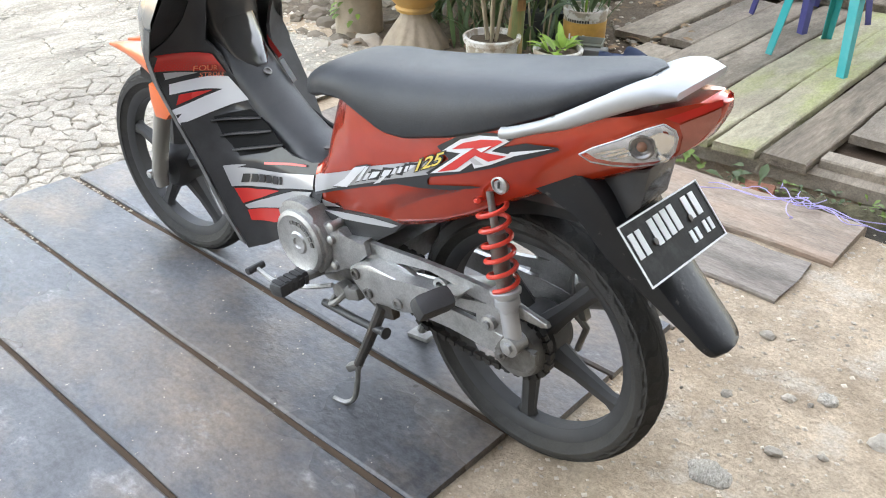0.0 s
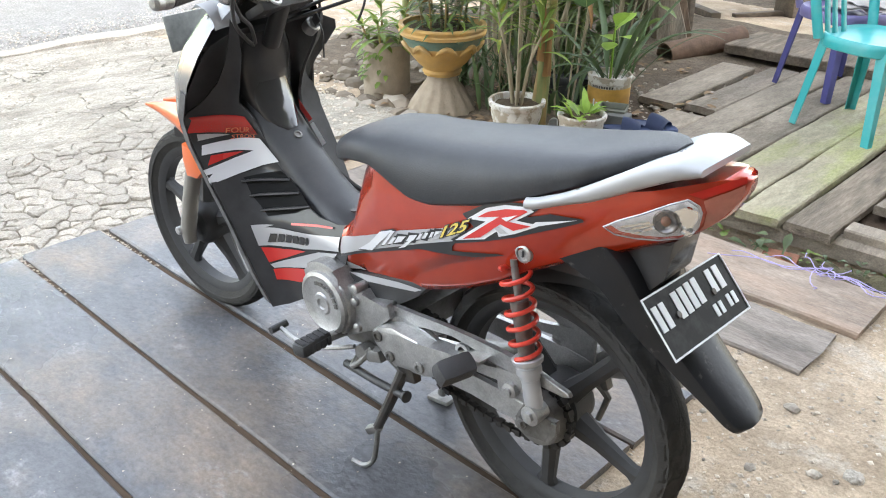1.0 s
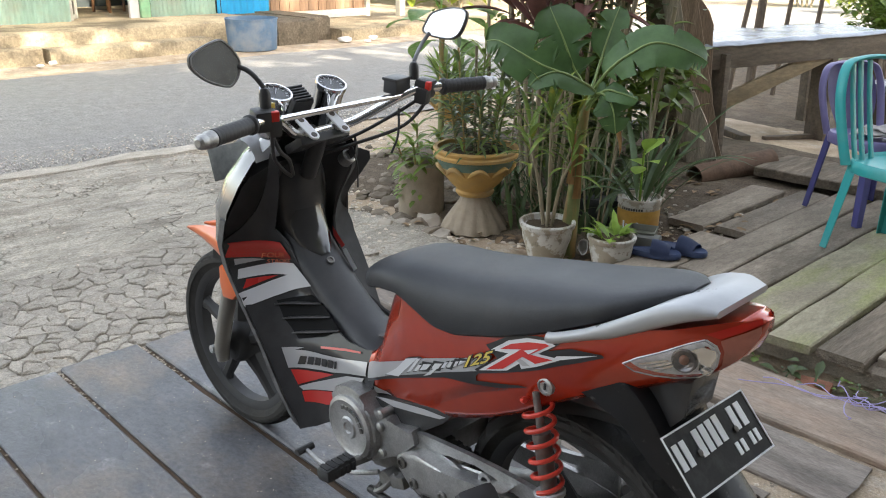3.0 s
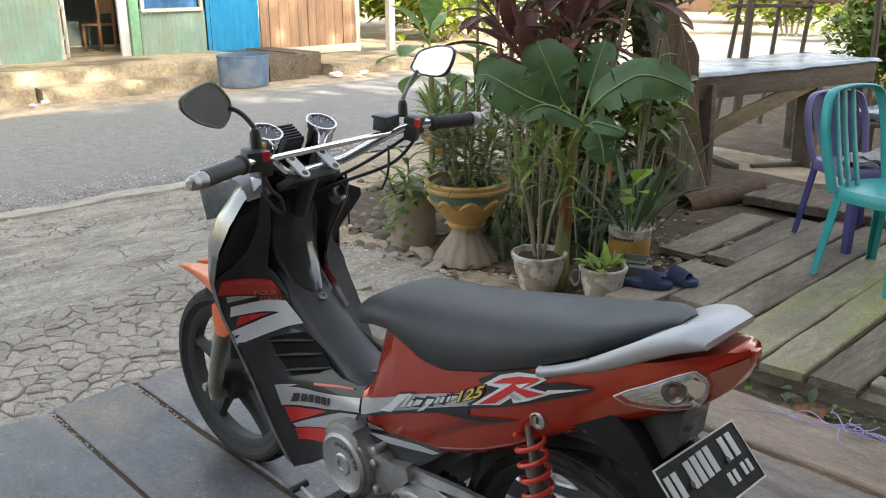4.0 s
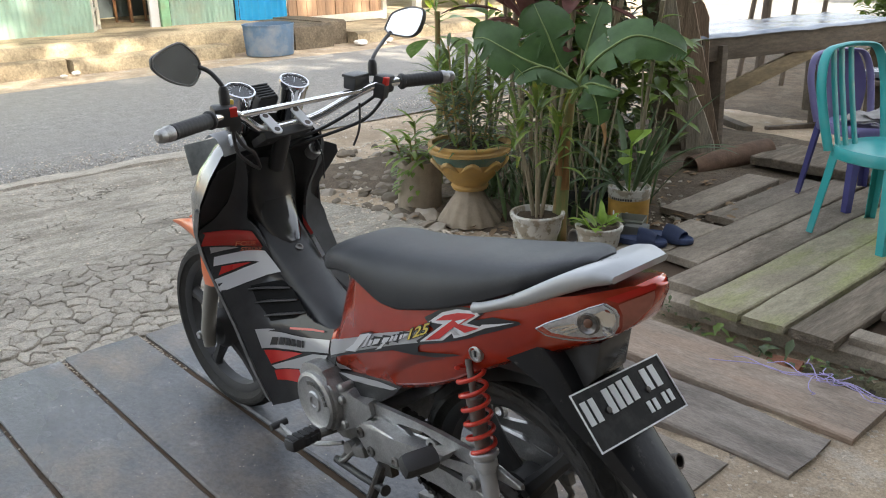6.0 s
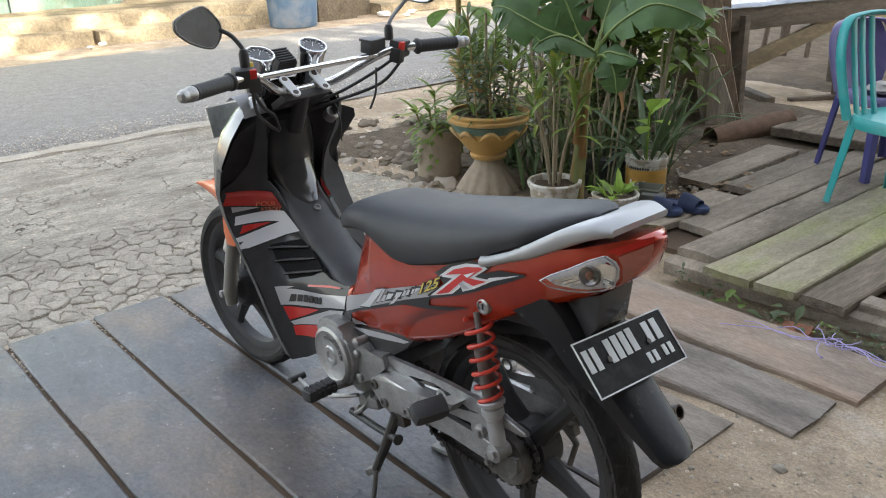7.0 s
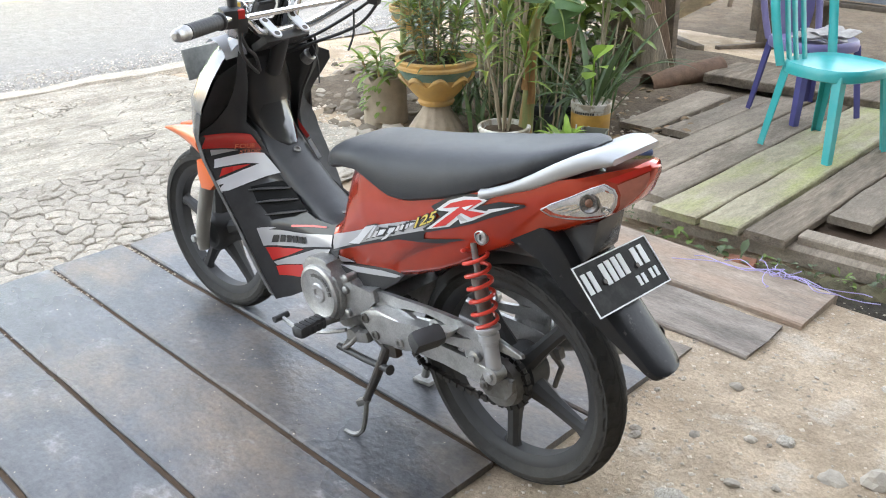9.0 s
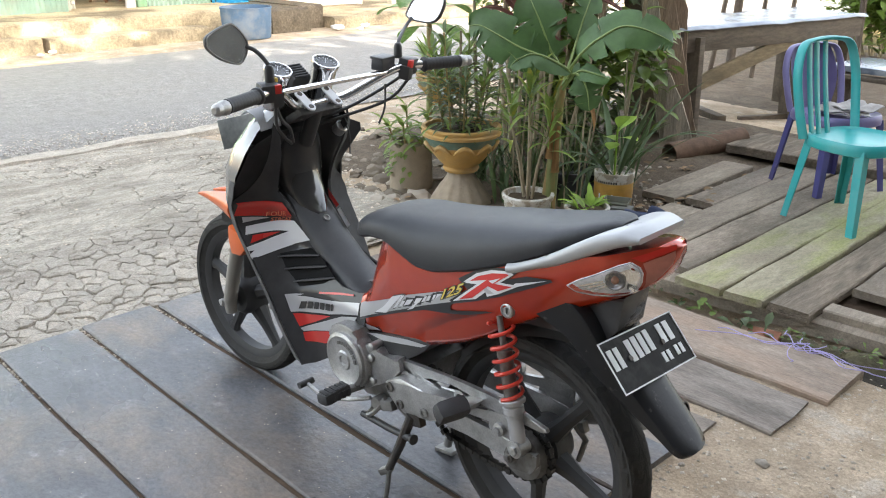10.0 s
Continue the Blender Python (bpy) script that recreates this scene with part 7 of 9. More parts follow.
for a, e, z, L in [(-1.2, 0.2, 0.40, 0.15), (-0.2, 0.35, 0.42, 0.15), (2.6, 0.25, 0.40, 0.14), (-0.7, 0.9, 0.46, 0.16), (1.2, 0.8, 0.45, 0.14)]:
    blade(bm, (0.02, -0.03, z), aim(a, e), L, 0.075, 0.5, 0.15, 7, 0.6, 0, 0.15, rnd=rnd)
tube(bm, [(0.02, -0.03, 0.2), (0.02, -0.03, 0.47)], 0.006, 7)
part("broad_foliage", bm, LIGHTLEAF, can)

# black plastic tray and a square grey pot among the pots
tray = thing("plastic_tray", "old black plastic planting tray behind the pots", "tray", "pots beside the path", m=pose(-2.52, 3.62, -0.035, 0, 0, 36))
bm = bmesh.new()
rings(bm, [[(sx * w, sy * d, z) for sx, sy in ((1, 1), (-1, 1), (-1, -1), (1, -1))] for w, d, z in ((0.14, 0.10, 0), (0.165, 0.12, 0.15), (0.180, 0.135, 0.152), (0.180, 0.135, 0.175), (0.162, 0.118, 0.175), (0.150, 0.108, 0.13), (0.01, 0.01, 0.12))])
part("tray_body", bm, shader("old_black_plastic", (0.035, 0.038, 0.042), 0.5, vary=0.2, scale=14, bump=0.15, stain=(0.10, 0.09, 0.075), stain_amt=0.5, stain_scale=9), tray, sharp=30)
sq = thing("square_pot", "square grey-green plastic pot standing before the paint can", "flower pot", "pots beside the path", m=pose(-2.115, 3.375, -0.03, 0, 0, 24))
bm = bmesh.new()
rings(bm, [[(sx * w, sy * w, z) for sx, sy in ((1, 1), (-1, 1), (-1, -1), (1, -1))] for w, z in ((0.055, 0), (0.066, 0.125), (0.068, 0.13), (0.062, 0.13), (0.058, 0.10), (0.004, 0.10))])
part("pot_body", bm, shader("grey_green_plastic", (0.17, 0.18, 0.145), 0.6, vary=0.2, scale=12, bump=0.15, stain=(0.24, 0.21, 0.16), stain_amt=0.6, stain_scale=8), sq, sharp=30)

# urn on a fluted foot
URNYEL = shader("ochre_paint", (0.50, 0.30, 0.09), 0.7, vary=0.15, scale=10, bump=0.25, stain=(0.30, 0.24, 0.15), stain_amt=0.6, stain_scale=6)
URNGRN = shader("green_paint", (0.10, 0.17, 0.13), 0.7, vary=0.2, scale=10, bump=0.25, stain=(0.28, 0.23, 0.13), stain_amt=0.5, stain_scale=7)
URNCON = shader("bare_cement", (0.33, 0.27, 0.20), 0.9, vary=0.2, scale=14, bump=0.5, bump_scale=40, stain=(0.22, 0.18, 0.13), stain_amt=0.6, stain_scale=6)
def urn(x, y, z, k, label, cement=False):
    t = thing("plant_urn", label, "urn", "cement urns", m=pose(x, y, z))
    bm = bmesh.new()
    prof = [(0.205, 0.0), (0.20, 0.02), (0.15, 0.10), (0.10, 0.17), (0.082, 0.215)]
    rows = []
    for r, h in prof:
        rows.append([(k * r * (1 + 0.045 * math.cos(14 * a) * (1 - h / 0.23)) * math.cos(a), k * r * (1 + 0.045 * math.cos(14 * a) * (1 - h / 0.23)) * math.sin(a), k * h) for a in np.linspace(0, 2 * math.pi, 84, endpoint=False)])
    rings(bm, rows)
    part("fluted_foot", bm, URNCON, t, "bare cement fluted foot")
    bm = bmesh.new()
    lathe(bm, [(k * r, k * h) for r, h in [(0.082, 0.21), (0.11, 0.215), (0.12, 0.235), (0.11, 0.25), (0.15, 0.29), (0.20, 0.35), (0.225, 0.40)]], 48)
    bowl = part("bowl", bm, URNYEL, t, "ochre painted bowl")
    bm = bmesh.new()
    lathe(bm, [(k * r, k * h) for r, h in [(0.224, 0.40), (0.240, 0.445), (0.236, 0.455), (0.20, 0.44)]], 48)
    part("green_band", bm, URNGRN, t)
    bm = bmesh.new()
    lathe(bm, [(k * r, k * h) for r, h in [(0.236, 0.452), (0.258, 0.458), (0.262, 0.475), (0.252, 0.485), (0.262, 0.505), (0.258, 0.515), (0.235, 0.515), (0.225, 0.48), (0.02, 0.47)]], 48)
    part("lip", bm, URNYEL, t, "ochre lip")
    for j in range(9):
        a = 2 * math.pi * j / 9
        bm = bmesh.new()
        pts = []
        for q in np.linspace(-1, 1, 9):
            aa = a + q * 0.30
            h = 0.40 - 0.035 * abs(q) ** 1.5 + 0.012 * (1 - q * q)
            r = float(np.interp(h, (0.29, 0.35, 0.40, 0.445), (0.152, 0.202, 0.227, 0.243))) + 0.004
            pts.append((k * r * math.cos(aa), k * r * math.sin(aa), k * h))
        tube(bm, pts, [k * (0.006 + 0.010 * (1 - abs(q) ** 2)) for q in np.linspace(-1, 1, 9)], 8)
        part("swag", bm, URNYEL, bowl)
    bm = bmesh.new()
    lathe(bm, [(k * 0.24, k * 0.485), (k * 0.12, k * 0.495), (0.004, k * 0.5)], 30)
    part("soil", bm, SOIL, t)
    return t


u1 = urn(-2.97, 3.09, -0.035, 0.85, "ochre and green cement urn on a fluted foot")
rnd = random.Random(21)
for k in range(9):
    a = 0.7 * k
    bm = bmesh.new()
    base = Vector((0.10 * math.cos(a), 0.10 * math.sin(a), 0.41))
    tip = base + Vector((0.07 * math.cos(a), 0.07 * math.sin(a), 0.30 + 0.08 * (k % 4)))
    tube(bm, [base, (base + tip) / 2, tip], 0.005, 6)
    part("stem", bm, GREENSTEM, u1)
    bm = bmesh.new()
    for j in range(36):
        blade(bm, base.lerp(tip, 0.03 + 0.97 * j / 36), aim(2.4 * j, 0.2 + 0.02 * j), rnd.uniform(0.12, 0.22), 0.020, 0.9, 0.25, 4, rnd=rnd)
    part("foliage", bm, DARKLEAF if k % 3 else MIDLEAF, u1)
bm = bmesh.new()
tube(bm, [(0.03, -0.04, 0.40), (0.035, -0.045, 0.95)], 0.007, 8)
part("stake", bm, STEM, u1)
u2 = urn(-4.05, 4.0, 0.08, 0.75, "weathered ochre cement urn")
bm = bmesh.new()
for k in range(60):
    a = rnd.uniform(0, 6.28)
    blade(bm, (0.1 * math.cos(a), 0.1 * math.sin(a), 0.36), aim(a, rnd.uniform(0.5, 1.4)), rnd.uniform(0.2, 0.42), 0.035, 0.9, 0.25, 5, rnd=rnd)
part("foliage", bm, MIDLEAF, u2)

# broken cement cylinder used as a pot
cyl = thing("cement_pot", "broken grey cement cylinder planted with variegated leaves", "flower pot", "pots beside the path", m=pose(-3.39, 3.09, -0.05))
bm = bmesh.new()
rows = []
for r, h, e in [(0.130, 0, 0), (0.128, 0.12, 0), (0.126, 0.29, 0.03), (0.104, 0.29, 0.03), (0.10, 0.24, 0), (0.005, 0.24, 0)]:
    rows.append([(r * math.cos(a), r * math.sin(a), h + e * noise.noise(Vector((math.cos(a) * 2, math.sin(a) * 2, 0)))) for a in np.linspace(0, 2 * math.pi, 40, endpoint=False)])
rings(bm, rows)
part("pot_body", bm, URNCON, cyl)
rnd = random.Random(31)
for k in range(5):
    b0 = Vector((0.08 * math.cos(1.3 * k), 0.08 * math.sin(1.3 * k), 0.24))
    top = b0 + Vector((0.05 * math.cos(1.3 * k), 0.05 * math.sin(1.3 * k), 0.14 + 0.05 * (k % 3)))
    bm = bmesh.new()
    tube(bm, [b0, top], 0.006, 6)
    part("stem", bm, GREENSTEM, cyl)
    bm = bmesh.new()
    for j in range(13):
        blade(bm, b0.lerp(top, 0.3 + 0.7 * j / 13), aim(2.4 * j, 0.1 + 0.07 * j), rnd.uniform(0.10, 0.19), 0.033, 1.0, 0.25, 5, rnd=rnd)
    part("foliage", bm, CROTON if k % 2 else MIDLEAF, cyl)
bm = bmesh.new()
for k in range(40):
    a = rnd.uniform(2.2, 5.5)
    blade(bm, (0.125 * math.cos(a), 0.125 * math.sin(a), 0.28 - 0.2 * rnd.random()), aim(a, 0.1), 0.05, 0.025, 1.2, 0.1, 3, rnd=rnd)
part("trailing_leaves", bm, MIDLEAF, cyl)

for k, (x, y, n, lo, hi) in enumerate([(-2.64, 3.44, 28, 0.28, 0.60), (-2.44, 3.42, 12, 0.2, 0.42), (-2.74, 3.30, 24, 0.22, 0.45), (-2.62, 3.70, 22, 0.35, 0.75), (-3.12, 3.45, 28, 0.25, 0.55), (-2.44, 3.90, 18, 0.35, 0.75)]):
    rnd = random.Random(300 + k)
    cl = thing("strap_leaf_plant", "clump of dark green strap leaves among the pots", "plant", "strap-leaved clumps", m=pose(x, y, -0.04))
    bm = bmesh.new()
    for j in range(n):
        a = rnd.uniform(0, 6.28)
        blade(bm, (0.05 * rnd.gauss(0, 1), 0.05 * rnd.gauss(0, 1), 0.0), aim(a, rnd.uniform(0.9, 1.5)), rnd.uniform(lo, hi), rnd.uniform(0.014, 0.028), rnd.uniform(0.6, 1.7), 0.3, 8, 0.4, rnd=rnd)
    part("foliage", bm, STRAP if k % 3 else DARKLEAF, cl)
    bm = bmesh.new()
    for j in range(3):
        a = rnd.uniform(0, 6.28)
        tube(bm, smooth_path([(0.04 * math.cos(a), 0.04 * math.sin(a), 0), (0.07 * math.cos(a), 0.07 * math.sin(a), 0.3), (0.12 * math.cos(a), 0.12 * math.sin(a), rnd.uniform(0.5, 0.85))], 4), 0.005, 6)
    part("stem", bm, STEM, cl)

# dieffenbachia
die = thing("dieffenbachia", "tall stem with large spotted leaves", "plant", m=pose(-3.62, 3.45, -0.03))
bm = bmesh.new()
tube(bm, smooth_path([(0, 0, 0), (0.01, 0, 0.5), (0.0, 0.01, 1.05)]), [0.02] * 9 + [0.017] * 8, 9)
part("stem", bm, GREENSTEM, die)
for a, e, z, L in [(3.6, 0.5, 0.95, 0.36), (0.4, 0.6, 1.0, 0.36), (2.2, 0.9, 1.05, 0.4), (5.0, 0.5, 1.02, 0.34), (1.4, 0.4, 0.98, 0.34), (4.4, 1.1, 1.05, 0.36), (0.0, 0.2, 0.9, 0.3), (3.0, 0.1, 0.88, 0.34), (5.6, 1.2, 1.08, 0.4)]:
    bm = bmesh.new()
    blade(bm, (0, 0, z), aim(a, e), L, 0.14, 1.1, 0.15, 10, 0.5, 0, 0.28, 0.03, rnd=rnd)
    part("leaf", bm, SPOTLEAF, die)

# dense shrubs behind the pots
shr = thing("shrub", "dense dark shrub with grey stems", "shrub", m=pose(-3.12, 4.35, -0.03))
rnd = random.Random(41)
for k in range(12):
    x, y = rnd.uniform(-0.7, 0.25), rnd.uniform(-0.35, 0.45)
    bm = bmesh.new()
    tube(bm, smooth_path([(x, y, 0), (x + rnd.gauss(0, 0.05), y + rnd.gauss(0, 0.05), 0.8), (x + rnd.gauss(0, 0.1), y + rnd.gauss(0, 0.1), 1.9)]), [0.018 - 0.0007 * j for j in range(17)], 7)
    part("stem", bm, STEM, shr)
foliage("crown", (-0.05, 0.05, 1.45), (0.55, 0.4, 0.6), 1100, 0.15, DARKLEAF, shr, 5)
foliage("crown", (-0.05, 0.0, 0.65), (0.52, 0.35, 0.5), 1100, 0.14, MIDLEAF, shr, 6)
foliage("crown", (0.0, -0.2, 0.3), (0.48, 0.3, 0.3), 500, 0.12, DARKLEAF, shr, 8)
shr2 = thing("shrub", "broad-leaved shrub leaning on old boards", "shrub", m=pose(-2.56, 4.02, -0.02))
bm = bmesh.new()
tube(bm, smooth_path([(0, 0, 0), (0.02, 0.03, 0.5), (0.08, 0.05, 1.1)]), 0.012, 7)
part("stem", bm, STEM, shr2)
bm = bmesh.new()
for k in range(22):
    z = rnd.uniform(0.55, 0.98)
    blade(bm, (0.05 + rnd.gauss(0, 0.05), 0.04 + rnd.gauss(0, 0.05), z), aim(2.4 * k, rnd.uniform(-0.2, 0.8)), rnd.uniform(0.16, 0.26), 0.075, 1.0, 0.2, 6, 0.5, 0, 0.15, rnd=rnd)
part("foliage", bm, MIDLEAF, shr2)

shr3 = thing("shrub", "tangled dark shrub with dry brown stems", "shrub", m=pose(-3.72, 4.75, -0.03))
for k in range(14):
    x, y = rnd.uniform(-0.6, 0.6), rnd.uniform(-0.3, 0.3)
    bm = bmesh.new()
    tube(bm, smooth_path([(x, y, 0), (x + rnd.gauss(0, 0.06), y + rnd.gauss(0, 0.05), 0.8), (x + rnd.gauss(0, 0.12), y + rnd.gauss(0, 0.1), 1.8)]), [0.016 - 0.0006 * j for j in range(17)], 7)
    part("stem", bm, STEM, shr3)
foliage("crown", (0, 0, 0.5), (0.55, 0.3, 0.45), 900, 0.13, DARKLEAF, shr3, 45)
foliage("crown", (0, 0, 1.3), (0.6, 0.35, 0.6), 1000, 0.15, DARKLEAF, shr3, 46)

# weeds at the deck's edge
for k, (x, y, n, L) in enumerate([(-1.22, 2.73, 7, 0.065), (-1.05, 2.71, 6, 0.075), (-1.00, 2.66, 5, 0.07), (-0.86, 2.75, 9, 0.035), (-0.78, 2.73, 7, 0.03), (-0.72, 2.78, 10, 0.032), (-0.60, 2.80, 12, 0.032), (-0.48, 2.86, 14, 0.035), (-0.42, 3.2, 22, 0.05), (-0.30, 3.12, 18, 0.05), (-1.35, 2.75, 6, 0.05), (-1.50, 2.80, 7, 0.03), (-0.36, 2.80, 12, 0.035)]):
    rnd = random.Random(60 + k)
    w = thing("weed", "small green weed at the deck's edge", "weed", "weeds at the deck", m=pose(x, y, -0.07))
    bm = bmesh.new()
    for j in range(n):
        a = rnd.uniform(0, 6.28)
        blade(bm, (rnd.gauss(0, 0.02), rnd.gauss(0, 0.02), 0.02 + 0.06 * rnd.random()), aim(a, rnd.uniform(0.2, 1.2)), L * rnd.uniform(0.6, 1.2), L * 0.45, 0.8, 0.15, 4, 0.55, 0, 0.2, rnd=rnd)
    part("foliage", bm, DARKLEAF if k % 3 else MIDLEAF, w)

# gardens in the sun, far off
for k, (x, y, z, s, n, L) in enumerate([(-16.5, 12.5, 0.9, (1.0, 2.2, 0.8), 900, 0.45), (-15.0, 14.6, 1.0, (1.6, 1.8, 0.9), 900, 0.5), (-19, 17, 1.6, (2.5, 3.5, 1.4), 1100, 0.7), (-17.5, 10.9, 2.0, (0.8, 1.2, 1.2), 700, 0.45),
                                        (-7.4, 19.5, 0.4, (0.5, 0.5, 0.35), 500, 0.16), (-4.9, 15.6, 0.75, (0.75, 0.8, 0.6), 1300, 0.15), (-4.0, 14.2, 0.9, (0.6, 0.8, 0.75), 1300, 0.15), (-9.5, 21, 0.8, (1.5, 1.0, 0.7), 700, 0.35),
                                        (-12, 26, 1.2, (3, 1.2, 1.0), 800, 0.5), (-2.6, 12.4, 0.9, (0.6, 0.8, 0.75), 1200, 0.14), (-3.75, 10.9, 0.8, (0.5, 0.5, 0.7), 1500, 0.16), (-3.15, 10.4, 0.75, (0.55, 0.5, 0.75), 1500, 0.17)]):
    sh = thing("garden_shrub", "sunlit yellow-green garden shrub", "shrub", "garden shrubs", m=pose(x, y, -0.05))
    bm = bmesh.new()
    for j in range(4):
        tube(bm, smooth_path([(0.1 * j, 0, 0), (0.2 * j - 0.3, 0.1 * j, z), (0.3 * j - 0.5, 0.2, z * 1.5)], 4), 0.03, 6)
    part("stem", bm, STEM, sh)
    foliage("crown", (0, 0, z), s, n, L, HEDGE if y > 11 else MIDLEAF, sh, 80 + k)
# unseen tall tree, added behind the shading wall to dapple sun on the house
tree = thing("tree", "unseen tall leafy tree added to dapple the sunlight", "tree", m=pose(4.8, 4.5, 0))
bm = bmesh.new()
tube(bm, smooth_path([(0, 0, 0), (0.2, 0.1, 4), (0, 0, 8.5)]), [0.3] * 9 + [0.2] * 8, 10)
for a in range(6):
    tube(bm, smooth_path([(0.1, 0, 5.5 + 0.4 * a), (1.3 * math.cos(a), 1.3 * math.sin(a), 7.5 + 0.3 * a), (2.4 * math.cos(a), 2.6 * math.sin(a), 8.6 + 0.35 * a)], 5), [0.1 - 0.007 * j for j in range(11)], 7)
part("trunk", bm, BARK, tree)
foliage("crown", (0, 0, 9.5), (2.6, 4.6, 1.9), 2600, 0.5, DARKLEAF, tree, 99)

# ---- old deck on the far side ----
SOILW = shader("dirty_brown_board", (0.25, 0.205, 0.155), 0.92, vary=0.35, scale=18, bump=0.9, bump_scale=35, stain=(0.09, 0.075, 0.055), stain_amt=0.6, stain_scale=4, stretch=(4, 0.6, 4), per_object=0.15, spec=0.2)
bm = bmesh.new()
box(bm, (-1.2, 4.1, -0.035), (2.0, 2.2, 0.05))
old = tagged(part("old_deck", bm, DECKEDGE), "old mossy deck of weathered boards", "deck", kind="structure")
for k, (x0, x1, y0, y1, z, m) in enumerate([(-2.22, -2.02, 3.78, 4.72, 0.045, OLDWOOD), (-2.0, -1.83, 3.86, 4.85, 0.035, OLDWOOD), (-2.02, -1.83, 3.0, 3.72, 0.04, OLDWOOD), (-1.81, -1.625, 3.2, 5.2, 0.04, OLDWOOD), (-1.61, -1.42, 2.92, 5.2, 0.045, OLDWOOD),
                                            (-1.405, -1.205, 2.79, 5.2, 0.057, MOSSWOOD), (-1.19, -1.03, 2.80, 5.2, 0.055, MOSSWOOD), (-1.015, -0.85, 2.83, 5.2, 0.05, SOILW), (-0.835, -0.66, 3.18, 5.2, 0.058, OLDWOOD), (-0.645, -0.46, 3.3, 5.2, 0.052, OLDWOOD),
                                            (-0.45, -0.25, 3.0, 5.2, 0.05, OLDWOOD)]):
    board("board", x0, x1, y0, y1, z, 0.035, m, old, 0.02 * ((k % 3) - 1), 0.008, 0.02, "y", seed=40 + k)
bm = bmesh.new()
rows = []
for k in range(20):
    x = -1.62 + 1.75 * k / 19
    y = 2.835 + 0.10 * k / 19
    e = 0.006 * noise.noise(Vector((x * 5, 1, 1)))
    rows.append([(x, y + e, -0.055), (x, y + e, 0.0 + e), (x, y + 0.02, 0.01 + e), (x, y + 0.075, 0.012), (x, y + 0.08, -0.055)])
rings(bm, rows)
part("front_beam", bm, OLDWOOD, old)
board("board", -0.84, -0.2, 2.93, 3.02, 0.045, 0.04, OLDWOOD, old, 0.02, 0.01, seed=77)

# thick plank platform behind the chairs
plat = thing("thick_plank", "thick grey weathered plank lying behind the chairs", "plank", m=pose(0, 0, 0))
board("plank_body", -2.34, -0.7, 4.92, 5.40, 0.10, 0.055, SOILW, plat, 0.06, 0.012, 0.03, "x", seed=90)

# loose brick
bm = bmesh.new()
box(bm, (0, 0, 0), (0.12, 0.07, 0.055), None, 0.006)
brick = tagged(part("loose_brick", bm, shader("brick_red", (0.27, 0.11, 0.06), 0.9, vary=0.25, scale=20, bump=0.6, bump_scale=50)), "worn red brick lying in the gap", "brick")
brick.matrix_world = pose(-0.96, 2.70, -0.045, 4, 0, 12)

# soil and moss between old deck and planks, coloured dark for the gap's shade
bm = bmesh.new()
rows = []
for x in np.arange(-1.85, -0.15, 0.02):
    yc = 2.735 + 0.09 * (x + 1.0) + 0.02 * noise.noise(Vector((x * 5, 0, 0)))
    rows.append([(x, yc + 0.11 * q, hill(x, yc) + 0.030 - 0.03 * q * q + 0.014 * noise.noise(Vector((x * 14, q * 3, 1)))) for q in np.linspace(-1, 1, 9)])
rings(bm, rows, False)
tagged(part("wet_soil", bm, shader("soil_darkened_for_shade", (0.045, 0.038, 0.028), 0.85, vary=0.4, scale=30, bump=1.0, bump_scale=70, spec=0.3, second=(0.075, 0.085, 0.03), second_scale=12)), "soil and moss in the gap beside the deck, coloured dark for its shade", "soil", kind="stuff")

# moss mounds
bm = bmesh.new()
for k, (x, y, r) in enumerate([(-0.85, 2.77, 0.09), (-0.74, 2.78, 0.08), (-0.62, 2.81, 0.09), (-0.5, 2.84, 0.08)]):
    ret = bmesh.ops.create_icosphere(bm, subdivisions=3, radius=r, matrix=Matrix.Translation((x, y, -0.08)))
    for v in ret["verts"]:
        v.co.z = -0.08 + (v.co.z + 0.08) * 0.55
        v.co += Vector((0, 0, 1)) * 0.02 * noise.noise(v.co * 25)
tagged(part("moss", bm, shader("moss", (0.11, 0.095, 0.05), 0.95, vary=0.4, scale=40, bump=1.0, bump_scale=90)), "brown-green moss in the gap", "moss", kind="stuff")

# ---- plastic chairs ----
TEAL = shader("teal_plastic", (0.02, 0.36, 0.36), 0.38, vary=0.06, scale=6, bump=0.03, stain=(0.25, 0.42, 0.4), stain_amt=0.25, stain_scale=4)
PURPLE = shader("purple_plastic", (0.17, 0.15, 0.31), 0.42, vary=0.08, scale=6, bump=0.03, stain=(0.3, 0.27, 0.45), stain_amt=0.3, stain_scale=4)
NAVY = shader("dark_blue_plastic", (0.07, 0.07, 0.23), 0.42, vary=0.08, scale=6, bump=0.03)


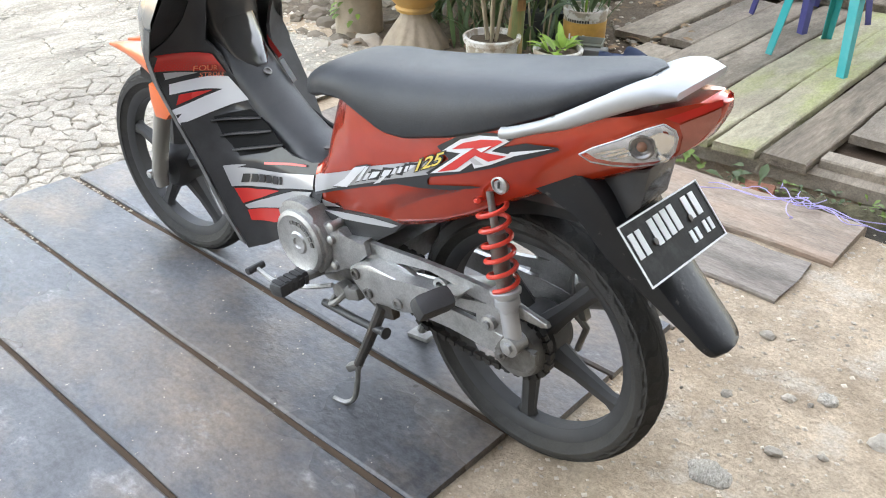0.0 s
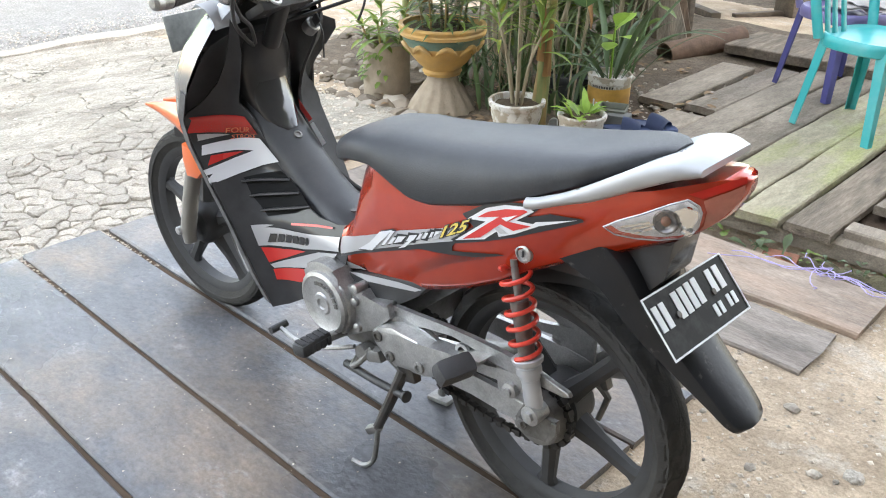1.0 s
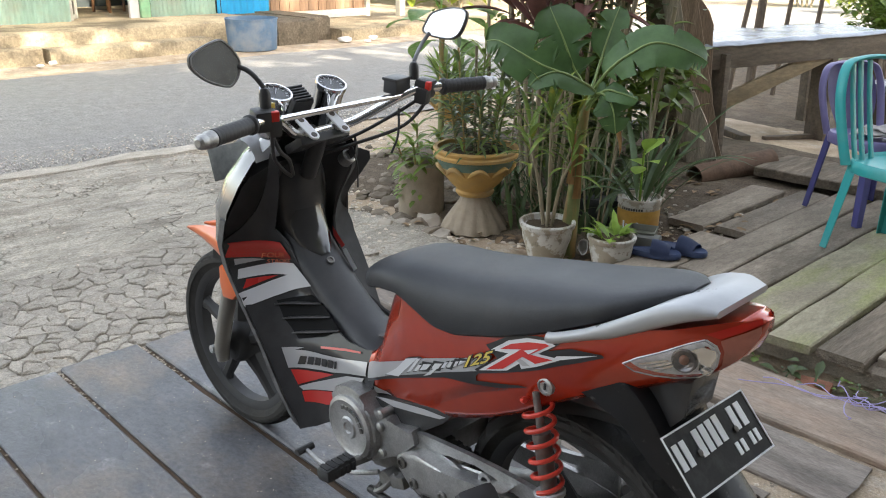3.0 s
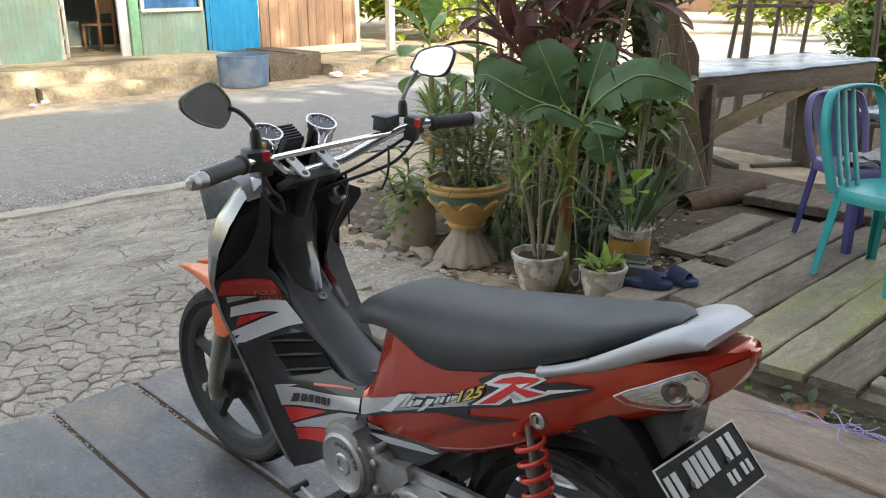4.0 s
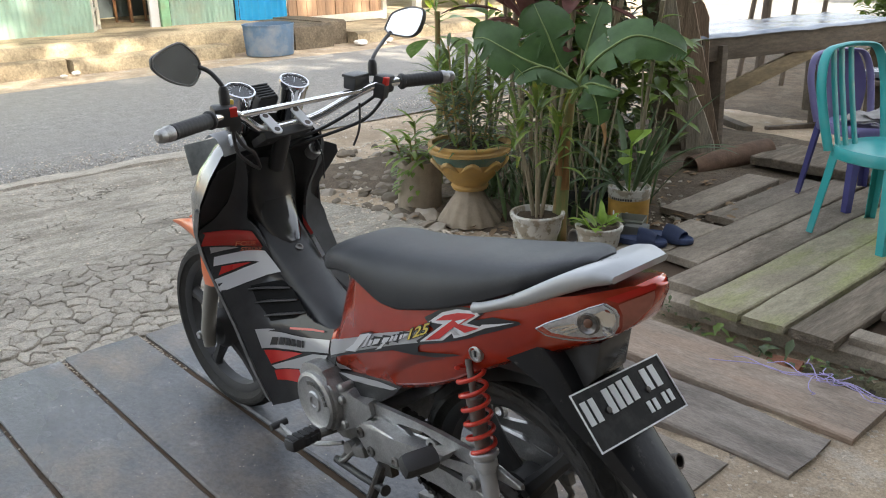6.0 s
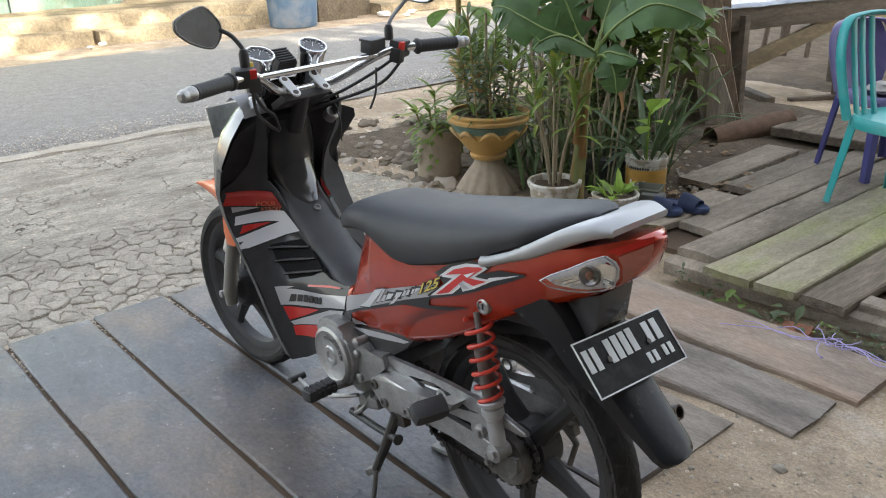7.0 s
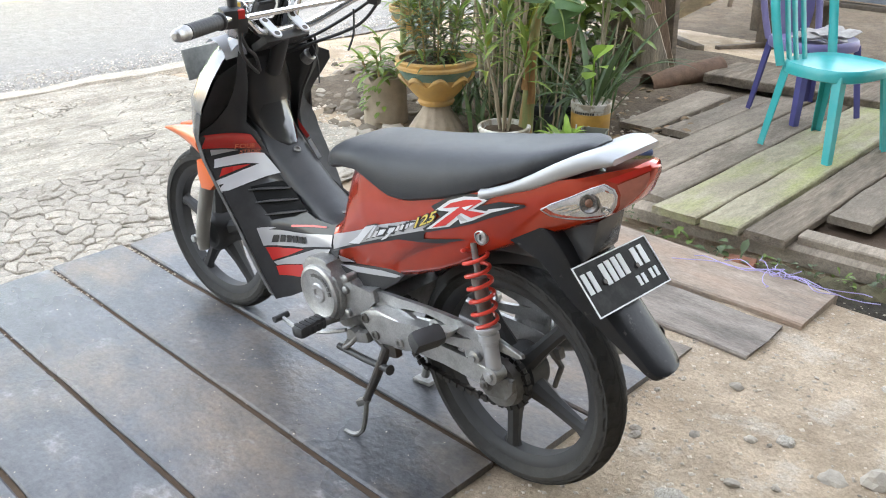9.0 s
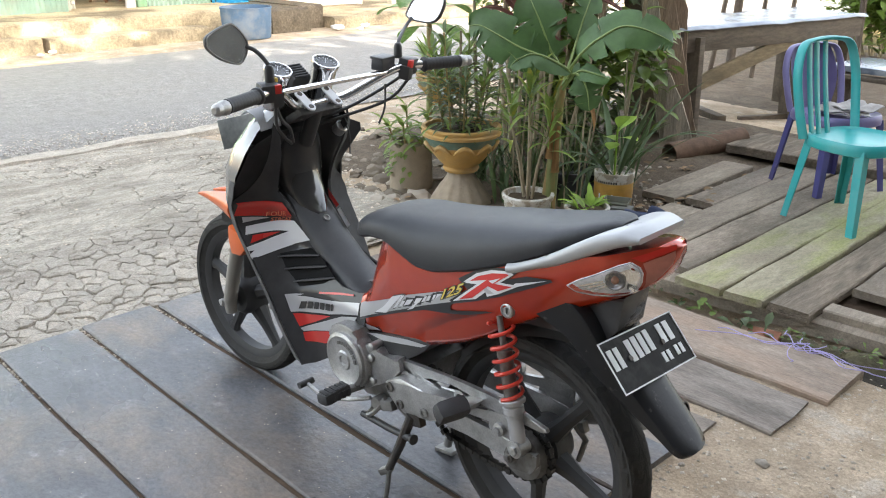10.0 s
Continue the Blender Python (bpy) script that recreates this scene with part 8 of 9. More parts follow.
def plastic_chair(material, label, m, slats=True, legs=None, tall=1.0, wide=1.02):
    """A moulded plastic chair that faces its own -y."""
    c = thing("plastic_chair", label, "chair", "plastic chairs on the deck", m=m)
    bm = bmesh.new()
    rows = []
    for r, z in [(0.3, 0.41), (0.9, 0.412), (0.97, 0.42), (1.0, 0.427), (1.03, 0.42), (1.05, 0.40), (1.04, 0.375), (1.0, 0.37), (0.95, 0.39), (0.3, 0.395)]:
        row = []
        for a in np.linspace(0, 2 * math.pi, 40, endpoint=False):
            x, y = math.copysign(abs(math.cos(a)) ** 0.72, math.cos(a)), math.copysign(abs(math.sin(a)) ** 0.72, math.sin(a))
            row.append((0.205 * r * x, 0.20 * r * y, z + 0.012 * (1 - r if r < 1 else 0) * -1))
        rows.append(row)
    rings(bm, rows)
    part("seat", bm, material, c)
    for sx in (1, -1):
        for sy in (1, -1):
            bm = bmesh.new()
            rows = []
            for t in np.linspace(0, 1, 6):
                x, y, z = sx * (0.165 + 0.045 * t), sy * (0.155 + 0.045 * t), 0.40 * (1 - t)
                w = 0.036 - 0.010 * t
                rows.append([(x - sx * w, y + sy * 0.008, z), (x + sx * 0.008, y + sy * 0.010, z), (x + sx * 0.010, y - sy * w, z), (x + sx * 0.004, y - sy * w, z), (x, y, z), (x - sx * w, y + sy * 0.003, z)])
            rings(bm, rows)
            part("leg", bm, legs or material, c)
    back = new("backrest")
    back.parent = c
    back.matrix_basis = Matrix.Translation((0, 0, 0.40)) @ Matrix.Diagonal((wide, 1, tall, 1)) @ Matrix.Translation((0, 0, -0.40))
    frame_pts = smooth_path([(-0.185, 0.165, 0.40), (-0.20, 0.20, 0.55), (-0.205, 0.235, 0.72), (-0.165, 0.258, 0.855), (-0.07, 0.268, 0.885), (0.07, 0.268, 0.885), (0.165, 0.258, 0.855), (0.205, 0.235, 0.72), (0.20, 0.20, 0.55), (0.185, 0.165, 0.40)], 6)
    bm = bmesh.new()
    tube(bm, frame_pts, 0.027, 12, flat=0.42)
    part("back_frame", bm, material, back)
    if slats:
        for x in (-0.118, -0.068, -0.008):
            bm = bmesh.new()
            rows = [[(x + q * 0.019, y + d, z) for q, d in ((1, 0), (0.6, 0.006), (-0.6, 0.006), (-1, 0), (-0.6, -0.004), (0.6, -0.004))] for y, z in ((0.172, 0.41), (0.205, 0.55), (0.24, 0.72), (0.265, 0.875))]
            rings(bm, rows)
            part("slat", bm, material, back)
    else:
        bm = bmesh.new()
        rows = []
        for t in np.linspace(0, 1, 10):
            z, y = 0.41 + 0.46 * t, 0.17 + 0.11 * t - 0.012 * math.sin(t * 3)
            w = 0.10 + 0.07 * math.sin(t * 2.6)
            rows.append([(q * w, y + 0.02 * (1 - q * q) + d, z) for q in np.linspace(-1, 1, 9) for d in (0.0,)])
        rings(bm, rows, False)
        bmesh.ops.solidify(bm, geom=bm.faces[:], thickness=0.006)
        part("back_panel", bm, material, back)
    return c


teal = plastic_chair(TEAL, "teal plastic chair with a slatted back", pose(-1.215, 4.045, 0.055, 0, 0, 74), tall=0.945)
purple = plastic_chair(PURPLE, "purple plastic chair with a folded cloth on it", pose(-1.553, 4.60, 0.05, 0, 0, 62), False, NAVY, 0.74, 0.9)
bm = bmesh.new()
for k in range(3):
    ret = bmesh.ops.create_grid(bm, x_segments=16, y_segments=16, size=0.11)
    for v in ret["verts"]:
        v.co = Matrix.Rotation(0.5 * k, 4, "Z") @ v.co
        v.co += Vector((0.03 * k - 0.02, 0.02 * k, 0.485 + 0.014 * k + 0.035 * noise.noise(Vector((v.co.x * 12, v.co.y * 12, k))) - 0.5 * (v.co.x ** 2 + v.co.y ** 2)))
bmesh.ops.solidify(bm, geom=bm.faces[:], thickness=0.004)
rag = tagged(part("rag", bm, shader("grey_cloth", (0.38, 0.36, 0.34), 0.9, vary=0.3, scale=25, bump=0.4)), "crumpled grey cloth on the purple chair", "cloth")
rag.matrix_world = pose(-1.53, 4.62, 0.0)

# ---- table under a silver plastic sheet ----
RAWWOOD = shader("raw_brown_timber", (0.15, 0.12, 0.09), 0.85, vary=0.3, scale=14, bump=0.5, bump_scale=30, stretch=(4, 1, 4), stain=(0.075, 0.058, 0.042), stain_amt=0.6)
TARP = shader("silver_plastic_sheet", (0.30, 0.33, 0.37), 0.2, metal=0.15, vary=0.12, scale=6, bump=0.6, bump_scale=14, stain=(0.06, 0.09, 0.15), stain_amt=0.7, stain_scale=5, stretch=(1, 0.5, 1))
BROWNTIMBER = shader("pale_brown_timber", (0.26, 0.20, 0.12), 0.85, vary=0.3, scale=14, bump=0.5, bump_scale=30, stretch=(4, 1, 4), stain=(0.13, 0.10, 0.065), stain_amt=0.5)
tab = thing("stall_table", "rough timber stall table under a silver plastic sheet", "table", m=pose(-3.0, 5.20, 0.0, 0, 0, -12.7))
bm = bmesh.new()
ret = bmesh.ops.create_grid(bm, x_segments=30, y_segments=70, size=0.5)
for v in ret["verts"]:
    x, y = v.co.x * 0.74 - 0.25, (v.co.y + 0.5) * 2.15 - 0.05
    edge = max(0.0, abs(v.co.x) - 0.44) / 0.06 + max(0.0, 0.03 - (v.co.y + 0.5)) / 0.03
    v.co = (x, y, 0.775 + 0.008 * noise.noise(Vector((x * 6, y * 6, 0))) - 0.022 * min(1, edge) ** 1.5 + 0.012 * noise.noise(Vector((x * 2, y * 2, 5))))
bmesh.ops.solidify(bm, geom=bm.faces[:], thickness=0.004)
part("plastic_sheet", bm, TARP, tab, "creased silver-blue plastic sheet")
def beam(parent, a, b, w, h, material=RAWWOOD, name="beam"):
    a, b = Vector(a), Vector(b)
    bm = bmesh.new()
    d = (b - a)
    box(bm, (a + b) / 2, (w, h, d.length), d.to_track_quat("Z", "Y").to_matrix(), 0.004)
    return part(name, bm, material, parent)
beam(tab, (0.09, 0.0, 0.675), (0.09, 2.05, 0.675), 0.03, 0.15, name="rail")
beam(tab, (-0.58, 0.0, 0.70), (-0.58, 2.05, 0.70), 0.10, 0.03, name="rail")
beam(tab, (-0.6, 0.02, 0.70), (0.08, 0.02, 0.70), 0.03, 0.11, name="rail")
for x, y, w, h in ((0.035, 0.17, 0.05, 0.27), (-0.56, 0.26, 0.06, 0.10), (0.035, 1.38, 0.06, 0.17), (-0.56, 0.72, 0.06, 0.10), (0.035, 2.0, 0.06, 0.10), (-0.56, 2.0, 0.06, 0.08)):
    beam(tab, (x, y, -0.05), (x - 0.02, y, 0.70), w, h, name="leg")
beam(tab, (0.075, 0.22, 0.36), (0.075, 1.40, 0.66), 0.03, 0.11, BROWNTIMBER, name="brace")
beam(tab, (-0.10, 0.95, 0.0), (0.03, 1.40, 0.0), 0.05, 0.04, name="foot_rail")
beam(tab, (-0.52, 0.9, 0.02), (-0.1, 0.75, 0.02), 0.08, 0.05, name="foot_rail")

# low bench behind
ben = thing("low_bench", "low dark bench with a pale top", "bench", m=pose(-1.5, 6.0, 0.06, 0, 0, -8))
bm = bmesh.new()
box(bm, (0.2, 0, 0.47), (1.6, 0.5, 0.04), None, 0.005)
part("bench_top", bm, TARP, ben)
beam(ben, (-0.6, -0.24, 0.42), (1.0, -0.24, 0.42), 0.09, 0.03, name="rail")
for x in (-0.5, 0.3, 0.9):
    beam(ben, (x, -0.15, -0.05), (x, -0.15, 0.45), 0.08, 0.06, name="leg")

# leaning boards and an old plank wall beside the shrubs
PALEBOARD = shader("pale_weathered_board", (0.50, 0.44, 0.36), 0.85, vary=0.25, scale=14, bump=0.6, bump_scale=30, stretch=(6, 6, 0.5), stain=(0.30, 0.26, 0.21), stain_amt=0.6, stain_scale=4, spec=0.2, speck=0.25, speck_scale=40)
BROWNBOARD = shader("brown_weathered_board", (0.36, 0.27, 0.20), 0.85, vary=0.25, scale=14, bump=0.6, bump_scale=30, stretch=(6, 6, 0.5), stain=(0.22, 0.165, 0.12), stain_amt=0.6, stain_scale=4, spec=0.2, speck=0.25, speck_scale=40)
LEAN = Vector((-2.83, 5.19, 0))
for k, (rows_, f, th, m) in enumerate([([(-0.14, -0.025, -0.05), (-0.27, -0.155, 0.55), (-0.374, -0.259, 1.03), (-0.458, -0.35, 1.25), (-0.56, -0.45, 1.75)], 0.06, 0.04, PALEBOARD),
                                       ([(0.0, 0.125, -0.05), (-0.13, -0.01, 0.5), (-0.27, -0.14, 1.0), (-0.325, -0.215, 1.25), (-0.45, -0.34, 1.8)], 0.0, 0.05, BROWNBOARD),
                                       ([(-0.10, 0.05, -0.05), (-0.15, -0.01, 0.60), (-0.20, -0.03, 0.93), (-0.25, -0.114, 1.05), (-0.30, -0.18, 1.1), (-0.35, -0.216, 1.25), (-0.42, -0.28, 1.75)], -0.07, 0.045, BROWNBOARD),
                                       ([(-0.135, 0.085, -0.05), (-0.14, 0.03, 0.15), (-0.145, -0.05, 0.34), (-0.150, -0.125, 0.49)], 0.13, 0.03, PALEBOARD),
                                       ([(-0.34, -0.15, -0.05), (-0.42, -0.25, 0.6), (-0.5, -0.36, 1.2), (-0.58, -0.45, 1.8)], -0.10, 0.04, OLDWOOD)]):
    bd = thing("leaning_board", "old weathered board leaning upright", "board", "leaning boards", m=pose(0, 0, 0))
    bm = bmesh.new()
    rows = []
    for t_ in np.linspace(rows_[0][2], rows_[-1][2], 22):
        a, b = (float(np.interp(t_, [r[2] for r in rows_], [r[q] for r in rows_])) for q in (0, 1))
        a, b = a + 0.007 * noise.noise(Vector((t_ * 7, k, 0))), b + 0.010 * noise.noise(Vector((t_ * 9, k, 4)))
        rows.append([LEAN + BRIGHT * q + BFRONT * (f + d) + BUP * t_ for q, d in ((a, 0), (a + 0.004, th / 2), ((a + b) / 2, th / 2 + 0.004 * noise.noise(Vector((t_ * 4, k, 2)))), (b - 0.004, th / 2), (b, 0), (b - 0.004, -th / 2), (a + 0.004, -th / 2))])
    rings(bm, rows)
    part("board_body", bm, m, bd)

# poles and rails of a shed in the sun
shed = thing("pole_frame", "frame of thin dark poles with a rail", "frame", m=pose(0, 0, 0))
for a, b, r in [((-4.25, 8.1, 0), (-4.03, 8.1, 2.0), 0.024), ((-4.01, 8.05, 0), (-3.975, 8.05, 2.2), 0.042), ((-3.785, 8.1, 0), (-3.68, 8.1, 2.0), 0.022), ((-3.50, 8.1, 0), (-3.385, 8.1, 2.0), 0.022), ((-2.785, 8.1, 0), (-2.865, 8.1, 2.0), 0.03)]:
    bm = bmesh.new()
    tube(bm, [a, ((a[0] + b[0]) / 2 + 0.015, a[1], 1.0), b], [r * 1.1, r, r * 0.9], 8)
    part("pole", bm, BARK, shed)
beam(shed, (-4.2, 8.08, 1.115), (-3.38, 8.08, 1.135), 0.035, 0.035, BARK, name="rail")
beam(shed, (-3.98, 8.14, 1.19), (-3.15, 8.14, 1.175), 0.06, 0.04, PLANKWALL, name="rail")
# far plain house in the sun
far = thing("far_house", "far plain brown house in the sun", "house", m=pose(-13, 33, 0))
bm = bmesh.new()
box(bm, (0, 0, 1.4), (16, 0.3, 3.0))
part("wall", bm, PLANKWALL, far)
# panes reuse the room colour that is darkened for shade
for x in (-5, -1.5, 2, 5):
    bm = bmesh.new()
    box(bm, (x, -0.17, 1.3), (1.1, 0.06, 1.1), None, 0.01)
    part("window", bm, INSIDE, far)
bm = bmesh.new()
rings(bm, [[(-8.5, -1.2, 2.7), (8.5, -1.2, 2.7)], [(-8.5, 2.5, 4.4), (8.5, 2.5, 4.4)]], False)
bmesh.ops.solidify(bm, geom=bm.faces[:], thickness=0.05)
part("roof", bm, ROOFM, far)
# white post at the garden
wp = thing("white_post", "white painted garden post", "post", m=pose(-12.0, 10.4, 0))
bm = bmesh.new()
box(bm, (0, 0, 1.2), (0.12, 0.13, 2.5), None, 0.005)
part("post_body", bm, PALEWOOD, wp)

# rusty pipe
pipe = thing("rusty_pipe", "short rusty steel pipe lying on the dirt", "pipe", m=pose(0, 0, 0))
bm = bmesh.new()
m = axis_to((-2.56, 4.60, 0.045), (0.20, 0.62, 0.05))
lathe(bm, [(0.068, 0), (0.072, 0.0), (0.072, 0.62), (0.066, 0.62), (0.064, 0.0)], 28, m, close=True)
part("pipe_body", bm, shader("rust", (0.14, 0.085, 0.055), 0.85, metal=0.1, vary=0.3, scale=18, bump=0.4, bump_scale=60, stain=(0.22, 0.14, 0.09), stain_amt=0.6), pipe)

# slippers
SLIP = shader("navy_rubber", (0.03, 0.05, 0.12), 0.6, vary=0.15, scale=15, bump=0.15, stain=(0.1, 0.11, 0.15), stain_amt=0.3)
def slipper(m):
    s = thing("slipper", "worn dark blue rubber slipper", "slipper", "pair of slippers", m=m)
    bm = bmesh.new()
    out = []
    for a in np.linspace(0, 2 * math.pi, 30, endpoint=False):
        x, y = 0.135 * math.cos(a), math.sin(a)
        out.append((x, y * (0.046 + 0.010 * math.cos(a)) + 0.006 * math.sin(2 * a)))
    rings(bm, [[(x * k, y * k, z) for x, y in out] for k, z in ((0.97, 0), (1, 0.005), (1, 0.02), (0.96, 0.026), (0.9, 0.022))])
    part("sole", bm, SLIP, s)
    bm = bmesh.new()
    rows = []
    for x in np.linspace(0.0, 0.085, 6):
        h = 0.062 - 0.18 * (x - 0.02) ** 2 / 0.085 * 2 - 0.15 * x
        rows.append([(x, 0.055 * math.cos(a), 0.018 + h * math.sin(a)) for a in np.linspace(0, math.pi, 12)])
    rings(bm, rows, False)
    bmesh.ops.solidify(bm, geom=bm.faces[:], thickness=0.005)
    part("strap", bm, SLIP, s)
slipper(pose(-1.96, 3.22, 0.045, 0, 0, 25))
slipper(pose(-1.90, 3.36, 0.045, 0, 0, 8))

# dark planter and a small grey tin behind the pots
plt = thing("planter_box", "dark grey plastic planter trough", "planter", m=pose(-2.45, 3.62, -0.03))
bm = bmesh.new()
box(bm, (0, 0, 0.06), (0.34, 0.18, 0.12), None, 0.01)
box(bm, (0, 0, 0.12), (0.37, 0.21, 0.02), None, 0.006)
part("trough", bm, shader("slate_plastic", (0.03, 0.035, 0.042), 0.6, vary=0.2), plt)
tin = thing("small_tin", "small dusty grey tin", "tin", m=pose(-2.05, 3.33, -0.03, 0, 0, 20))
bm = bmesh.new()
box(bm, (0, 0, 0.06), (0.11, 0.08, 0.12), None, 0.008)
part("tin_body", bm, shader("dusty_grey", (0.16, 0.16, 0.145), 0.8, vary=0.2), tin)

# strands of violet raffia on the planks
rnd = random.Random(71)
raf = thing("raffia_tangle", "tangle of pale violet plastic raffia on the planks", "string", m=pose(0, 0, 0))
RAF = shader("violet_raffia", (0.42, 0.36, 0.62), 0.4, vary=0.15)
for k in range(12):
    bm = bmesh.new()
    a = rnd.uniform(0, 6.28) if k > 5 else (0.0, 3.3, 3.0, 0.1, 0.2, 3.4)[k]
    L = rnd.uniform(0.08, 0.2) if k > 5 else rnd.uniform(0.2, 0.34)
    pts = [Vector((-0.78 + L * t * math.cos(a) + 0.02 * math.sin(5 * t + k), 2.58 + L * t * math.sin(a) + 0.025 * math.sin(7 * t + 2 * k), 0.016 + 0.025 * abs(math.sin(3 * t + k)) * (1 - t))) for t in np.linspace(0, 1, 9)]
    tube(bm, pts, 0.0018, 5)
    part("strand", bm, RAF, raf)

# ---- stones, broken slab pieces ----
def stone_mesh(seed, r):
    rnd = random.Random(seed)
    bm = bmesh.new()
    ret = bmesh.ops.create_icosphere(bm, subdivisions=2, radius=r)
    sx, sy, sz = rnd.uniform(0.8, 1.3), rnd.uniform(0.7, 1.1), rnd.uniform(0.45, 0.75)
    for v in bm.verts:
        k = 1 + 0.35 * noise.noise(v.co / r * 1.3 + Vector((seed, 0, 0))) + 0.12 * noise.noise(v.co / r * 3.1 + Vector((seed, 5, 0)))
        v.co = (v.co.x * sx * k, v.co.y * sy * k, v.co.z * sz * k)
    me = bpy.data.meshes.new("stone")
    bm.to_mesh(me)
    bm.free()
    me.materials.append(STONE)
    return me
STONE = shader("pale_stone", (0.38, 0.335, 0.275), 0.9, vary=0.2, scale=25, bump=0.5, bump_scale=60, per_object=0.3, spec=0.25)
stones = [stone_mesh(k, 0.03) for k in range(7)]
rnd = random.Random(5)
def stone(x, y, s, z=None):
    o = new("stone", stones[rnd.randrange(7)])
    o.matrix_world = Matrix.Translation((x, y, (hill(x, y) if z is None else z) + 0.001 * s)) @ turn(rnd.uniform(-20, 20), rnd.uniform(-20, 20), rnd.uniform(0, 360)).to_4x4() @ Matrix.Scale(s, 4)
    return tagged(o, "rough pale stone on the dirt", "stone", "stones on the ground")
for k in range(90):                      # rubble by the urns
    x, y = rnd.uniform(-4.6, -3.0), rnd.uniform(2.45, 3.9)
    stone(x, y, rnd.choice((0.4, 0.5, 0.7, 0.9, 1.4, 1.9)))
BROWNSTONE = shader("brown_stone", (0.21, 0.175, 0.135), 0.92, vary=0.25, scale=22, bump=0.6, bump_scale=50, per_object=0.35, spec=0.2, stain=(0.10, 0.085, 0.06), stain_amt=0.5, stain_scale=8)
dark_stones = [stone_mesh(k + 20, 0.03) for k in range(6)]
for me in dark_stones:
    me.materials[0] = BROWNSTONE
rnd2 = random.Random(11)
for k in range(110):                      # larger brown rubble between the slab and the pots
    x, y = rnd2.uniform(-4.9, -3.05), rnd2.uniform(2.75, 4.1)
    if y < 2.75 + 0.35 * (-3.05 - x) * rnd2.random() or (x + 2.97) ** 2 + (y - 3.09) ** 2 < 0.06:
        continue
    s = rnd2.choice((0.5, 0.7, 0.9, 1.1, 1.4, 1.8, 2.2))
    o = new("stone", dark_stones[rnd2.randrange(6)])
    o.matrix_world = Matrix.Translation((x, y, hill(x, y) + 0.003 * s)) @ turn(rnd2.uniform(-25, 25), rnd2.uniform(-25, 25), rnd2.uniform(0, 360)).to_4x4() @ Matrix.Scale(s, 4)
    tagged(o, "weathered brown stone lying in rubble", "stone", "stones on the ground")
for k in range(40):                      # beside the pipe
    stone(rnd.uniform(-2.6, -2.0), rnd.uniform(3.75, 4.5), rnd.choice((0.4, 0.6, 0.8, 1.2)), 0.01)
for k in range(44):                      # gravel on the dirt by the rear wheel
    stone(rnd.uniform(-0.75, 0.5), rnd.uniform(0.6, 2.6), rnd.choice((0.15, 0.2, 0.25, 0.3, 0.45, 0.6)))
for x, y, s in ((-2.86, 0.52, 1.7), (-2.85, 0.40, 1.2), (-2.93, 0.62, 1.0), (-2.83, 0.72, 0.8), (-0.12, 1.75, 1.4), (-0.2, 1.68, 0.9), (-3.02, 2.86, 2.4), (-2.6, 2.85, 1.8), (-2.23, 2.93, 1.5), (-3.2, 2.98, 3.2), (-2.64, 2.76, 2.4), (-2.48, 2.74, 1.2), (-3.3, 2.75, 1.8), (-3.05, 2.62, 1.3)):
    stone(x, y, s)

for k, (x, y, r) in enumerate([(-0.05, 1.95, 0.075), (0.02, 1.62, 0.05), (0.22, 1.45, 0.06), (0.28, 1.75, 0.045), (-0.22, 2.2, 0.05), (-0.45, 1.35, 0.055), (-0.5, 1.05, 0.07), (-0.3, 1.0, 0.045), (0.1, 2.35, 0.05), (-0.1, 1.2, 0.035), (0.35, 2.1, 0.06), (-0.35, 1.75, 0.03), (-0.62, 0.78, 0.05), (0.12, 1.12, 0.04)]):
    bm = bmesh.new()                     # flat stones set in the dirt
    rows = []
    for q, h in ((1.0, -0.01), (0.93, 0.002), (0.75, 0.007), (0.3, 0.009)):
        rows.append([(r * q * (1 + 0.35 * noise.noise(Vector((math.cos(a) * 1.4, math.sin(a) * 1.4, k * 3.3)))) * math.cos(a), 0.8 * r * q * (1 + 0.35 * noise.noise(Vector((math.cos(a) * 1.4, math.sin(a) * 1.4, k * 3.3)))) * math.sin(a), h + 0.002 * noise.noise(Vector((q * 9, a * 3, k)))) for a in np.linspace(0, 2 * math.pi, 18, endpoint=False)])
    rings(bm, rows)
    o = part("flat_stone", bm, CONC if k % 3 else STONE)
    o.matrix_world = pose(x, y, hill(x, y), 0, 0, 40 * k)
    tagged(o, "flat pale stone set in the dirt", "stone", "stones on the ground")

# broken pieces of the apron along the boards
def cells(seeds, x0, x1, y0, y1, reach):
    """Cuts the plane into one convex piece round each seed."""
    for i, s in enumerate(seeds):
        poly = [(x0, y0), (x1, y0), (x1, y1), (x0, y1)]
        for j, o in enumerate(seeds):
            if i == j or abs(o[0] - s[0]) > reach or abs(o[1] - s[1]) > reach:
                continue
            mx, my, nx, ny = (s[0] + o[0]) / 2, (s[1] + o[1]) / 2, o[0] - s[0], o[1] - s[1]
            new_poly = []
            for a, b in zip(poly, poly[1:] + poly[:1]):
                da, db = (a[0] - mx) * nx + (a[1] - my) * ny, (b[0] - mx) * nx + (b[1] - my) * ny
                if da <= 0:
                    new_poly.append(a)
                if da * db < 0:
                    t = da / (da - db)
                    new_poly.append((a[0] + (b[0] - a[0]) * t, a[1] + (b[1] - a[1]) * t))
            poly = new_poly
            if len(poly) < 3:
                break
        if len(poly) >= 3:
            yield s, poly


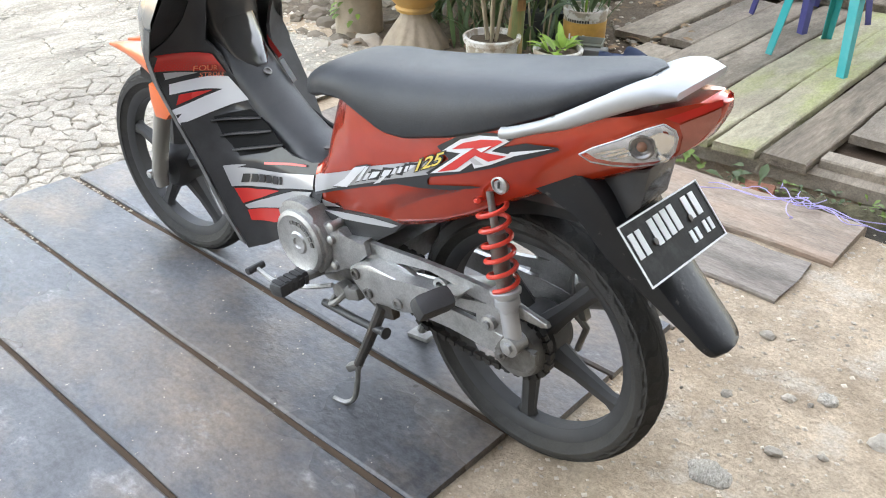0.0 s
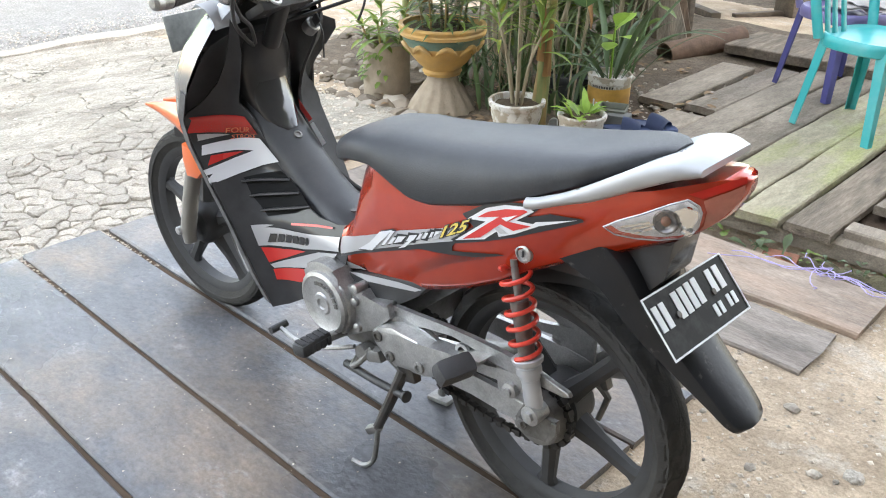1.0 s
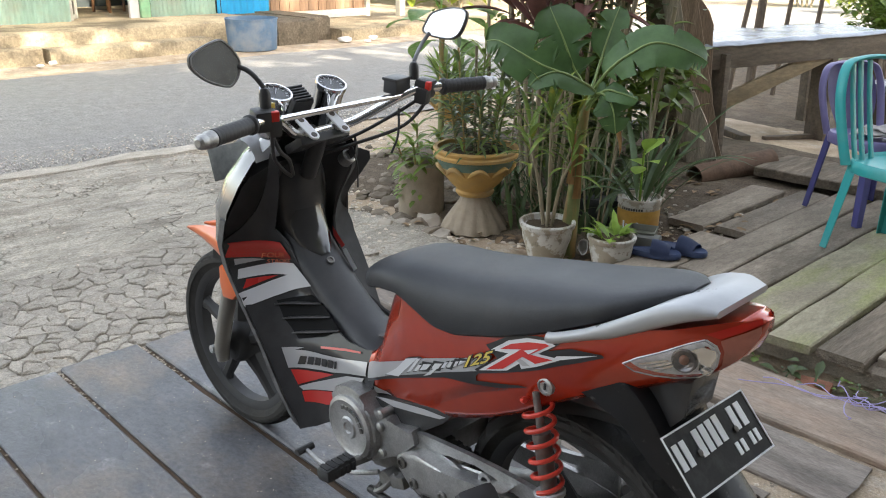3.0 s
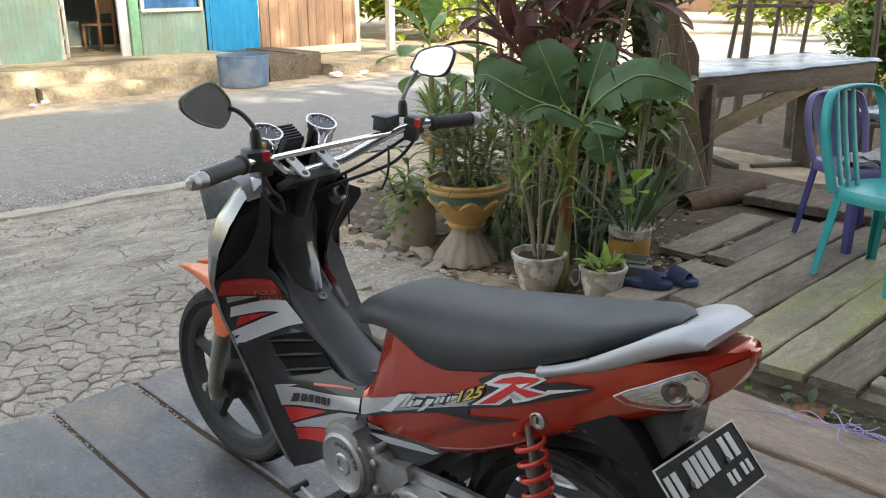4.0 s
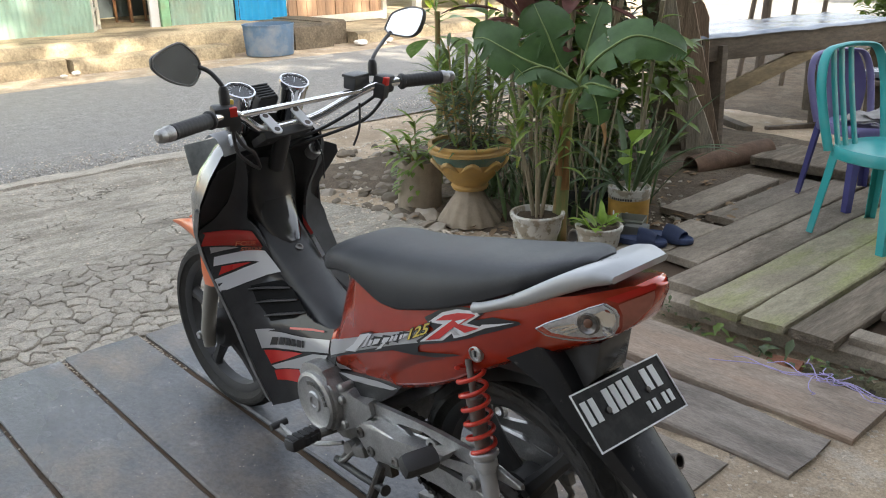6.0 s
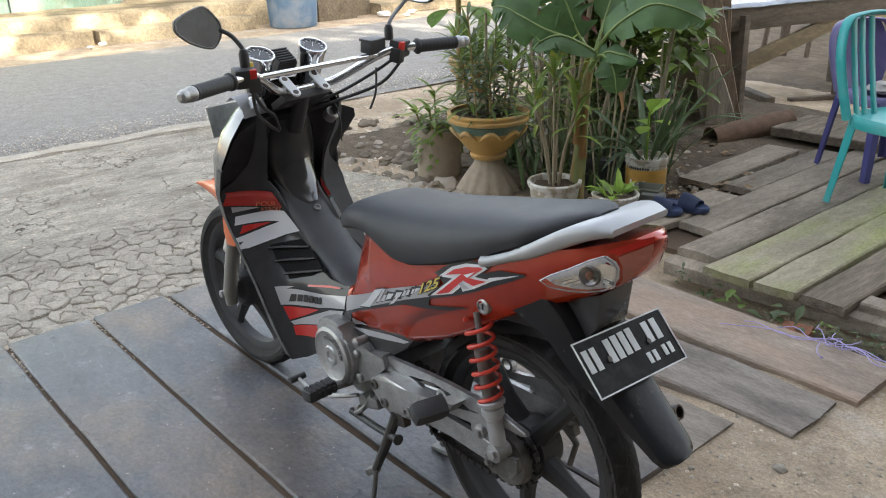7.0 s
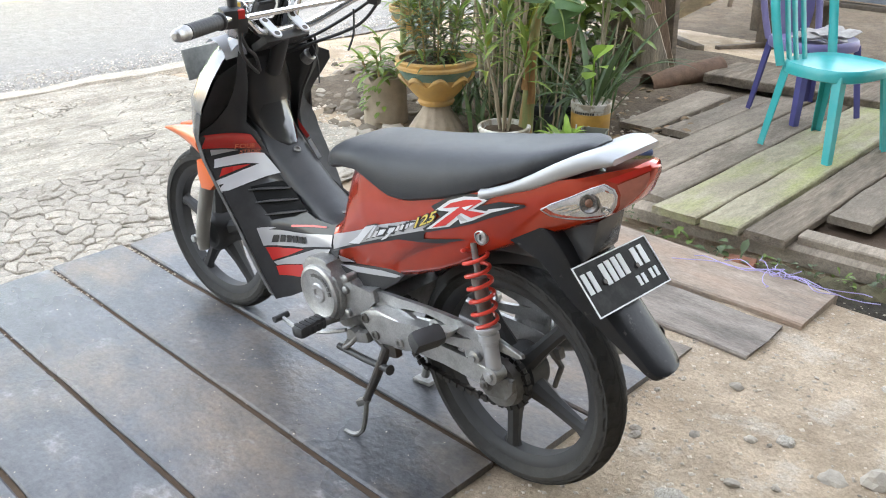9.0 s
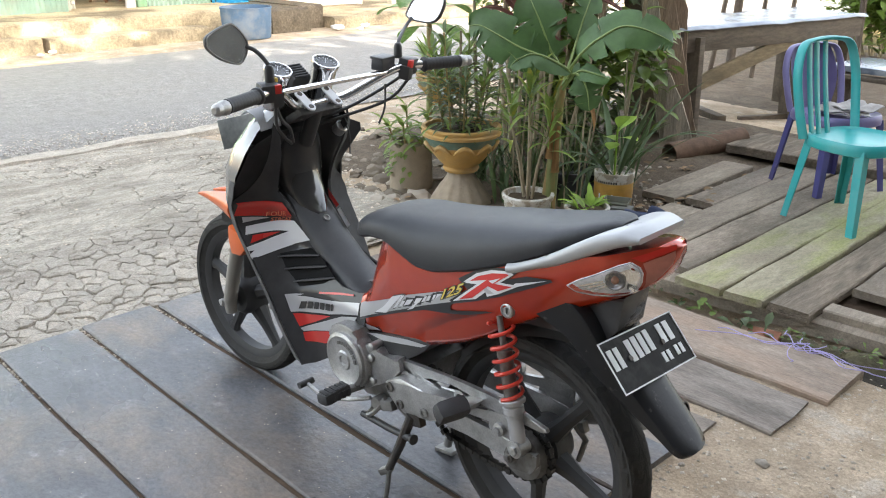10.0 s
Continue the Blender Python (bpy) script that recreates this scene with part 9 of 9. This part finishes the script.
rnd = random.Random(17)
seeds = []
while len(seeds) < 470:
    x, y = rnd.uniform(-3.72, -2.80), rnd.uniform(-0.6, 2.35)
    gap = rnd.choice((0.03, 0.045, 0.06, 0.09, 0.12, 0.16)) * (0.8 + 0.6 * min(1.0, (-2.8 - x) / 0.9))
    if all((x - a) ** 2 + ((y - b) * 0.8) ** 2 > gap ** 2 for a, b in seeds):
        seeds.append((x, y))
    elif rnd.random() < 0.0004:
        break
seeds.sort(reverse=True)               # those beside the boards come first
far_verts, far_faces = [], []
for number, ((sx, sy), poly) in enumerate(cells(seeds, -3.74, -2.785, -0.65, 2.42, 0.45)):
    pts = []
    for a, b in zip(poly, poly[1:] + poly[:1]):
        L = math.hypot(b[0] - a[0], b[1] - a[1])
        n = max(1, int(L / 0.026))
        for k in range(n):
            x, y = a[0] + (b[0] - a[0]) * k / n, a[1] + (b[1] - a[1]) * k / n
            pts.append((x + 0.020 * noise.noise(Vector((x * 19, y * 19, 0))) + 0.009 * noise.noise(Vector((x * 60, y * 60, 2))), y + 0.020 * noise.noise(Vector((x * 22, y * 22, 7))) + 0.009 * noise.noise(Vector((x * 60, y * 60, 9)))))
    gapw = rnd.uniform(0.955, 1.0)
    top = -0.005 - 0.010 * rnd.random() - 0.008 * (sx > -2.95)
    tx, ty = rnd.gauss(0, 0.035), rnd.gauss(0, 0.035)
    bm = bmesh.new()
    rows = []
    for k, h in ((1.0, -0.05), (1.0, -0.006), (0.93, -0.001), (0.55, 0.002)):
        rows.append([((x - sx) * k * gapw, (y - sy) * k * gapw, top + h + tx * (x - sx) + ty * (y - sy) + 0.007 * noise.noise(Vector((x * 34, y * 34, k * 9)))) for x, y in pts])
    if number >= 300:
        base, n = len(far_verts), len(pts)
        far_verts.extend((sx + p[0], sy + p[1], p[2]) for row in rows for p in row)
        far_faces.extend((base + r * n + i, base + r * n + (i + 1) % n, base + (r + 1) * n + (i + 1) % n, base + (r + 1) * n + i) for r in range(3) for i in range(n))
        far_faces.append(tuple(base + 3 * n + i for i in range(n)))
        bm.free()
        continue
    rings(bm, rows)
    o = part("slab_piece", bm, CONC, apron, smooth=False)
    o.location = (sx, sy, 0)
me = bpy.data.meshes.new("slab_rubble")
me.from_pydata(far_verts, [], far_faces)
me.materials.append(CONC)
rubble = new("slab_rubble", me)
rubble.parent = apron
tagged(rubble, "small broken concrete pieces", kind="stuff")

# small gravel and dry leaves, too many to count
rnd = random.Random(23)
verts, faces = [], []
def pebble(x, y, z, r):
    n0 = len(verts)
    k = [rnd.uniform(0.6, 1.25) for _ in range(6)]
    verts.extend([(x + r * k[0], y, z), (x, y + r * k[1], z), (x - r * k[2], y, z), (x, y - r * k[3], z), (x, y, z + r * 0.45 * k[4]), (x, y, z - r * 0.5)])
    faces.extend([(n0 + a, n0 + b, n0 + 4) for a, b in ((0, 1), (1, 2), (2, 3), (3, 0))] + [(n0 + b, n0 + a, n0 + 5) for a, b in ((0, 1), (1, 2), (2, 3), (3, 0))])
for _ in range(5200):
    x, y = rnd.uniform(-0.85, 1.0), rnd.uniform(0.3, 2.9)
    pebble(x, y, hill(x, y) + 0.001, rnd.choice((0.002, 0.003, 0.003, 0.004, 0.005, 0.007, 0.009)))
for _ in range(2200):
    x, y = rnd.uniform(-5.0, -2.6), rnd.uniform(2.4, 4.4)
    pebble(x, y, hill(x, y) + 0.002, rnd.choice((0.006, 0.009, 0.012, 0.016, 0.022)))
for _ in range(2200):
    x, y = rnd.choice((-5.95, -5.35)) + rnd.gauss(0, 0.16), rnd.uniform(-1.5, 5.5)
    pebble(x, y, -0.018, rnd.choice((0.004, 0.006, 0.009, 0.012)))
for _ in range(2600):
    x, y = rnd.uniform(-3.75, -2.77), rnd.uniform(-0.6, 2.9)
    pebble(x, y, -0.024, rnd.choice((0.004, 0.006, 0.009, 0.013, 0.018)))
for _ in range(700):
    x, y = rnd.uniform(-2.7, -1.9), rnd.uniform(3.6, 4.7)
    pebble(x, y, 0.0, rnd.choice((0.006, 0.009, 0.014)))
for k in range(200):
    e = edges[2 + k % 5][1] + 0.007
    pebble(-2.75 + abs(rnd.gauss(0, 0.18)), e + rnd.gauss(0, 0.004), -0.008, rnd.choice((0.004, 0.006)))
for _ in range(3000):                    # loose chips over the apron
    x, y = rnd.uniform(-5.4, -3.3), rnd.uniform(-2.5, 2.7)
    pebble(x, y, apron_z(x, y) + 0.001, rnd.choice((0.003, 0.004, 0.006, 0.008, 0.011)))
for _ in range(900):                     # grit on the boards
    x, y = rnd.uniform(-2.7, -0.95), rnd.uniform(-0.6, 1.7)
    pebble(x, y, 0.0005, rnd.choice((0.001, 0.0014, 0.002, 0.003)))
me = bpy.data.meshes.new("gravel")
me.from_pydata(verts, [], faces)
me.materials.append(shader("gravel", (0.52, 0.45, 0.36), 0.95, vary=0.2, scale=30, bump=0.2, island=0.35, spec=0.2))
tagged(new("gravel", me), "small pale gravel scattered on the ground", "gravel", kind="stuff")
bm = bmesh.new()
for _ in range(160):
    if rnd.random() < 0.55:
        x, y, z = rnd.uniform(-2.7, -1.9), rnd.uniform(3.55, 4.7), 0.02
    else:
        x, y, z = rnd.uniform(-3.3, -2.0), rnd.uniform(2.75, 3.6), -0.03
    blade(bm, (x, y, z + rnd.uniform(0, 0.02)), aim(rnd.uniform(0, 6.28), rnd.uniform(-0.1, 0.3)), rnd.uniform(0.04, 0.10), rnd.uniform(0.02, 0.04), 0.5, 0.3, 3, rnd=rnd)
tagged(part("dry_leaf_litter", bm, shader("dry_leaf", (0.24, 0.16, 0.09), 0.9, vary=0.2, bump=0.1, island=0.4)), "dry brown fallen leaves on the dirt", "leaf litter", kind="stuff")

# white plastic litter
WHITEPL = shader("white_litter_plastic", (0.72, 0.71, 0.68), 0.5, vary=0.1, scale=20, bump=0.1, stain=(0.4, 0.35, 0.28), stain_amt=0.5, stain_scale=9)
cup = thing("plastic_cup", "crushed white plastic cup lying by the pots", "cup", m=pose(-2.31, 3.165, 0.005, 70, 0, 40))
bm = bmesh.new()
lathe(bm, [(0.026, 0), (0.028, 0.002), (0.036, 0.085), (0.039, 0.088), (0.035, 0.088), (0.026, 0.004), (0.002, 0.004)], 20)
for v in bm.verts:
    v.co.x *= 0.75 + 0.2 * math.sin(v.co.z * 60)
    v.co += Vector((0.006, 0.006, 0.0)) * noise.noise(v.co * 40)
part("cup_body", bm, WHITEPL, cup)
rnd = random.Random(77)
for x, y, z, r in ((-10.62, 3.72, -0.02, 0.045), (-10.55, 3.55, -0.03, 0.035), (-10.45, 7.95, -0.02, 0.08), (-10.4, 8.45, -0.02, 0.06), (-10.2, 8.2, -0.03, 0.04)):
    bm = bmesh.new()
    bmesh.ops.create_icosphere(bm, subdivisions=3, radius=r)
    for v in bm.verts:
        n = 1 + 0.5 * noise.noise(v.co * (9 / r * 0.1) + Vector((x * 7, y, 0))) + 0.25 * noise.noise(v.co * (3 / r) + Vector((y, 0, 3)))
        v.co = (v.co.x * n * 1.2, v.co.y * n, max(-0.02, v.co.z * n * 0.55))
    o = part("paper_scrap", bm, WHITEPL, sharp=20)
    o.matrix_world = pose(x, y, z + 0.01, 0, 0, rnd.uniform(0, 360))
    tagged(o, "crumpled white scrap of litter on the ground", "litter", "scraps of litter")
